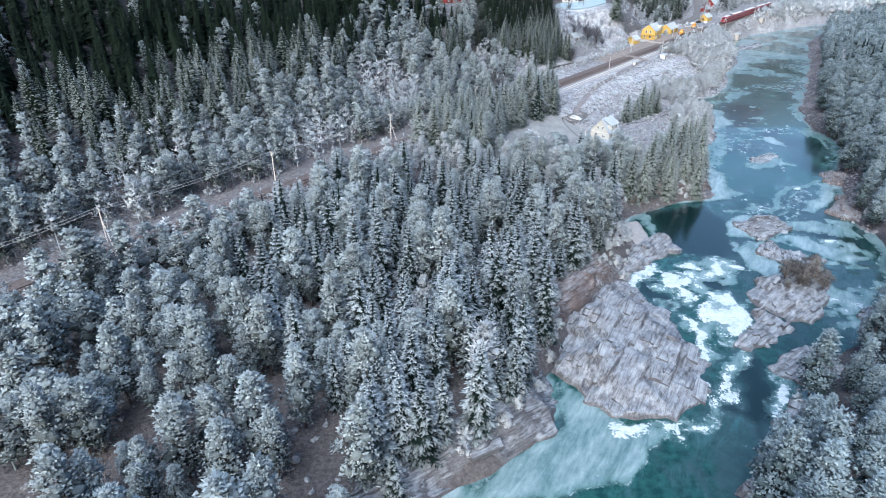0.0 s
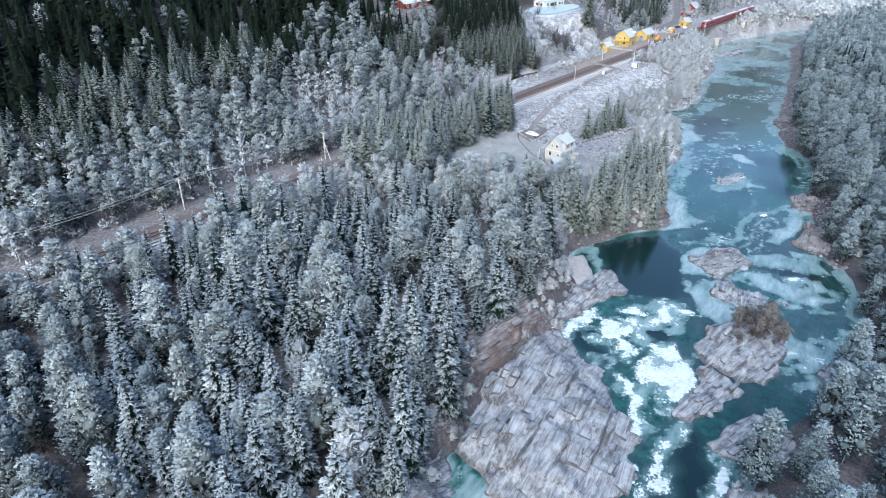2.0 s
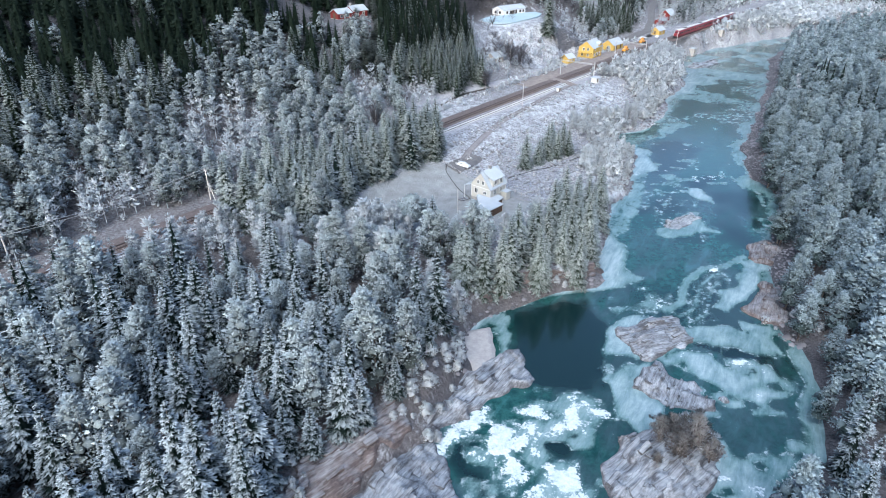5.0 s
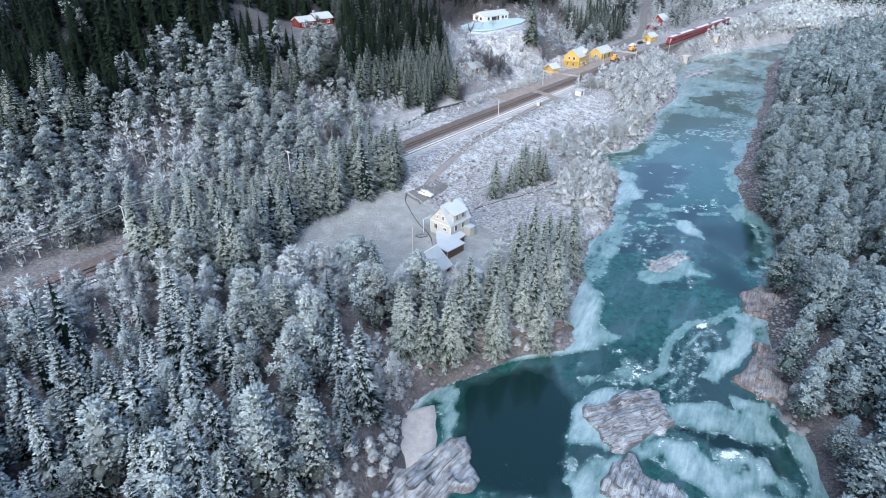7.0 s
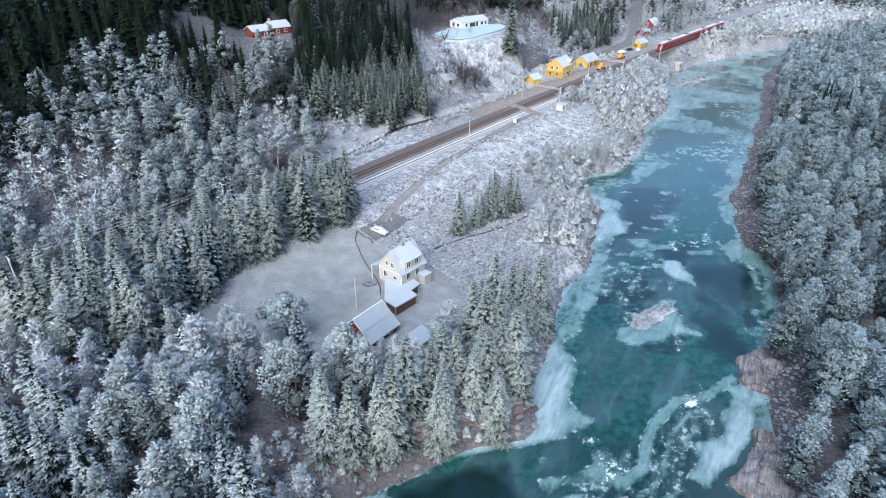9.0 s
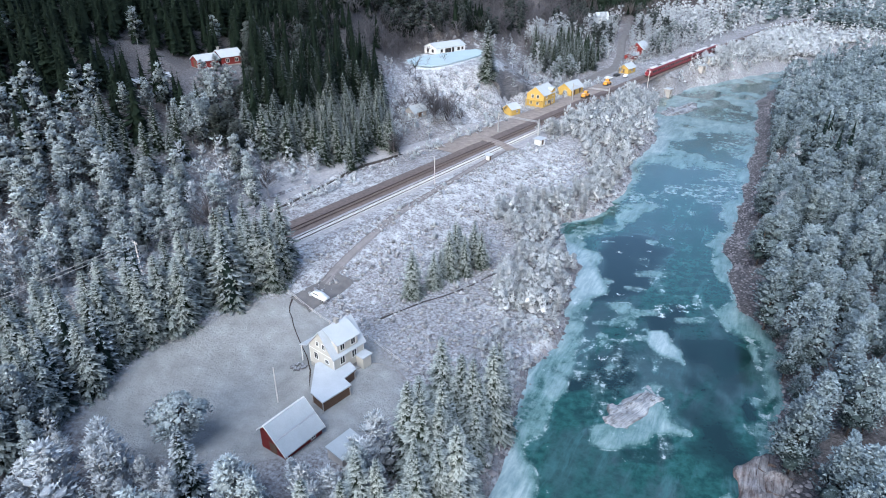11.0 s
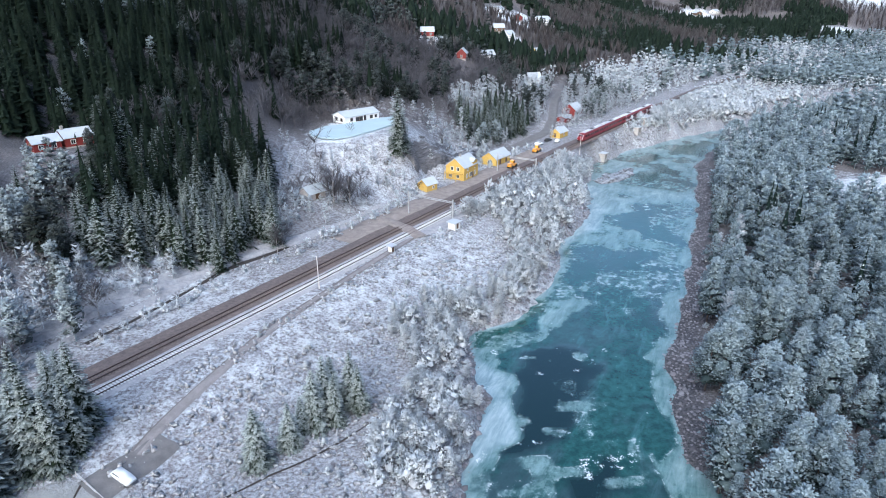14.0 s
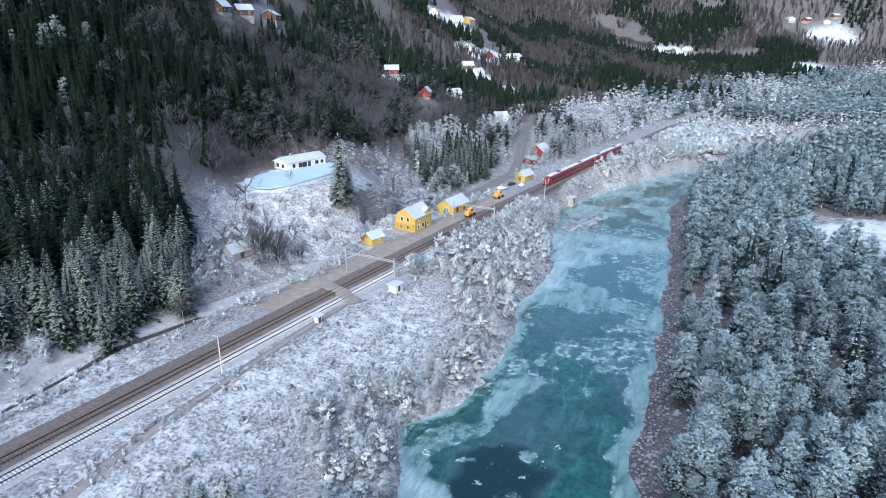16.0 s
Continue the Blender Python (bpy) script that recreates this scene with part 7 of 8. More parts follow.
home = gable_house("house", "cream wooden house with snowy roof, wide dormer and white windows", 55.3, 206.6, 48, 6.9, 6.4, 4.0, 7.8, M_CREAM, M_SNOWROOF,
                   [("F", -1.5, 2.5, 0.95, 1.4), ("F", 1.2, 2.5, 0.95, 1.4), ("L", -1.5, 2.3, 0.9, 1.3), ("L", 1.4, 2.3, 0.9, 0.7), ("L", 0.75, 5.0, 0.7, 1.0), ("L", -0.9, 5.0, 0.6, 0.9), ("R", 1.2, 2.4, 0.9, 1.3), ("B", 0, 2.4, 0.9, 1.3), ("R", 0, 5.0, 0.8, 1.1)], chimney=0.3, base=2.6, z=3.0)
dormer = part("dormer", boxes((-2.4, 2.2, -3.21, -0.4, 3.9, 6.1)), M_CREAM, home)
part("dormer_roof", roof_slab(-2.75, 2.55, [(-3.65, 6.02), (0.05, 7.9), (0.05, 8.1), (-3.65, 6.2)]), M_SNOWROOF, home)
part("rear_roof", roof_slab(-3.85, 3.85, [(3.5, 3.66), (5.7, 2.75), (5.7, 2.92), (3.5, 3.84)]), M_SNOWROOF, home)
for px in (-3.6, 0.0, 3.6):
    part("post", boxes((px - 0.07, px + 0.07, 5.4, 5.54, -1.2, 2.8)), M_WHITE, home)
for u in (-1.35, 1.1):
    window_at(home, 6.9, 6.45, "F", u, 5.2, 0.9, 1.2, M_WHITE)
for side, long in (("F", 3.4), ("L", 3.15)):
    px, py, turn = SIDES[side](6.9, 6.4)
    ob = part("trim_board", boxes((-long, long, -0.04, 0.01, 3.45, 3.6)), M_WHITE, home)
    ob.matrix_basis = pose(px, py, 0, 0, 0, turn)
for px, py in ((-3.45, -3.2), (3.45, -3.2), (-3.45, 3.2)):
    part("corner_board", boxes((px - 0.05, px + 0.05, py - 0.05, py + 0.05, 0.3, 3.9)), M_WHITE, home)
porch = part("porch", boxes((1.6, 3.5, -5.0, -3.2, -1.6, 1.8)), M_CREAM, home)
part("porch_roof", boxes((1.4, 3.7, -5.2, -3.2, 1.8, 2.0)), M_SNOWROOF, home)
part("drainpipe", boxes((-3.56, -3.46, -3.36, -3.26, 0.1, 3.9)), M_WHITE, home)

# barn with its ridge off the middle: a long slope to the river, a short one to the lawn
barn = thing("barn", pose(49.7, 188.5, 2.0, 0, 0, 52.5), "small red barn with frosted sheet roof and white trim", "barn")
part("wall", roof_slab(-3.6, 3.6, [(-3.8, -0.8), (1.5, -0.8), (1.5, 3.75), (0, 5.1), (-3.8, 1.75)]), M_RED, barn)
part("roof", roof_slab(-4.0, 4.0, [(-4.25, 1.4), (0, 5.15), (0, 5.33), (-4.25, 1.56)]), M_ZINC, barn)
part("rear_slope", roof_slab(-4.0, 4.0, [(1.85, 3.5), (1.85, 3.66), (0, 5.33), (0, 5.15)]), M_ZINC, barn)
part("ridge_cap", boxes((-4.02, 4.02, -0.12, 0.12, 5.26, 5.38)), M_WHITE, barn)
part("roof_seam", roof_slab(-4.0, 4.0, [(-2.3, 3.26), (-2.14, 3.4), (-2.14, 3.48), (-2.3, 3.34)]), M_STEEL, barn)
for x0 in (-4.04, 4.0):
    part("barge_board", roof_slab(x0, x0 + 0.05, [(-4.28, 1.3), (0, 5.08), (0, 5.34), (-4.28, 1.56)]), M_WHITE, barn)
    part("barge_board", roof_slab(x0, x0 + 0.05, [(1.88, 3.4), (1.88, 3.66), (0, 5.34), (0, 5.08)]), M_WHITE, barn)
for k in range(24):
    part("batten", boxes((-3.63, -3.6, -3.7 + k * 0.22, -3.66 + k * 0.22, -0.5, 1.7 if k < 2 else 1.72 + 0.176 * k if k < 17 else 4.9 - 0.19 * (k - 17))), M_RED, barn)
window_at(barn, 7.2, 7.6, "L", 1.2, 1.1, 1.5, 2.0, M_WHITE, M_BROWN)
window_at(barn, 7.2, 7.6, "F", 1.8, 0.95, 0.8, 0.7, M_WHITE)

# low annex between the house and the barn, its flat roof stepping back along the yard
ANNEX = [(-3.2, 4.8), (-2.8, -2.9), (-0.5, -5.5), (3.7, -1.1), (2.3, 0.6), (4.1, 3.2), (2.8, 5.2), (0.4, 2.75), (-2.4, 5.3)]
carport = thing("carport", pose(55.0, 199.0, 2.0), "low flat-roofed carport covered with snow between house and barn", "carport")
part("roof", prism(ANNEX, 2.22, 2.46), M_SNOWROOF, carport)
part("fascia", prism([(px * 0.985, py * 0.985) for px, py in ANNEX], 2.05, 2.218), M_BROWN, carport)
# added solid block; its dark brown stands for the open bay's shade
part("wall", prism([(px * 0.9, py * 0.9) for px, py in ANNEX], -0.6, 2.046), M_BROWN, carport)
for px, py in ((-2.6, -2.8), (-0.5, -5.2), (3.4, -1.1), (3.8, 3.1)):
    part("post", boxes((px - 0.07, px + 0.07, py - 0.07, py + 0.07, -0.5, 2.05)), M_WOODGREY, carport)
# rockery and path in the garden
bed = thing("rockery", pose(48.4, 205.6, ground_at(48.4, 205.6)), "small heap of dark stones in the frosted lawn", "rockery")
for k in range(9):
    ob = part("stone", PLATES[k], None, bed)
    ob.matrix_basis = pose(1.1 * math.cos(k * 2.4), 0.7 * math.sin(k * 2.4), 0.1, 0, 0, 40 * k) @ Matrix.Diagonal((0.8, 0.6, 0.5, 1))
path_band("garden_path", [(44.1, 225.4), (43.8, 222.6), (44.4, 218.9), (45.8, 215.3), (48.1, 212.4), (49.6, 209.3), (50.5, 205.9), (51.2, 199.8)], 0.5, 0.07, M_DITCH, "narrow dark earth path along the lawn", "path")
path_band("garden_path", [(59.0, 204.5), (62.0, 206.5), (66.0, 204.5), (69.0, 199.0)], 0.4, 0.07, M_ROAD, "faint trodden path behind the house", "path")
lawn_shed = thing("lean_to_shed", pose(59.2, 184.6, ground_at(59.2, 184.6), 0, 0, 49), "low grey shed with sloping frosted roof beside the barn", "shed")
part("wall", boxes((-2.2, 2.2, -1.6, 1.6, -0.6, 1.7)), M_WOODGREY, lawn_shed)
part("roof", boxes((-2.5, 2.5, -1.9, 1.9, 1.7, 1.86)), M_ZINC, lawn_shed).matrix_basis = pose(0, 0, 0.1, 6)

# station
gable_house("station_house", "yellow wooden station house with balcony and snowy roof", 119.9, 374.9, 53, 10.6, 7.8, 5.2, 8.2, M_YELLOW, M_SNOWROOF,
            [("L", -1.9, 1.8, 1.0, 1.4), ("L", 1.2, 1.8, 1.0, 1.4), ("L", -1.2, 4.4, 1.0, 1.3), ("L", 1.2, 4.4, 1.0, 1.3), ("F", -3.2, 1.8, 1.0, 1.5), ("F", -0.4, 1.8, 1.8, 1.4), ("F", 2.9, 1.8, 1.0, 1.5), ("F", -2.6, 4.2, 0.9, 1.0), ("F", 2.9, 4.2, 0.9, 1.0), ("F", 1.3, 1.3, 1.0, 2.1, M_BROWN), ("R", 0, 4.4, 1.0, 1.3)], chimney=-1.6, z=7.4)
st = bpy.data.objects["station_house"]
part("cross_gable", wall_prism(4.2, 3.4, 2.2, 3.0, 0), M_YELLOW, st).matrix_basis = pose(2.9, -1.9, 4.0, 0, 0, 90)
part("cross_roof", roof_slabs(4.2, 3.4, 2.2, 3.0, 0.3), M_SNOWROOF, st).matrix_basis = pose(2.9, -1.9, 4.0, 0, 0, 90)
part("balcony", boxes((-6.9, -5.3, -3.6, 3.6, 2.7, 2.82), (-6.9, -6.82, -3.6, 3.6, 3.55, 3.65), (-6.9, -6.82, -3.6, 3.6, 3.15, 3.2)), M_YELLOW, st)
for py in (-3.5, -1.2, 1.2, 3.5):
    part("balcony_post", boxes((-6.9, -6.78, py - 0.06, py + 0.06, -0.2, 3.65)), M_YELLOW, st)
gable_house("station_shed", "small yellow station shed with snowy roof", 105.6, 359.3, 42, 5.2, 4.6, 2.7, 4.3, M_YELLOW, M_SNOWROOF, [("L", 0, 1.2, 1.0, 2.0, M_YELLOW), ("F", 0.6, 1.5, 0.8, 0.8)], category="shed", z=7.4)
gable_house("goods_shed", "low yellow goods shed with broad snowy roof", 136.5, 394.8, 50, 11.5, 6.8, 3.0, 5.4, M_YELLOW, M_SNOWROOF, [("L", 0.5, 1.7, 1.7, 1.3), ("F", -2.5, 1.5, 1.4, 2.2, M_BROWN), ("F", 2.5, 1.5, 1.4, 2.2, M_BROWN)], category="shed", z=7.4)
gable_house("yellow_shed", "yellow shed with grey snowy roof beside the road", 176, 441.5, 48, 8.5, 5.0, 2.8, 4.6, M_YELLOW, M_SNOWROOF, [("L", 0, 1.5, 1.0, 1.8, M_BROWN), ("F", 0, 1.6, 1.2, 1.0)], category="shed")
gable_house("red_shed", "low red shed with snow on its roof", 186.5, 470, 50, 7.5, 5, 2.6, 3.6, M_RED, M_ZINC, [("F", 0, 1.3, 1.6, 1.8, M_BROWN)], category="shed", base=2)
gable_house("barn", "weathered red barn with bright snowy roof", 195.5, 485, 50, 10, 8, 3.4, 6.6, M_RED, M_SNOWROOF, [("F", -2, 1.5, 1.8, 2.2, M_BROWN), ("L", 0, 4.0, 0.8, 0.8)], category="barn", base=2.5)
gable_house("hay_shed", "grey wooden shed with frosted sheet roof among bushes", 68, 338, 48, 6.6, 4.6, 2.4, 4.2, M_WOODGREY, M_ZINC, [("F", 0, 1.1, 1.6, 1.9, M_BROWN)], category="shed", base=2.5)
# white bungalow on the slope
gable_house("bungalow", "long white bungalow with snowy roof on the slope", 80.5, 402, 40, 17, 8, 2.9, 4.5, M_WHITE, M_SNOWROOF,
            [("F", -5.5, 1.6, 1.0, 1.1), ("F", -2.6, 1.5, 1.4, 1.5), ("F", -0.8, 1.5, 1.6, 1.6), ("F", 1.2, 1.4, 1.0, 2.1), ("F", 4.5, 1.6, 1.2, 1.1), ("F", 6.8, 1.6, 0.9, 1.0), ("L", -1.6, 1.6, 1.1, 1.1), ("L", 1.6, 1.6, 1.1, 1.1)], trim=M_BROWN, chimney=-4.0, base=3, z=24.2)
gable_house("cabin", "red log cabin with stepped frosted roofs", 7.8, 324.5, 42, 7.0, 6.4, 2.7, 4.4, M_RED, M_SNOWROOF, [("F", -1.6, 1.5, 1.0, 1.0), ("F", 1.5, 1.5, 1.0, 1.0)], chimney=-2.8, base=3, z=33.6)
gable_house("cabin", "brown log cabin wing with frosted roof and porch", 2.2, 319.3, 42, 6.6, 5.6, 2.5, 3.9, M_RED, M_SNOWROOF, [("F", -1.6, 1.4, 1.0, 1.0), ("F", 1.5, 1.4, 1.0, 1.0), ("L", 0, 1.3, 1.6, 2.0, M_BROWN)], base=3, z=33.4)
gable_house("garden_shed", "small white shed with frosted roof above the wood", -13, 303, 30, 4.2, 3.4, 2.2, 3.2, M_WHITE, M_SNOWROOF, [("F", 0, 1.1, 0.9, 1.9, M_BROWN)], category="shed", base=2.5, z=30)
gable_house("garden_shed", "small grey shed with frosted roof above the wood", -8, 310, 40, 3.2, 2.6, 2.0, 2.8, M_WOODGREY, M_SNOWROOF, [("F", 0, 1.0, 0.8, 1.7, M_BROWN)], category="shed", base=2.5, z=30.5)


yard_mesh = bmesh.new()
ring = [yard_mesh.verts.new((x, y, 24.25)) for x, y in ((64, 380), (65.5, 374), (69, 369), (74, 367.5), (80, 371), (88, 381), (95, 391), (98, 401), (95, 407), (86, 402), (76, 393), (69, 389))]
yard_mesh.faces.new(ring)
bmesh.ops.recalc_face_normals(yard_mesh, faces=yard_mesh.faces[:])
bmesh.ops.solidify(yard_mesh, geom=yard_mesh.faces[:], thickness=0.5)
tagged(part("ice_yard", yard_mesh, M_FIELD, None), "flat snow-covered yard in front of the white bungalow", "yard", kind="structure")
# scattered houses of the village
PAINT = {"RED": M_RED, "WHITE": M_WHITE, "BROWN": M_BROWN, "YELLOW": M_YELLOW}
for k, (x, y, L, paint) in enumerate(VILLAGE):
    gable_house("village_house", "distant wooden village house with snowy roof", x, y, (37 * k) % 90, L, L * 0.72, 3.4, 6.2, PAINT[paint], M_SNOWROOF,
                [("F", -L * 0.25, 1.7, 1.1, 1.2), ("F", L * 0.25, 1.7, 1.1, 1.2), ("L", 0, 1.7, 1.1, 1.2)], base=4)

# huts on the river side of the tracks
for nm, lb, x, y, L, W, h in (("signal_hut", "small grey hut with snowy flat roof beside the tracks", 197, 436, 3.4, 3, 2.6), ("platform_shelter", "open shelter with wide snow-covered roof", 232, 474, 7, 4, 3), ("platform_shelter", "small shelter with snow-covered roof", 225, 465, 4.6, 3, 2.6), ("relay_box", "small white relay box beside the level crossing", 91.5, 304, 1.3, 1.2, 1.7), ("relay_box", "low white relay hut half hidden in bushes", 110.5, 321, 2.8, 2.4, 1.9)):
    t = thing(nm, pose(x, y, ground_at(x, y), 0, 0, 48), lb, "hut")
    part("wall", boxes((-L / 2, L / 2, -W / 2, W / 2, -1.5, h)), M_WHITE if nm == "relay_box" else M_WOODGREY, t)
    part("roof", boxes((-L / 2 - 0.5, L / 2 + 0.5, -W / 2 - 0.5, W / 2 + 0.5, h, h + 0.3), bevel=0.06), M_SNOWROOF, t)
    part("door", boxes((-0.45, 0.45, -W / 2 - 0.05, -W / 2 + 0.02, 0.1, min(2.1, h - 0.15))), M_BROWN, t)


# ---- masts and wires ----
def pole(x, y, h, arm, strut, label, rot=50):
    z = ground_at(x, y)
    t = thing("utility_pole", pose(x, y, z, 0, 0, rot), label, "pole", "poles along the railway")
    part("mast", tube(bmesh.new(), [(0, 0, -0.5), (0, 0, h * 0.5), (0, 0, h)], [0.17, 0.15, 0.12], 7), M_POLE, t)
    part("crossarm", boxes((-0.07, 0.07, -arm, arm, h - 0.45, h - 0.3)), M_POLE, t)
    for s in (-1, 1):
        part("insulator", tube(bmesh.new(), [(0, s * arm * 0.85, h - 0.3), (0, s * arm * 0.85, h - 0.02)], [0.07, 0.05], 6), M_STEEL, t)
    if strut:
        part("strut", tube(bmesh.new(), [(0, -2.6, -0.4), (0, -0.15, h * 0.62)], [0.11, 0.09], 6), M_POLE, t)
        part("brace", boxes((-0.05, 0.05, -1.6, 0.1, h * 0.48, h * 0.48 + 0.12)), M_POLE, t)
    return x, y, z + h


tops = []
for k, s in enumerate(np.arange(rail_length(-128), rail_length(40), 46.0)):
    x, y, _ = rail_point(s, 5.4)
    tops.append(pole(float(x), float(y), 8.2, 0.9, k % 2 == 0, "rimed wooden telegraph pole with crossarm and strut"))
lines = thing("overhead_wires", pose(0, 0, 0), "thin frosted wires between telegraph poles", "wires")
for (x0, y0, z0), (x1, y1, z1) in zip(tops, tops[1:]):
    for o in (-0.75, 0.75):
        d = Vector((x1 - x0, y1 - y0, 0)).normalized()
        side = Vector((-d.y, d.x, 0)) * o
        pts = [(x0 + (x1 - x0) * q + side.x, y0 + (y1 - y0) * q + side.y, z0 + (z1 - z0) * q - 0.1 - 1.1 * 4 * q * (1 - q)) for q in np.linspace(0, 1, 9)]
        part("wire", tube(bmesh.new(), pts, [0.035] * 9, 4), M_WIRE, lines)
for x in (66.0, 20.0, 168.0, 205.0):
    s = rail_length(x)
    px, py, _ = rail_point(s, -10.2)
    t = thing("signal_mast", pose(float(px), float(py), 7.2, 0, 0, 50), "slender steel lamp mast beside the siding", "mast", "lamp masts")
    part("mast", tube(bmesh.new(), [(0, 0, -0.5), (0, 0, 4), (0, 0, 8.4)], [0.14, 0.12, 0.09], 7), M_POLE, t)
    part("lamp_arm", boxes((-0.05, 0.05, -0.1, 1.3, 8.2, 8.32)), M_STEEL, t)
    part("lamp_head", boxes((-0.14, 0.14, 0.9, 1.6, 8.08, 8.2), bevel=0.03), M_STEEL, t)
for (xa, ya), (xb, yb) in (((97.7, 334.6), (110.5, 324.8)), ((134.7, 381.8), (147.5, 372.3))):
    t = thing("track_gantry", pose(xa, ya, 7.3, 0, 0, math.degrees(math.atan2(yb - ya, xb - xa))), "white steel gantry spanning the tracks", "gantry", "gantries")
    span = math.hypot(xb - xa, yb - ya)
    for px in (0, span):
        part("mast", boxes((px - 0.16, px + 0.16, -0.16, 0.16, -0.6, 7.4)), M_STEEL, t)
    part("beam", boxes((0, span, -0.12, 0.12, 6.2, 6.3), (0, span, -0.12, 0.12, 6.65, 6.75)), M_STEEL, t)
    bm = bmesh.new()
    n = 12
    for k in range(n):
        x0, x1 = span * k / n, span * (k + 1) / n
        tube(bm, [(x0, 0, 6.3 if k % 2 else 6.65), (x1, 0, 6.65 if k % 2 else 6.3)], [0.05, 0.05], 4)
    part("lattice", bm, M_STEEL, t)
x0, y0 = 46.5, 196.8
t = thing("yard_pole", pose(x0, y0, ground_at(x0, y0)), "slender pole in the frosted yard", "pole")
part("mast", tube(bmesh.new(), [(0, 0, -0.3), (0, 0, 7.2)], [0.12, 0.08], 7), M_POLE, t)


# fence of the station road and garden fence
def fence(name, pts, gap, h, label):
    t = thing(name, pose(0, 0, 0), label, "fence")
    pts = [Vector((x, y, ground_at(x, y))) for x, y in pts]
    for p, q in zip(pts, pts[1:]):
        n = max(1, round((q - p).length / gap))
        for k in range(n):
            c = p.lerp(q, k / n)
            c.z = ground_at(c.x, c.y)
            part("post", boxes((-0.07, 0.07, -0.07, 0.07, -0.3, h)), M_WOODGREY, t).matrix_basis = Matrix.Translation(c)
            e = p.lerp(q, (k + 1) / n)
            e.z = ground_at(e.x, e.y)
            for f in (0.45, 0.85):
                part("rail", tube(bmesh.new(), [c + Vector((0, 0, h * f)), e + Vector((0, 0, h * f))], [0.05, 0.05], 4), M_WOODGREY, t)


fence("timber_fence", [(64, 306), (72, 317), (80, 327), (90, 340), (99, 351), (104, 356)], 2.6, 1.1, "weathered rail fence above the railway")
fence("garden_fence", [(43, 226), (50, 221), (60, 214), (68, 205)], 2.4, 0.9, "low wooden garden fence")


# ---- train ----
def train():
    t = thing("train", pose(0, 0, 0), "red four-car passenger train with white-framed black nose", "train")
    s = rail_length(180.0)
    W = 1.48
    prof = [(-W, 0.55), (-W, 2.9), (-W * 0.93, 3.5), (-W * 0.6, 3.85), (0, 3.95), (W * 0.6, 3.85), (W * 0.93, 3.5), (W, 2.9), (W, 0.55)]
    for c in range(4):
        length = 26.0
        x0, y0, _ = rail_point(s + 1, MAIN)
        x1, y1, _ = rail_point(s + length - 1, MAIN)
        m = pose(float((x0 + x1) / 2), float((y0 + y1) / 2), 7.75, 0, 0, math.degrees(math.atan2(y1 - y0, x1 - x0)))
        nose = -1 if c == 0 else 1 if c == 3 else 0
        rings = [(-length / 2, 1.0, 1.0), (length / 2, 1.0, 1.0)]
        if nose == -1:
            rings = [(-length / 2 - 0.2, 0.78, 0.45), (-length / 2 + 0.5, 0.86, 0.66), (-length / 2 + 1.4, 0.93, 0.86), (-length / 2 + 2.6, 1, 1), (length / 2, 1, 1)]
        if nose == 1:
            rings = [(-length / 2, 1, 1), (length / 2 - 2.6, 1, 1), (length / 2 - 1.4, 0.93, 0.86), (length / 2 - 0.5, 0.86, 0.66), (length / 2 + 0.2, 0.78, 0.45)]
        bm = bmesh.new()
        vs = [[bm.verts.new((x, py * sy, 0.55 + (pz - 0.55) * sz)) for py, pz in prof] for x, sy, sz in rings]
        for r0, r1 in zip(vs, vs[1:]):
            for k in range(8):
                bm.faces.new((r0[k], r1[k], r1[k + 1], r0[k + 1]))
        bm.faces.new(vs[0]), bm.faces.new(vs[-1][::-1])
        bmesh.ops.recalc_face_normals(bm, faces=bm.faces[:])
        car = part("car_body", bm, M_TRAINRED, t)
        car.matrix_basis = m
        lo, hi = -length / 2 + (3.0 if nose == -1 else 0.2), length / 2 - (3.0 if nose == 1 else 0.2)
        part("roof", boxes((lo, hi, -1.05, 1.05, 3.78, 4.02), bevel=0.08), M_TRAINGREY, car)
        for k in range(3):
            cx = lo + (hi - lo) * (k + 0.5) / 3
            part("roof_unit", boxes((cx - 1.6, cx + 1.6, -0.75, 0.75, 4.0, 4.25), bevel=0.06), M_BLACK if k == 1 else M_TRAINGREY, car)
        for sd in (-1, 1):
            n = 8
            for k in range(n):
                cx = lo + (hi - lo) * (k + 0.5) / n
                w = (hi - lo) / n * 0.39
                part("window", boxes((cx - w, cx + w, sd * W - 0.02, sd * W + 0.02, 1.9, 2.75)), M_PANE, car)
            for cx in (lo + (hi - lo) * 0.25, lo + (hi - lo) * 0.75):
                part("door", boxes((cx - 0.65, cx + 0.65, sd * W - 0.03, sd * W + 0.035, 0.75, 2.85)), M_TRAINRED, car)
        part("underframe", boxes((lo, hi, -1.2, 1.2, 0.2, 0.6)), M_BLACK, car)
        for cx in (-8.6, 8.6):
            bogie = part("bogie", boxes((cx - 1.7, cx + 1.7, -1.1, 1.1, 0.15, 0.5)), M_BLACK, car)
            for wx in (-1.15, 1.15):
                part("wheel", tube(bmesh.new(), [(cx + wx, -0.85, 0.4), (cx + wx, 0.85, 0.4)], [0.38, 0.38], 10), M_BLACK, car)
        if nose:
            e = nose * length / 2
            ob = part("windscreen", boxes((-0.08, 0.08, -1.02, 1.02, -0.62, 0.62), bevel=0.04), M_PANE, car)
            ob.matrix_basis = pose(e - nose * 0.62, 0, 2.75, 0, nose * -32, 0)
            for sd in (-1, 1):
                ob = part("nose_frame", boxes((-0.1, 0.1, -0.16, 0.16, -1.25, 0.95), bevel=0.04), M_WHITE, car)
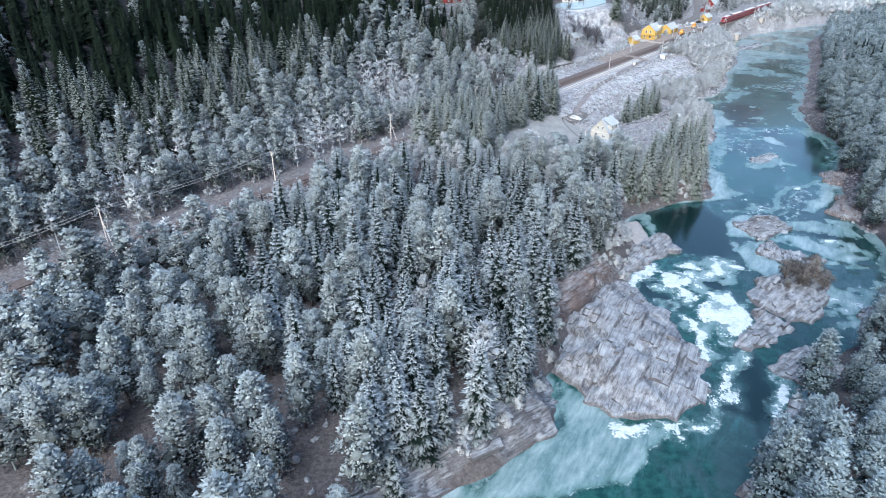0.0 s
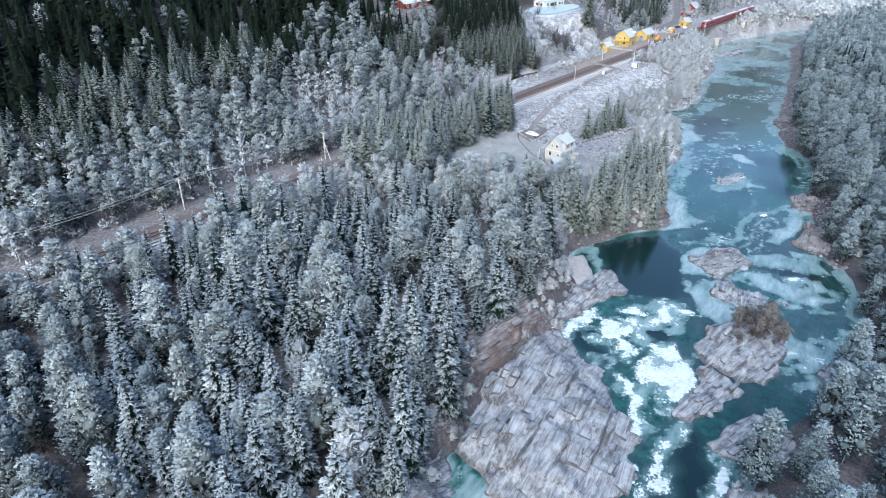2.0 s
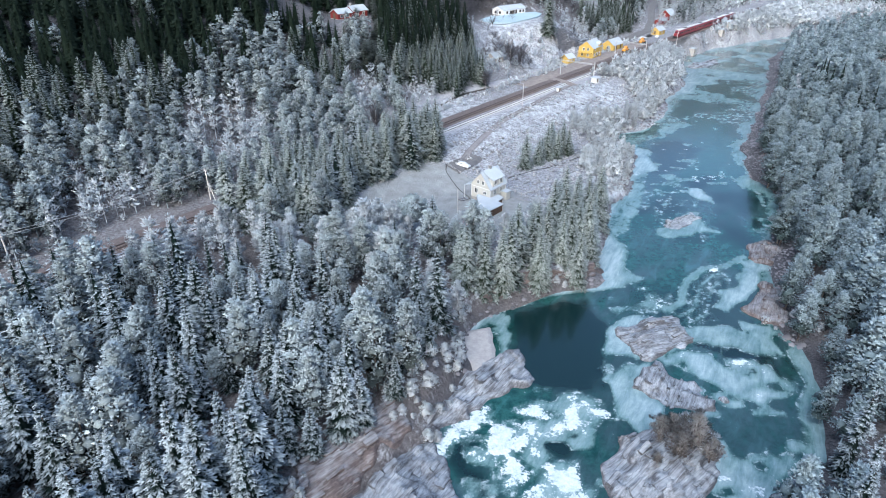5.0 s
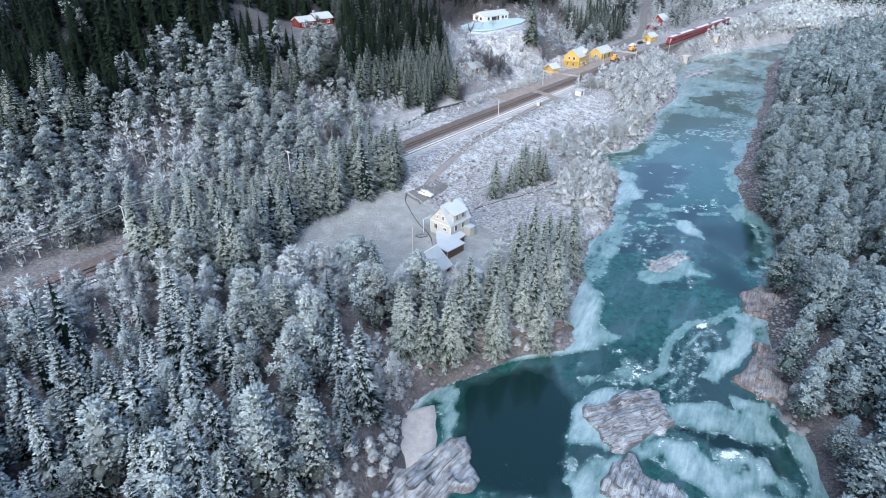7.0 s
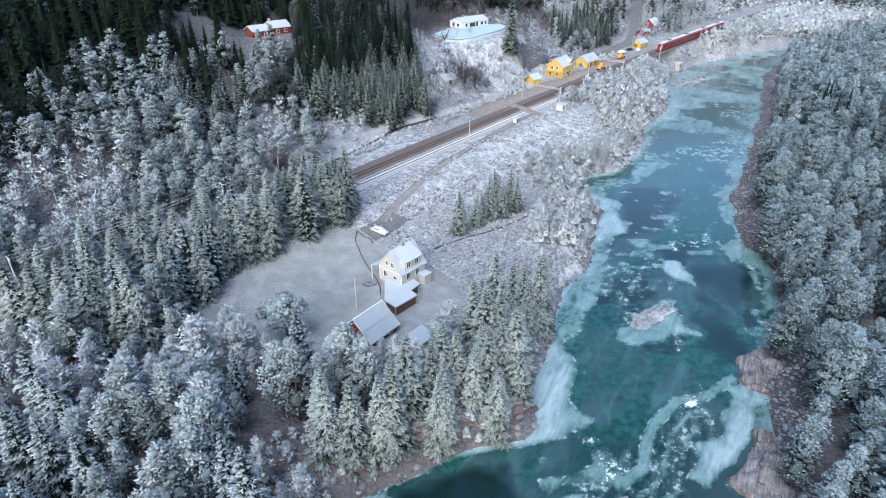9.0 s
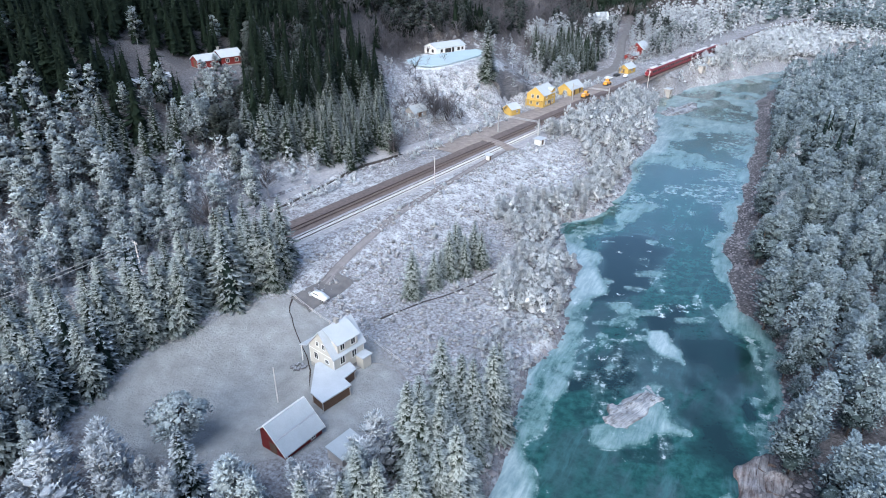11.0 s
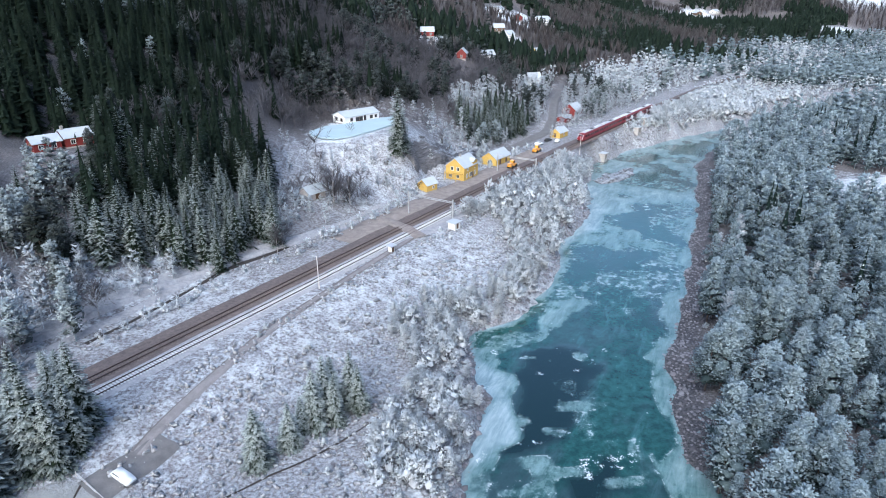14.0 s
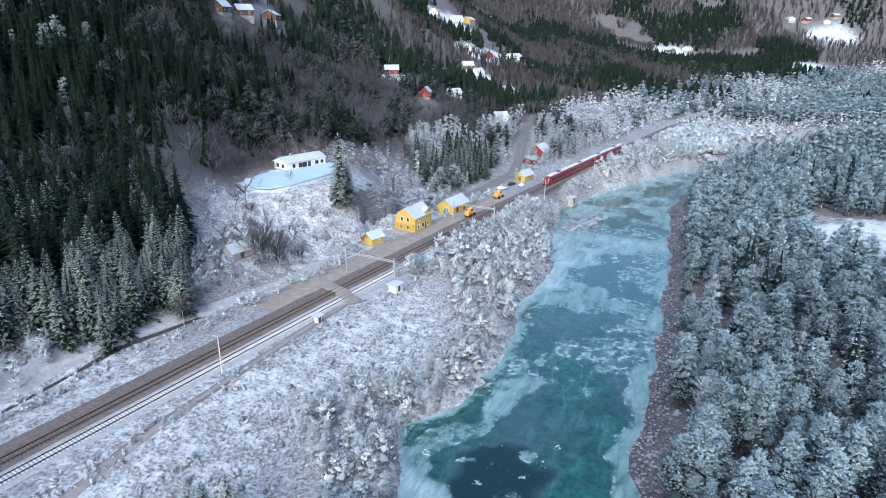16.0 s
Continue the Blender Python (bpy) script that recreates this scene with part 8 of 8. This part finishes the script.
                ob.matrix_basis = pose(e - nose * 0.7, sd * 1.2, 2.4, 0, nose * -32, 0)
                part("headlight", boxes((e - 0.1 + nose * 0.2, e + 0.1 + nose * 0.2, sd * 0.85 - 0.16, sd * 0.85 + 0.16, 1.15, 1.35)), M_WHITE, car)
            part("bumper", boxes((e - 0.3 + nose * 0.1, e + 0.3 + nose * 0.1, -1.1, 1.1, 0.35, 0.95), bevel=0.08), M_BLACK, car)
        s += length + 0.5
    return t


train()


# ---- vehicles ----
def motor_car(name, x, y, rot, paint, label, long=4.2):
    t = thing(name, pose(x, y, ground_at(x, y) + 0.1, 0, 0, rot), label, "car")
    k = long / 4.2
    prof = [(-2.1 * k, 0.35), (-2.1 * k, 0.9), (-1.75 * k, 1.0), (-1.5 * k, 1.42), (0.35 * k, 1.46), (1.05 * k, 0.98), (1.95 * k, 0.85), (2.1 * k, 0.6), (2.1 * k, 0.35)]
    bm = bmesh.new()
    sides_ = []
    for s in (-1, 1):
        sides_.append([bm.verts.new((px, s * (0.86 if pz < 1.1 else 0.68), pz)) for px, pz in prof])
    for a in range(len(prof)):
        b2 = (a + 1) % len(prof)
        bm.faces.new((sides_[0][a], sides_[0][b2], sides_[1][b2], sides_[1][a]))
    bm.faces.new(sides_[0][::-1]), bm.faces.new(sides_[1])
    bmesh.ops.recalc_face_normals(bm, faces=bm.faces[:])
    bmesh.ops.bevel(bm, geom=bm.edges[:], offset=0.06, segments=2, affect="EDGES")
    part("body", bm, paint, t, smooth=True)
    for s in (-1, 1):
        part("side_window", boxes((-1.3 * k, 0.4 * k, s * 0.78 - 0.02, s * 0.78 + 0.02, 1.02, 1.34)), M_PANE, t)
        for wx in (-1.3 * k, 1.3 * k):
            w = part("wheel", tube(bmesh.new(), [(wx, s * 0.68, 0.31), (wx, s * 0.88, 0.31)], [0.31, 0.31], 12), M_BLACK, t)
            part("rim", tube(bmesh.new(), [(wx, s * 0.86, 0.31), (wx, s * 0.9, 0.31)], [0.19, 0.18], 10), M_STEEL, w)
        part("headlight", boxes((2.02 * k, 2.1 * k, s * 0.62 - 0.15, s * 0.62 + 0.15, 0.62, 0.76)), M_WHITE, t)
    return t


motor_car("parked_car", 49.3, 226.3, -38, M_CARWHITE, "white frost-covered car parked on the dark turning place")
motor_car("parked_car", 168, 432, 40, M_BLACK, "dark car parked beside the station road")
motor_car("parked_car", 172, 430, 60, M_CARWHITE, "pale car parked beside the station road")
motor_car("parked_car", 162, 425, 30, M_CARWHITE, "pale van parked beside the station road", 4.8)


def loader(x, y, rot, paint, label, name):
    t = thing(name, pose(x, y, ground_at(x, y) + 0.2, 0, 0, rot), label, "machine")
    part("chassis", boxes((-2.6, 2.4, -0.9, 0.9, 0.7, 1.5), bevel=0.08), paint, t)
    cab = part("cab", boxes((-0.6, 1.0, -0.75, 0.75, 1.5, 3.0), bevel=0.1), paint, t)
    part("cab_window", boxes((-0.3, 0.8, -0.78, 0.78, 2.0, 2.8)), M_PANE, cab)
    part("engine_cover", boxes((-2.5, -0.7, -0.8, 0.8, 1.5, 2.1), bevel=0.1), paint, t)
    for s in (-1, 1):
        part("boom", tube(bmesh.new(), [(1.4, s * 0.5, 1.6), (3.2, s * 0.5, 1.0)], [0.14, 0.1], 6), paint, t)
        for wx in (-1.6, 1.6):
            part("wheel", tube(bmesh.new(), [(wx, s * 0.75, 0.6), (wx, s * 1.2, 0.6)], [0.65, 0.65], 12), M_BLACK, t)
    part("bucket", boxes((3.0, 3.7, -1.2, 1.2, 0.35, 1.1), bevel=0.06), M_STEEL, t)


loader(157.5, 411, 50, M_ORANGE, "orange-yellow wheel loader beside the tracks", "wheel_loader")
loader(141.5, 386.5, 52, M_ORANGE, "yellow compact loader in front of the goods shed", "compact_loader")

# bare tree on the rock island and a dead tree at the right bank
for x, y, h, kind in ((79.0, 119.5, 6.0, "bare"), (82.0, 116.5, 5.0, "bush"), (80.5, 122, 4.0, "bush"), (127.5, 176, 6.0, "bare")):
    grow(kind, x, y, h, 40, 2)
    bpy.context.view_layer.update()
